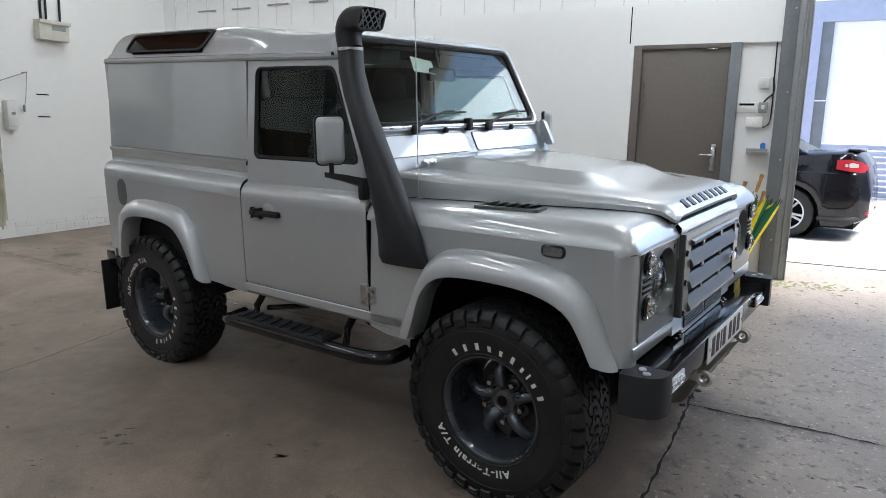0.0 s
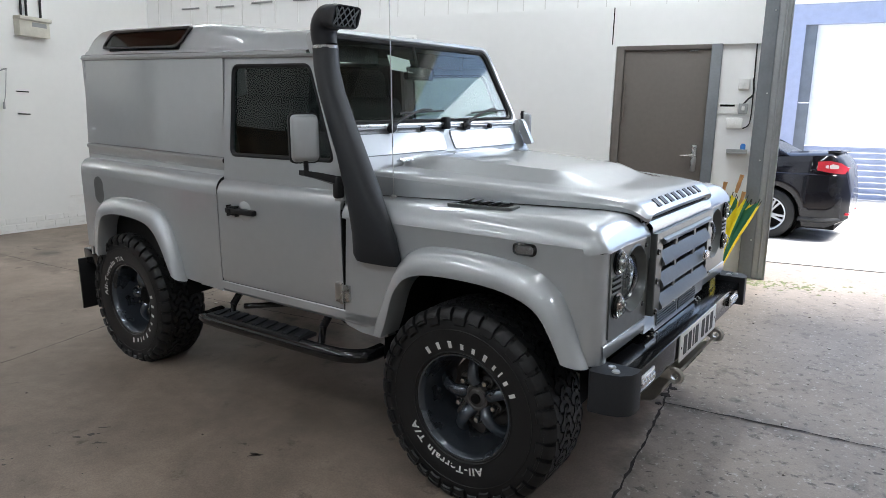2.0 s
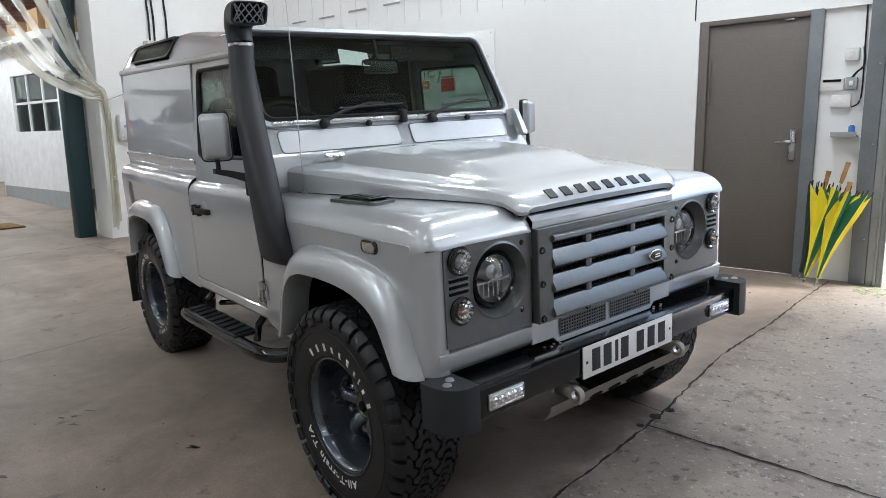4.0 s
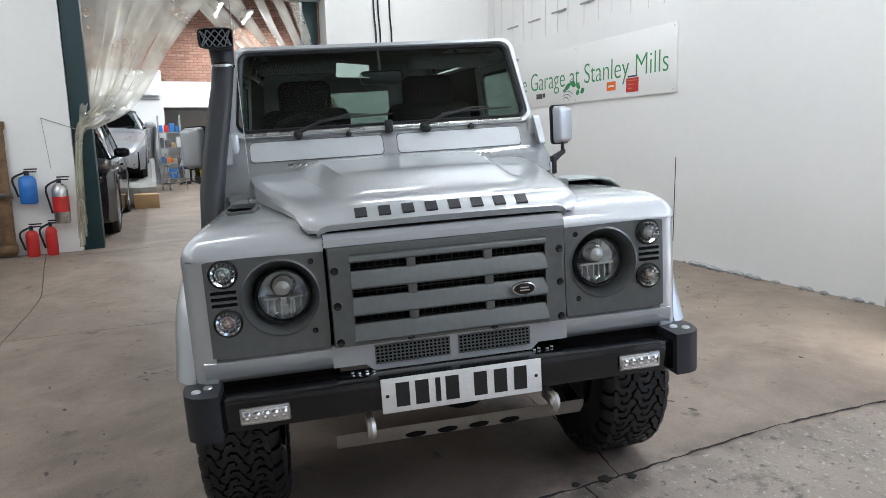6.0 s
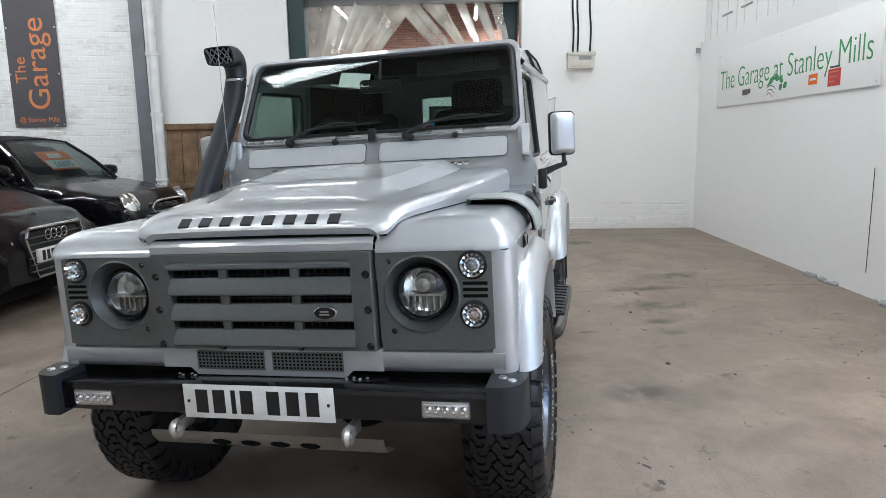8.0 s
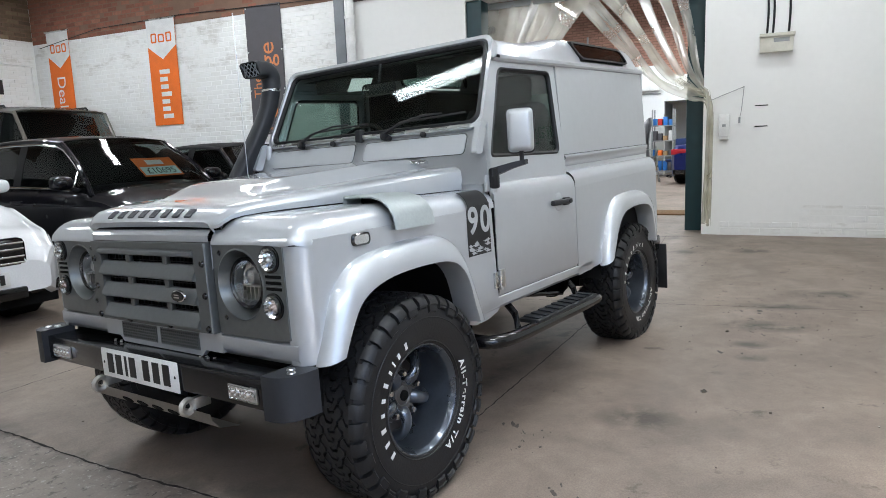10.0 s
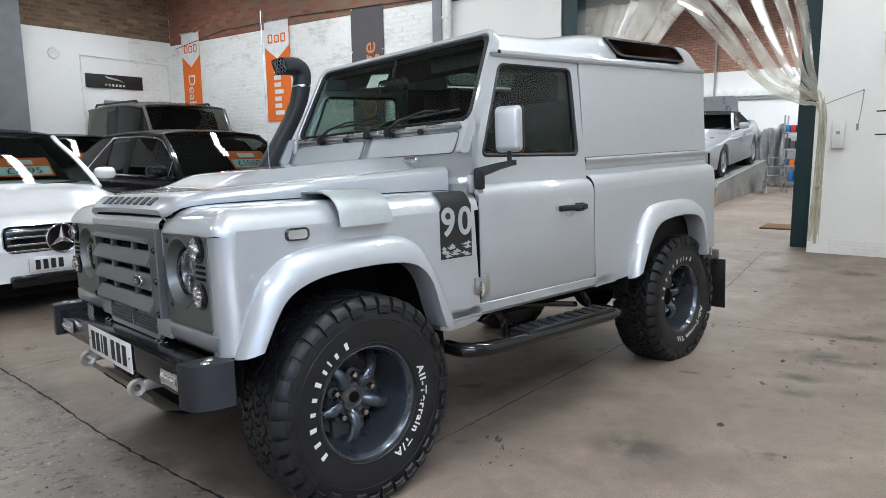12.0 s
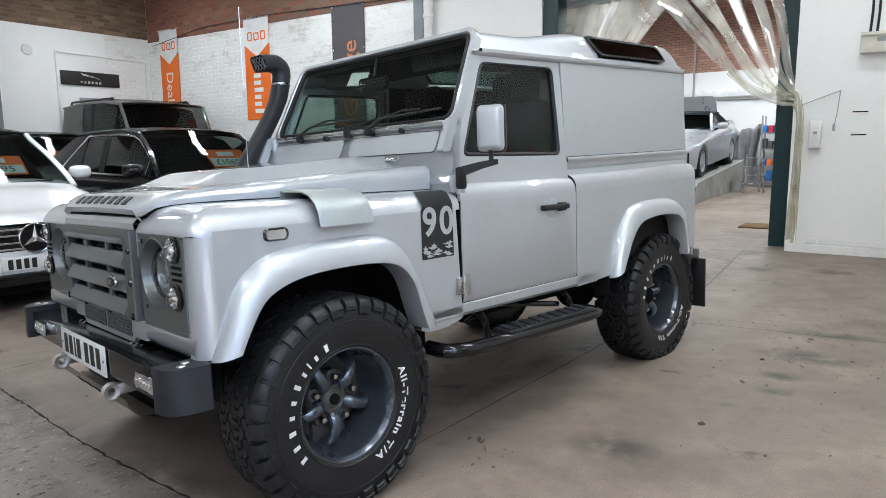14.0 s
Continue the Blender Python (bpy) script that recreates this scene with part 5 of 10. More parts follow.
def build_windscreen():
    def outline(wb, wt, v0, v1, r, n=5):
        pts = []
        for (cu, cv, a0) in ((wb - r, v0, 270), (wt - r, v1, 0), (-wt + r, v1, 90), (-wb + r, v0, 180)):
            rv = r / 0.448
            cvv = cv + (rv if cv == v0 else -rv)
            for k in range(n + 1):
                a = radians(a0 + 90 * k / n)
                pts.append((cu + r * math.cos(a), cvv + rv * math.sin(a)))
        return pts
    o = outline(0.715, 0.69, -0.03, 1.02, 0.055)
    i = outline(0.692, 0.664, 0.03, 0.965, 0.05)
    bm = B()
    rings = []
    for pts, d in ((o, -0.035), (o, 0.004), ([(a * 0.99 + b * 0.01, c * 0.99 + e * 0.01) for (a, c), (b, e) in zip(o, i)], 0.012), ([(a * .3 + b * .7, c * .3 + e * .7) for (a, c), (b, e) in zip(o, i)], 0.012), (i, 0.0), (i, -0.035)):
        rings.append([ws(u, v, d) for u, v in pts])
    loft(bm, rings, closed=True)
    fr = part("windscreen_frame", bm, M_SILVER, car, "silver windscreen frame", deg=45)
    bm = B()
    i2 = outline(0.668, 0.642, 0.07, 0.93, 0.04)
    loft(bm, [[ws(u, v, 0.006) for u, v in i], [ws(u, v, 0.013) for u, v in [(a * .5 + b * .5, c * .5 + e * .5) for (a, c), (b, e) in zip(i, i2)]], [ws(u, v, 0.004) for u, v in i2], [ws(u, v, -0.01) for u, v in i2]], closed=True)
    part("seal", bm, M_PLAST, fr, "black rubber windscreen seal")
    bm = B()
    slab(bm, i2, lambda u, v, d: ws(u, v, d - 0.006), 0.004)
    g = part("windscreen_glass", bm, M_WS, fr)
    g.visible_shadow = False
    bm = B()
    slab(bm, [(-0.215, 0.66), (-0.205, 0.835), (-0.05, 0.79), (-0.055, 0.635)], lambda u, v, d: ws(u, v, -0.02 - d), 0.001)
    part("windscreen_notice", bm, M_WHITEPL, fr, "plain white paper behind the glass")
    # bright strip and studs under the glass
    bm = B()
    tube(bm, [ws(-0.66, 0.0, 0.014), ws(0.66, 0.0, 0.014)], 0.008, 8)
    part("lower_trim", bm, M_STEEL, fr)
    for y in (-0.42, -0.19, 0.19, 0.40):
        bm = B()
        lathe(bm, [(0.0, 0.012), (0.012, 0.008), (0.014, -0.01)], 'x', 10, ws(y, -0.05, 0.014))
        part("stud", bm, M_PLAST, fr)
    bm = B()
    box(bm, -0.02, 0.02, -0.018, 0.018, -0.03, 0.03, 0.008)
    turned(bm, Matrix.Translation(ws(0.0, 0.0, 0.02)))
    part("washer_jet", bm, M_PLAST, fr)
    # wipers
    for y, ex in ((-0.42, -0.02), (0.17, 0.56)):
        bm = B()
        p = [Vector(ws(y, -0.02, 0.03)), Vector(ws(y + 0.10, 0.06, 0.05)), Vector(ws(y + 0.24, 0.135, 0.045)), Vector(ws(y + 0.33, 0.15, 0.03))]
        tube(bm, p, [0.010, 0.007, 0.005, 0.004], 8)
        lathe(bm, [(0.0, 0.02), (0.02, 0.014), (0.022, -0.01)], 'x', 12, ws(y, -0.03, 0.02))
        wip = part("wiper_arm", bm, M_PLAST, fr)
        bm = B()
        tube(bm, [ws(y + 0.10, 0.125, 0.012), ws(y + 0.45, 0.155, 0.012)], 0.005, 6)
        part("wiper_blade", bm, M_PLAST, wip)
    # inner mirror
    bm = B()
    box(bm, -0.80, -0.785, -0.10, 0.11, 1.60, 1.665, 0.02)
    tube(bm, [(-0.80, 0, 1.66), (-0.83, 0, 1.77)], 0.008, 8)
    part("rear_view_mirror", bm, M_PLAST, car)
    for y0, y1 in ((-0.58, -0.16), (0.16, 0.58)):
        bm = B()
        box(bm, -0.93, -0.915, y0, y1, 1.675, 1.75, 0.006)
        part("sun_visor", bm, M_TRIM, car)


def build_roof():
    bm = B()
    rings = []
    xs = [-0.832, -0.842, -0.86, -0.885] + [-0.92 - 0.04 * k for k in range(43)] + [-2.635, -2.67, -2.70, -2.725, -2.742, -2.752]
    for x in xs:
        g = gz(x)
        w = yb(x) - 0.088
        up = min(max((-1.15 - x) / 0.55, 0), 1)
        lift = 0.098 + 0.056 * up * up * (3 - 2 * up) - 0.014 * max(1 - (-0.832 - x) / 0.10, 0) ** 2
        if x < -2.60:
            q = (-2.60 - x) / 0.154
            lift *= 0.30 + 0.70 * math.sqrt(max(1 - q * q, 0.0))
        prof = [(1.022, -0.012), (1.022, 0.002), (0.988, 0.008), (0.976, 0.022), (0.962, lift * 0.34), (0.944, lift * 0.58), (0.925, lift * 0.76), (0.898, lift * 0.89), (0.855, lift * 0.965), (0.78, lift * 1.0), (0.6, lift * 1.03), (0.3, lift * 1.05 + 0.003), (0, lift * 1.055 + 0.004)]
        ring = [(x, a * w, g + b) for a, b in prof] + [(x, -a * w, g + b) for a, b in prof[-2::-1]]
        rings.append(ring)
    loft(bm, rings)
    # openings for the roof's side windows
    gone = []
    for face in bm.faces:
        m = face.calc_center_median()
        if -2.50 < m.x < -1.80 and 0.03 < m.z - gz(m.x) < 0.125 and abs(m.y) > 0.55:
            gone.append(face)
    bmesh.ops.delete(bm, geom=gone, context='FACES')
    last = rings[-1]
    vs = [bm.verts.new(p) for p in last]
    bm.faces.new(vs)
    part("roof", bm, M_ROOF, car, "silver ribbed hard-top roof", deg=40)
    for s in (-1, 1):
        bm = B()
        loft(bm, [[(x, s * (yb(x) - 0.09 + o), gz(x) + z) for o, z in ((0.0, -0.026), (0.014, -0.022), (0.02, -0.012), (0.0, -0.008))] for x in (-0.78, -1.4, -2.0, -2.76)])
        part("gutter", bm, M_ROOF, car)
        bm = B()
        out = rounded([(-1.715, 0.137), (-2.49, 0.134), (-2.56, 0.036), (-1.80, 0.034)], 0.044, 7)

        def put(u, v, d, s=s):
            return (u, s * (yb(u) - 0.088 - 0.004 - (v - 0.02) * 0.38 - d), gz(u) + v)
        c = Vector((-2.1, 0.08))
        inner = [(p[0] - (p[0] - c.x) * 0.045, p[1] - (p[1] - c.y) * 0.22) for p in out]
        loft(bm, [[put(u, v, 0.03) for u, v in out], [put(u, v, -0.004) for u, v in out], [put(u, v, -0.006) for u, v in inner], [put(u, v, 0.02) for u, v in inner]], closed=True)
        rw = part("roof_window", bm, M_PLAST, car, "long dark roof side window in black rubber")
        bm = B()
        slab(bm, inner, lambda u, v, d: put(u, v, d + 0.0005), 0.003)
        part("pane", bm, M_DGLASS, rw)
    bm = B()
    loft(bm, [[(x, y, gz(x) + 0.04) for y in (-0.62, 0, 0.62)] for x in (-0.86, -1.2, -1.45)])
    bmesh.ops.solidify(bm, geom=bm.faces[:], thickness=0.01)
    part("headlining", bm, M_TRIM, car)
    bm = B()
    loft(bm, [[(x, y, gz(x) + 0.128) for y in (-0.555, 0, 0.555)] for x in (-1.46, -2.1, -2.70)])
    bmesh.ops.solidify(bm, geom=bm.faces[:], thickness=0.008)
    part("rear_headlining", bm, M_TRIM, car)
    for s in (-1, 1):
        bm = B()
        loft(bm, [[(x, s * (yb(x) - 0.088 - (z - 1.24) * 0.055), z) for z in (0.66, 1.0, 1.24, 1.45, gz(x))] for x in (-1.45, -2.0, -2.73)])
        bmesh.ops.solidify(bm, geom=bm.faces[:], thickness=0.008)
        part("side_lining", bm, M_TRIM, car)


def bonnet_z(x, y):
    """Height of the bonnet's skin."""
    base = interp_lin([(-0.55, 1.212), (-0.3, 1.195), (0.0, 1.172), (0.3, 1.153), (0.44, 1.141), (0.50, 1.127), (0.53, 1.108), (0.55, 1.085)], x)
    b = min(max((0.34 - x) / 0.22, 0), 1)
    b = b * b * (3 - 2 * b)
    if x < -0.49:
        b *= 0.85
    wide = 0.30 + 0.09 * min(max((0.2 - x) / 0.7, 0), 1)
    q = min(max((wide + 0.055 - abs(y)) / 0.085, 0), 1)
    q = q * q * (3 - 2 * q)
    return base + 0.048 * b * q + 0.010 * (1 - (y / 0.6) ** 2)


def interp_lin(tab, f):
    for (a, va), (b, vb) in zip(tab, tab[1:]):
        if f <= b:
            return va + (vb - va) * min(max((f - a) / (b - a), 0), 1)
    return tab[-1][1]


def build_bonnet():
    bm = B()
    xs = [0.552, 0.548, 0.54, 0.525, 0.50, 0.46, 0.40] + [0.36 - 0.05 * k for k in range(18)] + [-0.52, -0.54, -0.55]
    half = [interp_lin([(-0.55, 0.648), (-0.3, 0.615), (0.0, 0.555), (0.3, 0.49), (0.45, 0.455), (0.50, 0.447), (0.525, 0.438), (0.54, 0.424), (0.548, 0.410), (0.552, 0.395)], x) for x in xs]
    skirt = [interp_lin([(-0.55, 0.097), (-0.3, 0.080), (0.0, 0.060), (0.3, 0.045), (0.48, 0.036), (0.54, 0.030), (0.552, 0.018)], x) for x in xs]
    base = [bonnet_z(x, h) for x, h in zip(xs, half)]
    rings = []
    for x, h, k in zip(xs, half, skirt):
        z = bonnet_z(x, h)
        hp = [(h, z - k), (h + 0.005, z - k * 0.55), (h + 0.001, z - 0.016), (h - 0.010, z - 0.005), (h - 0.03, bonnet_z(x, h - 0.03) + 0.001)]
        hp += [((h - 0.03) * (1 - j / 14), bonnet_z(x, (h - 0.03) * (1 - j / 14)) + 0.001) for j in range(1, 15)]
        rings.append([(x, y, zz) for y, zz in hp] + [(x, -y, zz) for y, zz in hp[-2::-1]])
    loft(bm, rings)
    lip = [(0.535, y, z - 0.02) for _, y, z in rings[0]]
    loft(bm, [rings[0], lip])
    bon = part("bonnet", bm, M_SILVER, car, "silver bonnet with raised centre", deg=28)
    # near-black strips paint the shade in the gap under the bonnet's edge
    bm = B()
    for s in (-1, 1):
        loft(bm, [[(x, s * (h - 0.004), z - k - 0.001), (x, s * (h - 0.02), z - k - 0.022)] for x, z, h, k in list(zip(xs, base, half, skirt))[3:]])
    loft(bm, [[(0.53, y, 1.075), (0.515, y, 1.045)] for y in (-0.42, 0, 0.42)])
    part("bonnet_gap_shade", bm, M_DARK, bon)
    # eight dark raised bars stand for the bonnet lettering
    for k in range(8):
        bm = B()
        y0 = -0.279 + k * 0.0735
        w = 0.037
        slab(bm, [(y0, 0.003), (y0 + w, 0.003), (y0 + w, 0.033), (y0, 0.033)], lambda u, v, d: (0.542 - v + d * 0.3, u, bonnet_z(0.542 - v, u) + 0.0005 + d), 0.005)
        part("lettering_bar", bm, M_SNORK, bon, "dark raised lettering bar")


def ellipse(cy, cz, a, b, n=32):
    return [(cy + a * math.cos(2 * math.pi * k / n), cz + b * math.sin(2 * math.pi * k / n)) for k in range(n)]


def ring_plate(bm, outer, inner, put, depth):
    """A plate with one hole; outer and inner have the same count."""
    loft(bm, [[put(u, v, depth) for u, v in outer], [put(u, v, 0) for u, v in outer], [put(u, v, 0) for u, v in inner], [put(u, v, depth) for u, v in inner]], closed=True)


def square_ring(y0, y1, z0, z1, cy, cz, n=32):
    """Points of the rectangle's edge, seen from the centre at even angles."""
    out = []
    for k in range(n):
        a = 2 * math.pi * k / n
        c, s = math.cos(a), math.sin(a)
        t = min(((y1 - cy) / c if c > 1e-6 else (y0 - cy) / c if c < -1e-6 else 1e9), ((z1 - cz) / s if s > 1e-6 else (z0 - cz) / s if s < -1e-6 else 1e9))
        out.append((cy + c * t, cz + s * t))
    return out


def build_front():
    for s in (-1, 1):
        # lamp panel: plate with the big round lamp bowl; the outer lamps sit on it
        def put(u, v, d, s=s):
            return (0.548 - d, s * u, v)
        bm = B()
        cy, cz = 0.522, 0.888
        ring_plate(bm, square_ring(0.386, 0.736, 0.716, 1.022, cy, cz, 48), ellipse(cy, cz, 0.112, 0.112, 48), put, 0.03)
        bevel_sharp(bm, 0.004, 2, 50)
        panel = part("lamp_panel", bm, M_GUN, car, "dark grey lamp panel", deg=30)
        bm = B()
        lathe(bm, [(0.120, 0.001), (0.114, 0.004), (0.110, -0.004), (0.10, -0.035), (0.086, -0.05)], 'x', 48, (0.548, s * cy, cz))
        part("lamp_bowl", bm, M_GUN, panel)
        # headlamp
        bm = B()
        lathe(bm, [(0.086, -0.055), (0.088, -0.03), (0.080, -0.022), (0.074, -0.03)], 'x', 40, (0.548, s * (cy - 0.006), cz))
        head = part("headlamp", bm, M_BLACK, panel, "round projector headlamp")
        bm = B()
        lathe(bm, [(0.076, -0.034), (0.07, -0.07), (0.045, -0.09), (0.0, -0.095)], 'x', 32, (0.548, s * (cy - 0.006), cz))
        part("reflector", bm, M_REFL, head)
        bm = B()
        lathe(bm, [(0.0, -0.035), (0.022, -0.042), (0.031, -0.06), (0.032, -0.08)], 'x', 24, (0.548, s * (cy - 0.006), cz + 0.02))
        for k in range(6):
            a = -0.05 + 0.02 * k
            box(bm, 0.465, 0.50, s * (cy - 0.006) + a - 0.002, s * (cy - 0.006) + a + 0.002, cz - 0.06, cz - 0.012)
        box(bm, 0.465, 0.505, s * (cy - 0.006) - 0.06, s * (cy - 0.006) + 0.06, cz - 0.014, cz - 0.008)
        part("projector", bm, M_STEEL, head)
        bm = B()
        lathe(bm, [(0.0, 0.006), (0.035, 0.0), (0.06, -0.012), (0.077, -0.03)], 'x', 32, (0.548, s * (cy - 0.006), cz))
        lens = part("lens", bm, M_LENS, head)
        lens.visible_shadow = False
        # two small round lamps and three slots
        for z, bulb, nm in ((0.976, M_STEEL, "side_lamp"), (0.828, M_AMBER, "indicator_lamp")):
            bm = B()
            lathe(bm, [(0.043, -0.002), (0.043, 0.006), (0.036, 0.007), (0.036, -0.002)], 'x', 28, (0.548, s * 0.680, z))
            lamp = part(nm, bm, M_BLACK, panel)
            bm = B()
            lathe(bm, [(0.036, 0.004), (0.034, 0.018), (0.026, 0.025), (0.025, 0.023), (0.018, 0.029), (0.017, 0.027), (0.009, 0.031), (0.0, 0.031)], 'x', 28, (0.548, s * 0.680, z))
            l1 = part("lens", bm, M_LENS, lamp, "ribbed clear lamp lens")
            l1.visible_shadow = False
            bm = B()
            for q in range(14):
                a0, a1 = 2 * math.pi * q / 14, 2 * math.pi * (q + 1) / 14
                am = (a0 + a1) / 2
                pt = lambda rr, aa, xx: (0.548 + xx, s * 0.680 + rr * math.cos(aa), z + rr * math.sin(aa))
                for r0, r1, x0, x1 in ((0.035, 0.023, 0.012, 0.002), (0.023, 0.012, 0.009, 0.001)):
                    quad = [pt(r0, a0, x0), pt(r0, am, x0 + 0.004), pt(r0, a1, x0), pt(r1, a1, x1), pt(r1, am, x1 + 0.005), pt(r1, a0, x1)]
                    v = [bm.verts.new(p) for p in quad]
                    bm.faces.new((v[0], v[1], v[4], v[5]))
                    bm.faces.new((v[1], v[2], v[3], v[4]))
            part("reflector", bm, M_CHROME, lamp, "faceted bright reflector", deg=3)
            bm = B()
            lathe(bm, [(0.012, 0.0), (0.012, 0.012), (0.008, 0.019), (0.0, 0.021)], 'x', 16, (0.548, s * 0.680, z))
            part("bulb", bm, bulb, lamp)
        for k in range(3):
            bm = B()
            z = 0.902 + (k - 1) * 0.019
            box(bm, 0.546, 0.5495, s * 0.685 - 0.037, s * 0.685 + 0.037, z - 0.0055, z + 0.0055, 0.002)
            part("slot", bm, M_DARK, panel)
            bm = B()
            box(bm, 0.547, 0.553, s * 0.685 - 0.039, s * 0.685 + 0.039, z + 0.0055, z + 0.009, 0.001)
            part("slot_lip", bm, M_GUN, panel)
        for y, z in ((0.425, 0.990), (0.43, 0.775)):
            bm = B()
            lathe(bm, [(0.0, 0.001), (0.006, 0.003), (0.009, 0.0)], 'x', 12, (0.5485, s * y, z))
            part("screw_cap", bm, M_BLACK, panel)
        # silver apron under the lamp panel
        bm = B()
        loft(bm, [[(0.53, s * y, 0.716), (0.545, s * y, 0.706), (0.545, s * y, 0.664), (0.53, s * y, 0.642), (0.50, s * y, 0.636)] for y in (0.385, 0.55, 0.74, 0.765)])
        part("front_apron", bm, M_SILVER, car, deg=50)
        bm = B()
        box(bm, 0.40, 0.43, min(s * 0.385, s * 0.77), max(s * 0.385, s * 0.77), 0.69, 1.03)
        part("lamp_box", bm, M_DARK, car)
    # grille surround, slats and mesh
    y0, y1, z0, z1 = -0.376, 0.376, 0.716, 1.024
    bm = B()

    def putg(u, v, d):
        return (0.572 - d, u, v)
    o = [(y0, z0), (y1, z0), (y1, z1), (y0, z1)]
    i = [(-0.31, 0.738), (0.31, 0.738), (0.31, 1.000), (-0.31, 1.000)]
    loft(bm, [[putg(u, v, 0.05) for u, v in o], [putg(u, v, 0.004) for u, v in o], [putg(u, v, 0.0) for u, v in [(a * .96 + b * .04, c * .96 + e * .04) for (a, c), (b, e) in zip(o, i)]], [putg(u, v, 0.0) for u, v in i], [putg(u, v, 0.03) for u, v in i]], closed=True)
    bevel_sharp(bm, 0.003, 2, 40)
    gr = part("grille", bm, M_GUN, car, "dark grey slatted grille", deg=30)
    for k in range(4):
        zc = 0.996 - k * 0.083
        bm = B()
        up = 0.036 if k else 0.010
        prof = [(0.554, zc + up), (0.562, zc + up - 0.002), (0.583, zc - 0.004), (0.585, zc - 0.014), (0.578, zc - 0.020), (0.545, zc - 0.022), (0.54, zc + up - 0.004)]
        loft(bm, [[(x, y, z) for x, z in prof] for y in (-0.312, -0.305, 0.305, 0.312)], closed=True, caps=True)
        part("slat", bm, M_SHEEN, gr, "brushed grey grille slat", deg=30)
    for k in range(3):
        for y in (-0.123, 0.123):
            bm = B()
            zc = 0.964 - k * 0.083
            box(bm, 0.548, 0.566, y - 0.014, y + 0.014, zc - 0.02, zc + 0.02, 0.002)
            part("grille_bridge", bm, M_SHEEN, gr)
    bm = B()
    for k in range(26):
        y = -0.305 + 0.61 * k / 25
        box(bm, 0.538, 0.541, y - 0.0015, y + 0.0015, 0.742, 0.99)
    for k in range(14):
        z = 0.745 + 0.245 * k / 13
        box(bm, 0.539, 0.542, -0.308, 0.308, z - 0.0015, z + 0.0015)
    part("grille_mesh", bm, M_PLAST, gr)
    # near-black box standing for the shade behind the grille
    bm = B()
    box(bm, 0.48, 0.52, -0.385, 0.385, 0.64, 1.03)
    part("grille_shade_panel", bm, M_DARK, car)
    bm = B()
    lathe(bm, [(0.0, 0.008), (0.03, 0.007), (0.038, 0.004), (0.04, 0.0)], 'x', 32)
    turned(bm, Matrix.Translation((0.588, 0.228, 0.842)) @ Matrix.Diagonal((1, 1, 0.55, 1)))
    bd = part("oval_badge", bm, M_CHROME, gr, "small oval badge")
    bm = B()
    lathe(bm, [(0.0, 0.0015), (0.034, 0.0), (0.034, -0.003)], 'x', 32)
    turned(bm, Matrix.Translation((0.5965, 0.228, 0.842)) @ Matrix.Diagonal((1, 1, 0.52, 1)))
    part("badge_field", bm, M_BLACK, bd)
    bm = B()
    box(bm, 0.5975, 0.5988, 0.214, 0.242, 0.845, 0.849)
    box(bm, 0.5975, 0.5988, 0.212, 0.244, 0.836, 0.840)
    part("badge_bars", bm, M_CHROME, bd)
    for y, z in ((-0.358, 0.955), (-0.358, 0.846), (-0.358, 0.732), (0.358, 0.955), (0.358, 0.846), (0.358, 0.732), (-0.14, 0.728), (0.13, 0.728)):
        bm = B()
        lathe(bm, [(0.0, 0.004), (0.009, 0.006), (0.0125, 0.0)], 'x', 12, (0.5725, y, z))
        part("fixing_cap", bm, M_BLACK, gr)
    # silver strip above the grille
    bm = B()
    loft(bm, [[(0.556, y, 1.026), (0.556, y, 1.048), (0.540, y, 1.064), (0.50, y, 1.070)] for y in (-0.383, 0, 0.383)])
    part("slam_panel", bm, M_SILVER, car)
    # lower valance with two mesh openings
    bm = B()
    slab(bm, [(-0.385, 0.716), (-0.385, 0.645), (-0.285, 0.645), (-0.26, 0.622), (0.26, 0.622), (0.285, 0.645), (0.385, 0.645), (0.385, 0.716)], lambda u, v, d: (0.545 - d, u, v), 0.02)
    bevel_sharp(bm, 0.004, 2)
    va = part("lower_valance", bm, M_SILVER, car)
    for a, b in ((-0.253, -0.016), (0.016, 0.253)):
        # near-black sheet as the shade behind the mesh
        bm = B()
        box(bm, 0.5445, 0.5475, a, b, 0.644, 0.702, 0.001, 1)
        part("mesh_backing", bm, M_DARK, va)
        bm = B()
        n = 18
        for k in range(n + 1):
            y = a + (b - a) * k / n
            box(bm, 0.547, 0.550, y - 0.0021, y + 0.0021, 0.642, 0.704)
        for k in range(6):
            z = 0.645 + 0.056 * k / 5
            box(bm, 0.547, 0.5505, a, b, z - 0.0018, z + 0.0018)
        part("mesh", bm, M_SHEEN, va)
    bm = B()
    for k in range(34):
        y = -0.24 + 0.48 * k / 33
        box(bm, 0.538, 0.541, y - 0.002, y + 0.002, 0.58, 0.615)
    for k in range(4):
        box(bm, 0.538, 0.542, -0.24, 0.24, 0.585 + k * 0.01, 0.588 + k * 0.01)
    part("lower_mesh", bm, M_BLACK, va)


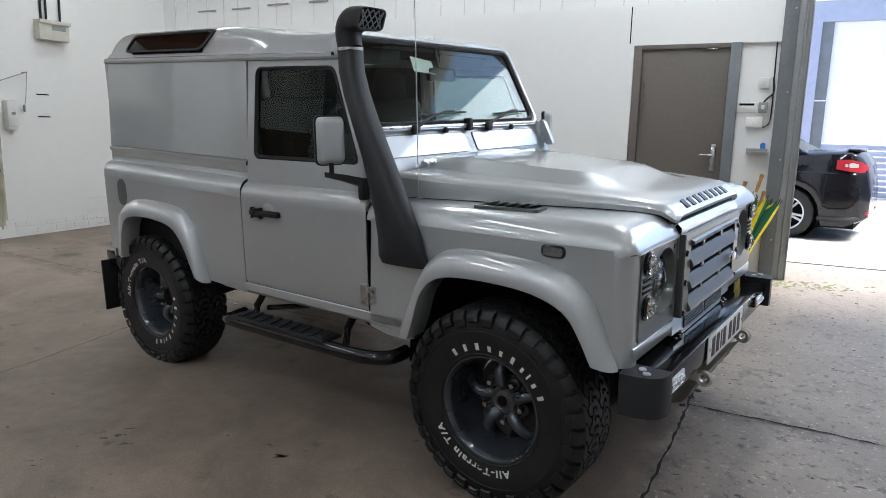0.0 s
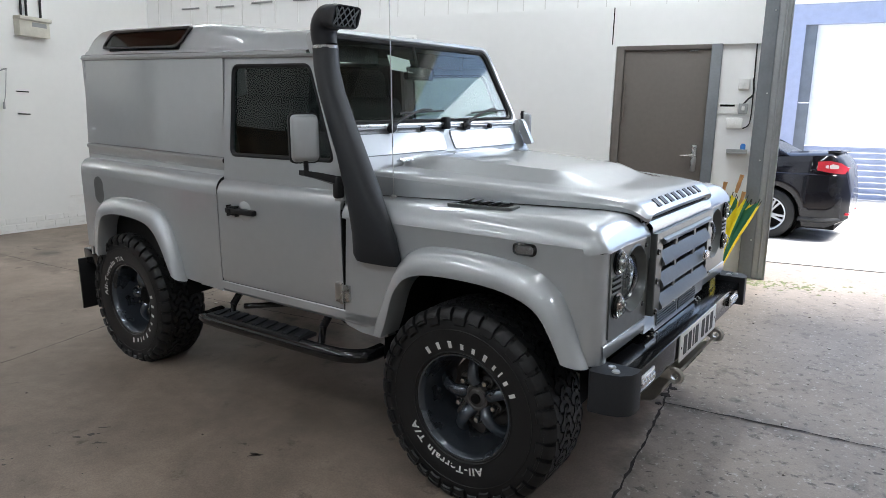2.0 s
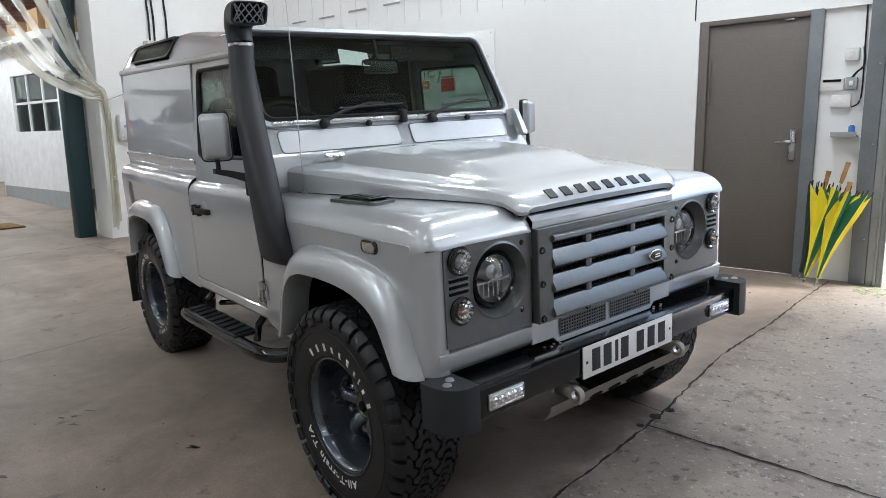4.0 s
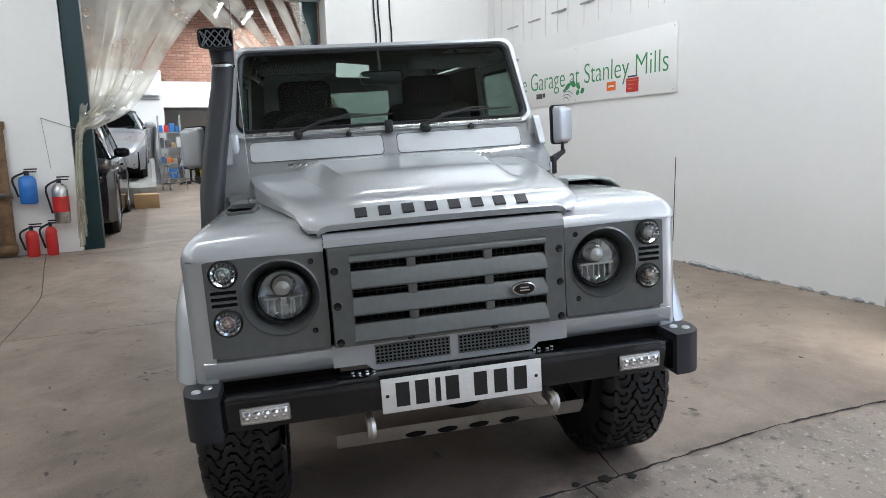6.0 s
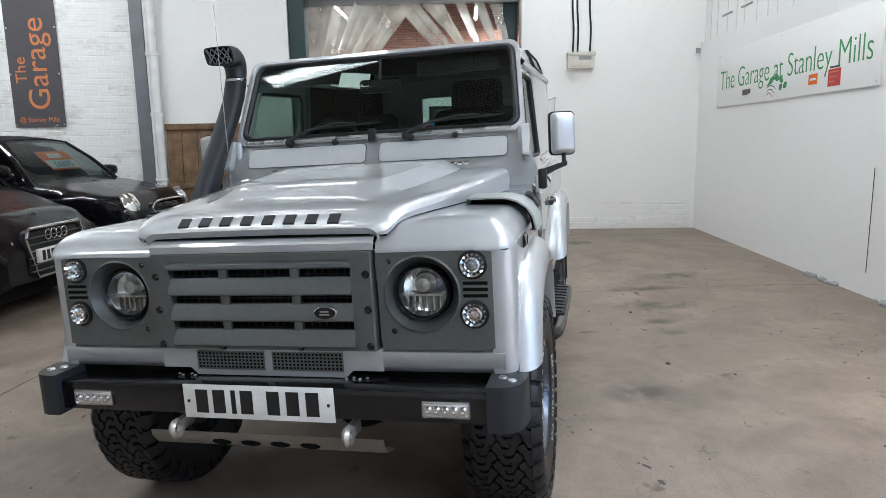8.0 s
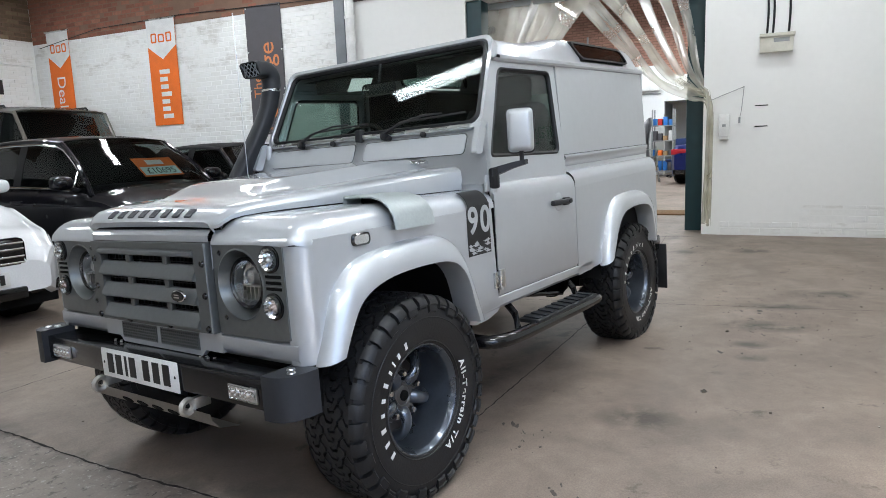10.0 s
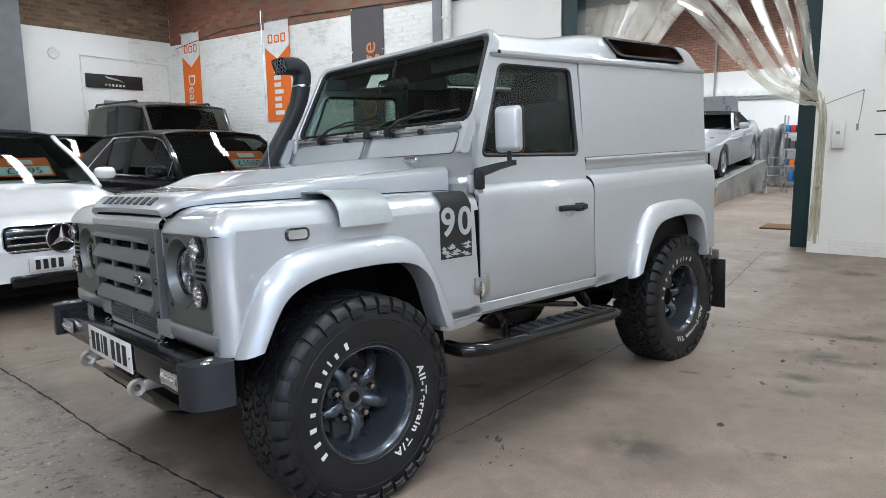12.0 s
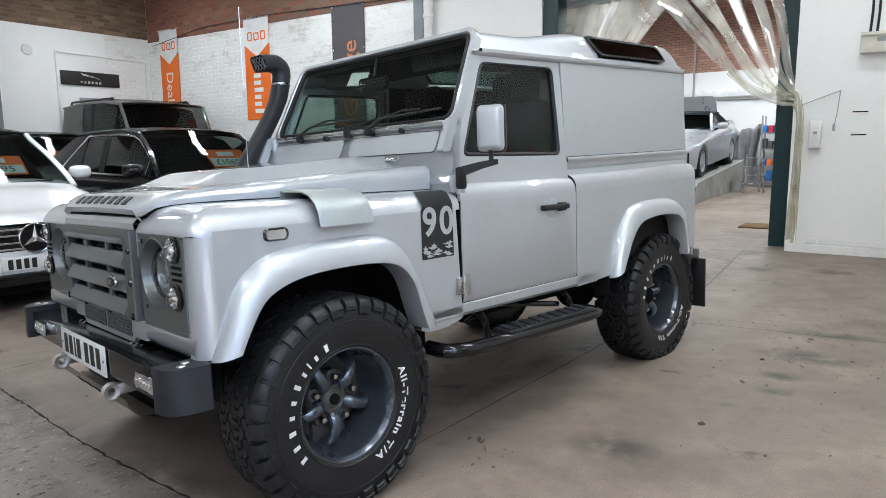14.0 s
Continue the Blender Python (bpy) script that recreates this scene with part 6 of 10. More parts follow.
def build_bumper():
    bm = B()
    box(bm, 0.50, 0.635, -0.745, 0.745, 0.522, 0.618, 0.006)
    bu = part("front_bumper", bm, M_BLACK, car, "gloss black box-section steel bumper")
    bm = B()
    box(bm, 0.555, 0.638, -0.715, 0.715, 0.615, 0.6215, 0.003)
    part("top_plate", bm, M_BLACK, bu)
    for s in (-1, 1):
        bm = B()
        pts = [(0.66, 0.72), (0.66, 0.762), (0.650, 0.792), (0.624, 0.816), (0.58, 0.828), (0.53, 0.83), (0.522, 0.82), (0.522, 0.72)]
        slab(bm, pts, lambda u, v, d: (u, s * v, 0.508 + d), 0.137)
        bevel_sharp(bm, 0.014, 3, 40)
        end = part("bumper_end", bm, M_SNORK, bu, "black rubber bumper end cap", deg=45)
        for x, y in ((0.575, 0.758), (0.60, 0.788)):
            bm = B()
            lathe(bm, [(0.0, 0.006), (0.012, 0.005), (0.014, 0.0)], 'z', 14, (x, s * y, 0.6445))
            part("bolt", bm, M_STEEL, end)
        bm = B()
        box(bm, 0.634, 0.642, min(s * 0.525, s * 0.670), max(s * 0.525, s * 0.670), 0.540, 0.592, 0.006)
        led = part("running_lamp", bm, M_STEEL, bu, "LED daytime running lamp")
        bm = B()
        box(bm, 0.6405, 0.6435, min(s * 0.531, s * 0.664), max(s * 0.531, s * 0.664), 0.547, 0.585, 0.003)
        part("lamp_reflector", bm, M_REFL, led)
        for k in range(5):
            bm = B()
            y = s * (0.545 + 0.026 * k)
            lathe(bm, [(0.0, 0.004), (0.007, 0.006), (0.0125, 0.002), (0.013, 0.0)], 'x', 14, (0.643, y, 0.566))
            part("led", bm, M_CHROME, led)
        # towing eyes
        bm = B()
        lathe(bm, [(0.026, -0.012), (0.034, 0), (0.026, 0.012), (0.014, 0.008), (0.014, -0.008)], 'y', 20, (0.645, s * 0.293, 0.475), loop=True)
        box(bm, 0.56, 0.625, s * 0.293 - 0.012, s * 0.293 + 0.012, 0.46, 0.50, 0.004)
        part("towing_eye", bm, M_ALLOY, bu, "steel towing eye")
        # bracket bolts on top
        for dx, dy in ((0, 0), (0.02, 0.02), (0.0, 0.045), (0.02, 0.065)):
            bm = B()
            lathe(bm, [(0.0, 0.004), (0.005, 0.003), (0.006, 0.0)], 'z', 6, (0.545 + dx * 0.6, s * (0.33 - dy), 0.622))
            part("bolt", bm, M_STEEL, bu)
    # number plate with plain bars
    bm = B()
    box(bm, 0.640, 0.645, -0.255, 0.255, 0.514, 0.624, 0.002)
    pl = part("number_plate", bm, M_PLATE, bu, "white number plate with black bars")
    for k, y in enumerate((-0.19, -0.13, -0.08, -0.035, 0.055, 0.12, 0.185)):
        bm = B()
        w = 0.008 if k == 2 else 0.021
        box(bm, 0.6448, 0.6462, y - w, y + w, 0.532, 0.608)
        part("plate_bar", bm, M_INK, pl)
    for y in (-0.237, 0.237):
        bm = B()
        lathe(bm, [(0.0, 0.002), (0.005, 0.001), (0.006, 0.0)], 'x', 8, (0.6455, y, 0.569))
        part("plate_screw", bm, M_INK, pl)
    # bright skid plate below
    bm = B()
    loft(bm, [[(0.632, y, 0.462), (0.628, y, 0.44), (0.60, y, 0.405), (0.52, y, 0.385)] for y in (-0.40, -0.385, 0.385, 0.40)])
    bmesh.ops.solidify(bm, geom=bm.faces[:], thickness=0.004)
    sk = part("skid_plate", bm, M_ALLOY, bu, "bare aluminium skid plate with lightening holes", deg=30)
    # the holes are near-black discs, shade by colour alone
    for k in range(4):
        bm = B()
        lathe(bm, [(0.0, 0.0015), (0.03, 0.001), (0.034, -0.002)], 'x', 20)
        turned(bm, Matrix.Translation((0.6165, -0.155 + k * 0.102, 0.4215)) @ Matrix.Rotation(radians(38), 4, 'Y') @ Matrix.Diagonal((1, 1, 0.5, 1)))
        part("hole", bm, M_DARK, sk)


def build_sides():
    # snorkel on the right
    secs = [(-0.375, 0.872, 0.112, 0.028), (-0.377, 0.90, 0.115, 0.036), (-0.385, 0.98, 0.104, 0.04), (-0.412, 1.06, 0.09, 0.044), (-0.452, 1.16, 0.075, 0.05), (-0.512, 1.28, 0.060, 0.052), (-0.590, 1.42, 0.052, 0.052), (-0.650, 1.53, 0.049, 0.05), (-0.688, 1.62, 0.048, 0.048), (-0.704, 1.705, 0.048, 0.048)]
    bm = B()
    rings = []
    for x, z, a, b in secs:
        lean = 0.0 if z < 1.0 else -(z - 1.0) * 0.142
        cy = -(yb(-0.45) + b - 0.012 + lean)
        rings.append([(x + a * math.copysign(abs(math.cos(t)) ** 0.7, math.cos(t)), cy + b * math.copysign(abs(math.sin(t)) ** 0.75, math.sin(t)), z) for t in [2 * math.pi * k / 20 for k in range(20)]])
    loft(bm, rings, closed=True, caps=True)
    sn = part("snorkel", bm, M_SNORK, car, "black plastic raised air intake", deg=50)
    cy = -0.7235
    bm = B()
    lathe(bm, [(0.049, -0.008), (0.052, -0.006), (0.052, 0.006), (0.049, 0.008)], 'z', 24, (-0.704, cy, 1.707))
    part("clamp", bm, M_STEEL, sn, "bright band clamp")
    bm = B()
    path = smooth([(-0.704, cy, 1.71), (-0.712, cy, 1.755), (-0.702, cy, 1.795), (-0.665, cy - 0.003, 1.818), (-0.62, cy - 0.006, 1.817), (-0.576, cy - 0.006, 1.812)], 3)
    rings = []
    n = len(path)
    for i, p in enumerate(path):
        d = (path[min(i + 1, n - 1)] - path[max(i - 1, 0)]).normalized()
        f = i / (n - 1)
        if i == n - 1:
            d = Vector((0.94, 0, -0.34))
        s_, u_ = Vector((0, 1, 0)), Vector((0, 1, 0)).cross(d)
        a, b = 0.049 + 0.026 * f ** 1.5, 0.050 - 0.006 * f
        q = 1.0 - 0.62 * f
        rings.append([p + s_ * a * math.copysign(abs(math.cos(t)) ** q, math.cos(t)) + u_ * b * math.copysign(abs(math.sin(t)) ** q, math.sin(t)) for t in [2 * math.pi * k / 28 for k in range(28)]])
    e = path[-1]
    back = Vector((-0.03, 0, 0.011))
    mouth = [e + (Vector(p) - e) * 0.90 for p in rings[-1]]
    loft(bm, rings + [mouth, [p + back for p in mouth]], closed=True)
    hd = part("intake_head", bm, M_SNORK, sn, "forward-facing intake head", deg=50)
    # near-black face closes the intake mouth as its inner shade
    bm = B()
    bm.faces.new([bm.verts.new(p + back * 0.95) for p in mouth])
    part("intake_mouth_shade", bm, M_DARK, hd)
    bm = B()
    up = Vector((0.34, 0, 0.94))
    for k in range(-3, 4):
        for sl in (-1, 1):
            ends = []
            for h in (-0.036, 0.036):
                y = 0.032 * k + sl * h * 0.85
                ends.append(e + Vector((-0.003, min(max(y, -0.064), 0.064), 0)) + up * h)
            if (ends[1] - ends[0]).y * sl > 0.02:
                tube(bm, ends, 0.0026, 5)
    part("intake_grid", bm, M_STEELGREY, hd, "diamond grid in the intake mouth")
    # bonnet-side vent and the aerial on the right wing top
    rim_v = rounded([(-0.115, -0.712), (0.15, -0.690), (0.14, -0.600), (-0.105, -0.594)], 0.012, 3)
    hole_v = rounded([(-0.098, -0.700), (0.132, -0.680), (0.124, -0.612), (-0.090, -0.606)], 0.008, 3)
    bm = B()
    loft(bm, [[(x, y, 1.106) for x, y in rim_v], [(x, y, 1.118) for x, y in rim_v], [(x, y, 1.120) for x, y in hole_v], [(x, y, 1.1115) for x, y in hole_v]], closed=True)
    v = part("wing_vent", bm, M_GUN, car, "dark grey louvred vent on the wing top", deg=40)
    # near-black face under the louvres, shade put in as colour
    bm = B()
    bm.faces.new([bm.verts.new((x, y, 1.1125)) for x, y in hole_v])
    part("vent_recess_shade", bm, M_DARK, v)
    for k in range(5):
        bm = B()
        x = -0.07 + k * 0.042
        box(bm, -0.016, 0.016, -0.041, 0.041, -0.0012, 0.0012, 0.0006, 1)
        turned(bm, Matrix.Translation((x, -0.650, 1.123)) @ Matrix.Rotation(radians(-24), 4, 'Y'))
        part("louvre", bm, M_GUN, v)
    bm = B()
    lathe(bm, [(0.0, 0.012), (0.008, 0.012), (0.014, 0.004), (0.016, 0.0)], 'z', 14, (-0.425, -0.645, 1.108))
    tube(bm, [(-0.425, -0.645, 1.11), (-0.428, -0.645, 1.6), (-0.432, -0.645, 2.08)], 0.0022, 6)
    part("radio_aerial", bm, M_STEEL, car, "thin whip aerial")
    # scoop on the left wing: a crisp shell folded over the wing's shoulder, open to the front
    fold = [(0.585, 1.108, 0, 1), (0.66, 1.109, 0, 1), (0.72, 1.107, 0.1, 1), (0.752, 1.098, 0.45, 0.9), (0.778, 1.080, 0.75, 0.66), (0.795, 1.055, 0.93, 0.36), (0.803, 1.015, 1, 0)]
    bm = B()
    outer = [[(x, y + a * h * min(1, 0.25 + i * 0.4), z + b * h) for i, (y, z, a, b) in enumerate(fold)] for x, h in ((0.118, 0.026), (0.110, 0.030), (-0.085, 0.028), (-0.108, 0.022), (-0.116, 0.001))]
    inner_ = [[(0.116, y + a * 0.020, z + b * 0.020) for y, z, a, b in fold], [(0.02, y + a * 0.016, z + b * 0.016) for y, z, a, b in fold]]
    loft(bm, inner_[::-1] + outer)
    for row in (0, -1):
        bm.faces.new([bm.verts.new(r[row]) for r in outer] + [bm.verts.new((x, fold[row][0], fold[row][1])) for x in (-0.116, 0.118)])
    part("wing_scoop", bm, M_SCOOP, car, "satin grey air intake scoop on the wing", deg=28)
    # near-black sheet paints the shade inside the scoop's mouth
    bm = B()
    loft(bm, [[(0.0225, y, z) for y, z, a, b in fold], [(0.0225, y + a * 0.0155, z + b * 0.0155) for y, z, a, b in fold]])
    part("scoop_mouth_shade", bm, M_DARK, car)
    for s in (-1, 1):
        # door mirror
        place = Matrix.Translation((-0.672, s * 0.885, 1.35)) @ Matrix.Rotation(radians(25 * s), 4, 'Z')
        bm = B()
        box(bm, -0.018, 0.034, -0.058, 0.058, -0.094, 0.094, 0.022, 4)
        for v_ in bm.verts:
            if v_.co.x > 0.0:
                v_.co.y *= 0.88
                v_.co.z *= 0.92
        turned(bm, place)
        mi = part("door_mirror", bm, M_SILVER, car, "silver-backed rectangular door mirror", deg=50)
        bm = B()
        slab(bm, rounded([(-0.061, -0.098), (0.061, -0.098), (0.061, 0.098), (-0.061, 0.098)], 0.026), lambda u, v, d: (-0.024 + d, u, v), 0.014)
        bevel_sharp(bm, 0.003, 2, 50)
        turned(bm, place)
        part("mirror_rim", bm, M_PLAST, mi)
        bm = B()
        slab(bm, rounded([(-0.053, -0.088), (0.053, -0.088), (0.053, 0.088), (-0.053, 0.088)], 0.02), lambda u, v, d: (-0.0275 + d, u, v), 0.003)
        turned(bm, place)
        part("mirror_face", bm, M_MIRROR, mi)
        bm = B()
        tube(bm, [(-0.672, s * 0.886, 1.262), (-0.672, s * 0.886, 1.215)], 0.010, 8)
        sq = ((-1, -1), (1, -1), (1, 1), (-1, 1))
        loft(bm, [[(-0.685 + a * 0.014, s * 0.90, 1.216 + b * 0.010) for a, b in sq], [(-0.64 + a * 0.015, s * 0.855, 1.203 + b * 0.013) for a, b in sq], [(-0.588 + a * 0.02, s * 0.795, 1.18 + b * 0.018) for a, b in sq]], closed=True, caps=True)
        box(bm, -0.605, -0.572, min(s * 0.775, s * 0.815), max(s * 0.775, s * 0.815), 1.11, 1.20, 0.01)
        part("mirror_arm", bm, M_PLAST, mi, "black mirror arm")
        # side step
        bm = B()
        tube(bm, smooth([(-1.52, s * 0.72, 0.452), (-1.51, s * 0.80, 0.45), (-1.46, s * 0.836, 0.45), (-1.0, s * 0.838, 0.452), (-0.66, s * 0.838, 0.455), (-0.54, s * 0.825, 0.458), (-0.475, s * 0.78, 0.460), (-0.46, s * 0.70, 0.465)], 5), 0.033, 14, flat=0.9)
        st = part("side_step", bm, M_BLACK, car, "black tubular side step with ribbed tread")
        bm = B()
        box(bm, -1.45, -0.80, min(s * 0.745, s * 0.862), max(s * 0.745, s * 0.862), 0.470, 0.489, 0.007)
        part("tread_plate", bm, M_PLAST, st)
        for k in range(9):
            bm = B()
            x = -1.40 + 0.56 * k / 8
            slab(bm, [(x - 0.030, s * 0.758), (x + 0.004, s * 0.758), (x + 0.030, s * 0.85), (x - 0.004, s * 0.85)], lambda u, v, d: (u, v, 0.4955 - d), 0.008)
            part("tread_rib", bm, M_SNORK, st)
        for x in (-1.36, -0.74):
            bm = B()
            tube(bm, [(x, s * 0.78, 0.46), (x, s * 0.765, 0.53), (x, s * 0.70, 0.60)], 0.017, 8)
            part("step_bracket", bm, M_BLACK, st)
        bm = B()
        tube(bm, [(-1.36, s * 0.70, 0.50), (-1.0, s * 0.52, 0.54), (-0.74, s * 0.62, 0.52)], 0.014, 8)
        part("step_bracket", bm, M_BLACK, st)
        # mud flap
        bm = B()
        box(bm, -2.885, -2.87, min(s * 0.55, s * 0.77), max(s * 0.55, s * 0.77), 0.24, 0.56, 0.004)
        part("mud_flap", bm, M_PLAST, car, "black rubber mud flap")
        # chassis rail
        bm = B()
        box(bm, -2.72, 0.45, s * 0.40 - 0.04, s * 0.40 + 0.04, 0.46, 0.56)
        part("chassis_rail", bm, M_DARK, car)
    for x in (0.035, -2.342):
        bm = B()
        tube(bm, [(x, -0.66, 0.383), (x, -0.2, 0.383), (x, 0.2, 0.383), (x, 0.66, 0.383)], [0.05, 0.055, 0.055, 0.05], 12)
        bmesh.ops.create_uvsphere(bm, u_segments=16, v_segments=10, radius=0.14, matrix=Matrix.Translation((x, 0.12, 0.383)))
        part("axle", bm, M_DARK, car)
    bm = B()
    tube(bm, [(0.12, -0.62, 0.36), (0.12, 0.62, 0.36)], 0.018, 8)
    part("track_rod", bm, M_BRAKE, car)
    bm = B()
    box(bm, -2.90, -2.70, -0.72, 0.72, 0.52, 0.62, 0.01)
    part("rear_crossmember", bm, M_BLACK, car)


def build_cabin():
    bm = B()
    loft(bm, [[(-0.69, y, 1.30) for y in (-0.66, 0, 0.66)], [(-0.70, y, 1.385) for y in (-0.66, 0, 0.66)], [(-0.90, y, 1.36) for y in (-0.66, 0, 0.66)], [(-0.93, y, 1.20) for y in (-0.66, 0, 0.66)]])
    part("dashboard", bm, M_TRIM, car)
    bm = B()
    rings = []
    for k in range(32):
        a = 2 * math.pi * k / 32
        c = Vector((0, math.cos(a), math.sin(a)))
        rings.append([c * 0.18 + c * 0.013 * math.cos(2 * math.pi * j / 8) + Vector((0.013 * math.sin(2 * math.pi * j / 8), 0, 0)) for j in range(8)])
    loft(bm, rings, closed=True, loop=True)
    box(bm, -0.01, 0.01, -0.175, 0.175, -0.015, 0.015)
    turned(bm, Matrix.Translation((-1.0, -0.38, 1.34)) @ Matrix.Rotation(radians(-35), 4, 'Y'))
    part("steering_wheel", bm, M_PLAST, car)
    for s in (-1, 1):
        bm = B()
        box(bm, -1.45, -1.02, s * 0.36 - 0.25, s * 0.36 + 0.25, 0.90, 1.05, 0.05, 3)
        seat = part("seat", bm, M_SEAT, car, "dark cloth front seat")
        bm = B()
        box(bm, -0.07, 0.07, -0.25, 0.25, 0, 0.56, 0.06, 3)
        turned(bm, Matrix.Translation((-1.36, s * 0.36, 0.98)) @ Matrix.Rotation(radians(-10), 4, 'Y'))
        part("seat_back", bm, M_SEAT, seat)
        bm = B()
        box(bm, -0.05, 0.05, -0.15, 0.15, 0, 0.21, 0.05, 3)
        turned(bm, Matrix.Translation((-1.455, s * 0.36, 1.485)) @ Matrix.Rotation(radians(-8), 4, 'Y'))
        part("head_rest", bm, M_SEAT, seat)


def tyre_mesh():
    """Chunky all-terrain tyre round y; outer side at +y."""
    bm = B()
    R = 0.372
    prof = [(0.196, 0.10), (0.206, 0.114), (0.24, 0.124), (0.30, 0.127), (0.335, 0.122), (0.355, 0.112), (0.368, 0.095), (R, 0.06), (R + 0.001, 0), (R, -0.06), (0.368, -0.095), (0.355, -0.112), (0.32, -0.122), (0.26, -0.122), (0.210, -0.113), (0.196, -0.10)]
    lathe(bm, prof, 'y', 72)
    lathe(bm, [(0.300, 0.1285), (0.302, 0.1300), (0.304, 0.1285)], 'y', 72)
    lathe(bm, [(0.211, 0.116), (0.214, 0.1205), (0.218, 0.119)], 'y', 72)
    return finish(bm, "tyre", M_RUBBER, 30)


def tread_mesh():
    """Interlocking hooked tread blocks with narrow grooves, and shoulder lugs that wrap on to the side wall."""
    bm = B()
    rnd = random.Random(7)
    n = 36
    step = 2 * math.pi / n
    R, low = 0.3865, 0.366
    edges = (-0.104, -0.064, -0.022, 0.022, 0.064, 0.104)

    def zig(u, row):
        """Hooked course of a groove that runs round the tyre."""
        f = (u + 0.5 * (row % 2)) % 1.0
        return 0.0095 * (1 if 0.12 < f < 0.5 else -1 if 0.62 < f else (f / 0.12 * 2 - 1 if f <= 0.12 else 1 - 2 * (f - 0.5) / 0.12))

    def cut(v, row):
        """Hooked course of a groove across a row."""
        return (-0.20, -0.14, 0.16, 0.20)[min(int(v * 3.99), 3)] * (1 if row % 2 else -1)
    for row in range(5):
        for k in range(n):
            u0 = k + 0.5 * (row % 2) + rnd.uniform(-0.03, 0.03)
            pts = []
            y0, y1 = edges[row], edges[row + 1]
            lo_amp, hi_amp = (0 if row == 0 else 1), (0 if row == 4 else 1)
            for j in range(6):
                u = u0 + cut(0, row) + j / 6
                pts.append((u, y0 + lo_amp * zig(u, row)))
            for v in (0.0, 0.36, 0.64, 1.0):
                pts.append((u0 + 1 + cut(v, row), y0 + (y1 - y0) * v + (lo_amp * zig(u0 + 1 + cut(0, row), row) if v == 0 else hi_amp * zig(u0 + 1 + cut(1, row), row + 1) if v == 1 else 0)))
            for j in range(5, 0, -1):
                u = u0 + cut(0.99, row) + j / 6
                pts.append((u, y1 + hi_amp * zig(u, row + 1)))
            for v in (1.0, 0.64, 0.36):
                pts.append((u0 + cut(v, row), y0 + (y1 - y0) * v + (hi_amp * zig(u0 + cut(1, row), row + 1) if v == 1 else 0)))
            flat = [Vector((u * step * R, y)) for u, y in pts]
            c = sum(flat, Vector((0, 0))) / len(flat)
            top, bot = [], []
            for p in flat:
                q = p + (c - p).normalized() * 0.0056
                g = p + (c - p).normalized() * 0.0026
                r = R - 0.005 * (q.y / 0.1) ** 2
                top.append(bm.verts.new((r * math.cos(q.x / R), q.y, r * math.sin(q.x / R))))
                bot.append(bm.verts.new((low * math.cos(g.x / R), g.y, low * math.sin(g.x / R))))
            cv = bm.verts.new(((R - 0.005 * (c.y / 0.1) ** 2 - 0.0012) * math.cos(c.x / R), c.y, (R - 0.005 * (c.y / 0.1) ** 2 - 0.0012) * math.sin(c.x / R)))
            for i in range(len(top)):
                j = (i + 1) % len(top)
                bm.faces.new((top[i], top[j], cv))
                bm.faces.new((bot[i], bot[j], top[j], top[i]))
    # shoulder lugs, long and short in turn, each with a step half way down
    for side in (-1, 1):
        for k in range(n):
            a = step * (k + 0.5)
            long_ = 0.318 if k % 2 else 0.334
            da = step * (0.39 if k % 2 else 0.36)
            run = ((0.3830, 0.100), (0.376, 0.116), (0.360, 0.1295), (0.349, 0.1330), (0.347, 0.1295), (long_ + 0.006, 0.1325), (long_, 0.1265))
            rings = []
            for i, (r, y) in enumerate(run):
                w = da * (1.0 - 0.10 * i / 6 + (0.12 if i in (3, 4) else 0.0))
                rings.append([((r - d) * math.cos(a + s_ * w * e), side * (y - d), (r - d) * math.sin(a + s_ * w * e)) for s_, d, e in ((-1, 0.014, 1.04), (-1, 0, 1), (-0.3, -0.0012, 1), (0.3, -0.0012, 1), (1, 0, 1), (1, 0.014, 1.04))])
            loft(bm, rings)
    return finish(bm, "tread", M_RUBBER, 30)


def bar_run(a0, a1, shares):
    """An arc of plain raised bars in the place of lettering on the side wall."""
    bm = B()
    total = sum(w for w, _ in shares)
    at = a0
    for w, tall in shares:
        span = (a1 - a0) * w / total
        t0, t1 = radians(at + span * 0.36), radians(at + span * 0.64)
        loft(bm, [[(r * math.cos(t0 + (t1 - t0) * j / 3), y, r * math.sin(t0 + (t1 - t0) * j / 3)) for r, y in ((0.2300, 0.1195), (0.2300, 0.1236), (0.2300 + tall, 0.1268), (0.2300 + tall, 0.1225))] for j in range(4)])
        at += span
    return finish(bm, "lettering", M_WHITE, 30)


def arc_text(words, a0, size, span):
    """Words laid round the side wall, reading clockwise from outside."""
    cu = bpy.data.curves.new("words", 'FONT')
    cu.body, cu.size, cu.extrude, cu.offset, cu.space_character = words, size, 0.0, 0.0012, 1.2
    tmp = new("words_text", cu)
    me = bpy.data.meshes.new_from_object(tmp.evaluated_get(bpy.context.evaluated_depsgraph_get()))
    bpy.data.objects.remove(tmp)
    wide = max(v.co.x for v in me.vertices)
    for v in me.vertices:
        r, a = 0.2300 + v.co.y, radians(a0 + span * v.co.x / wide)
        v.co = Vector((r * math.cos(a), 0.1238 + (r - 0.230) * 0.115, r * math.sin(a)))
    me.materials.append(M_WHITE)
    return me


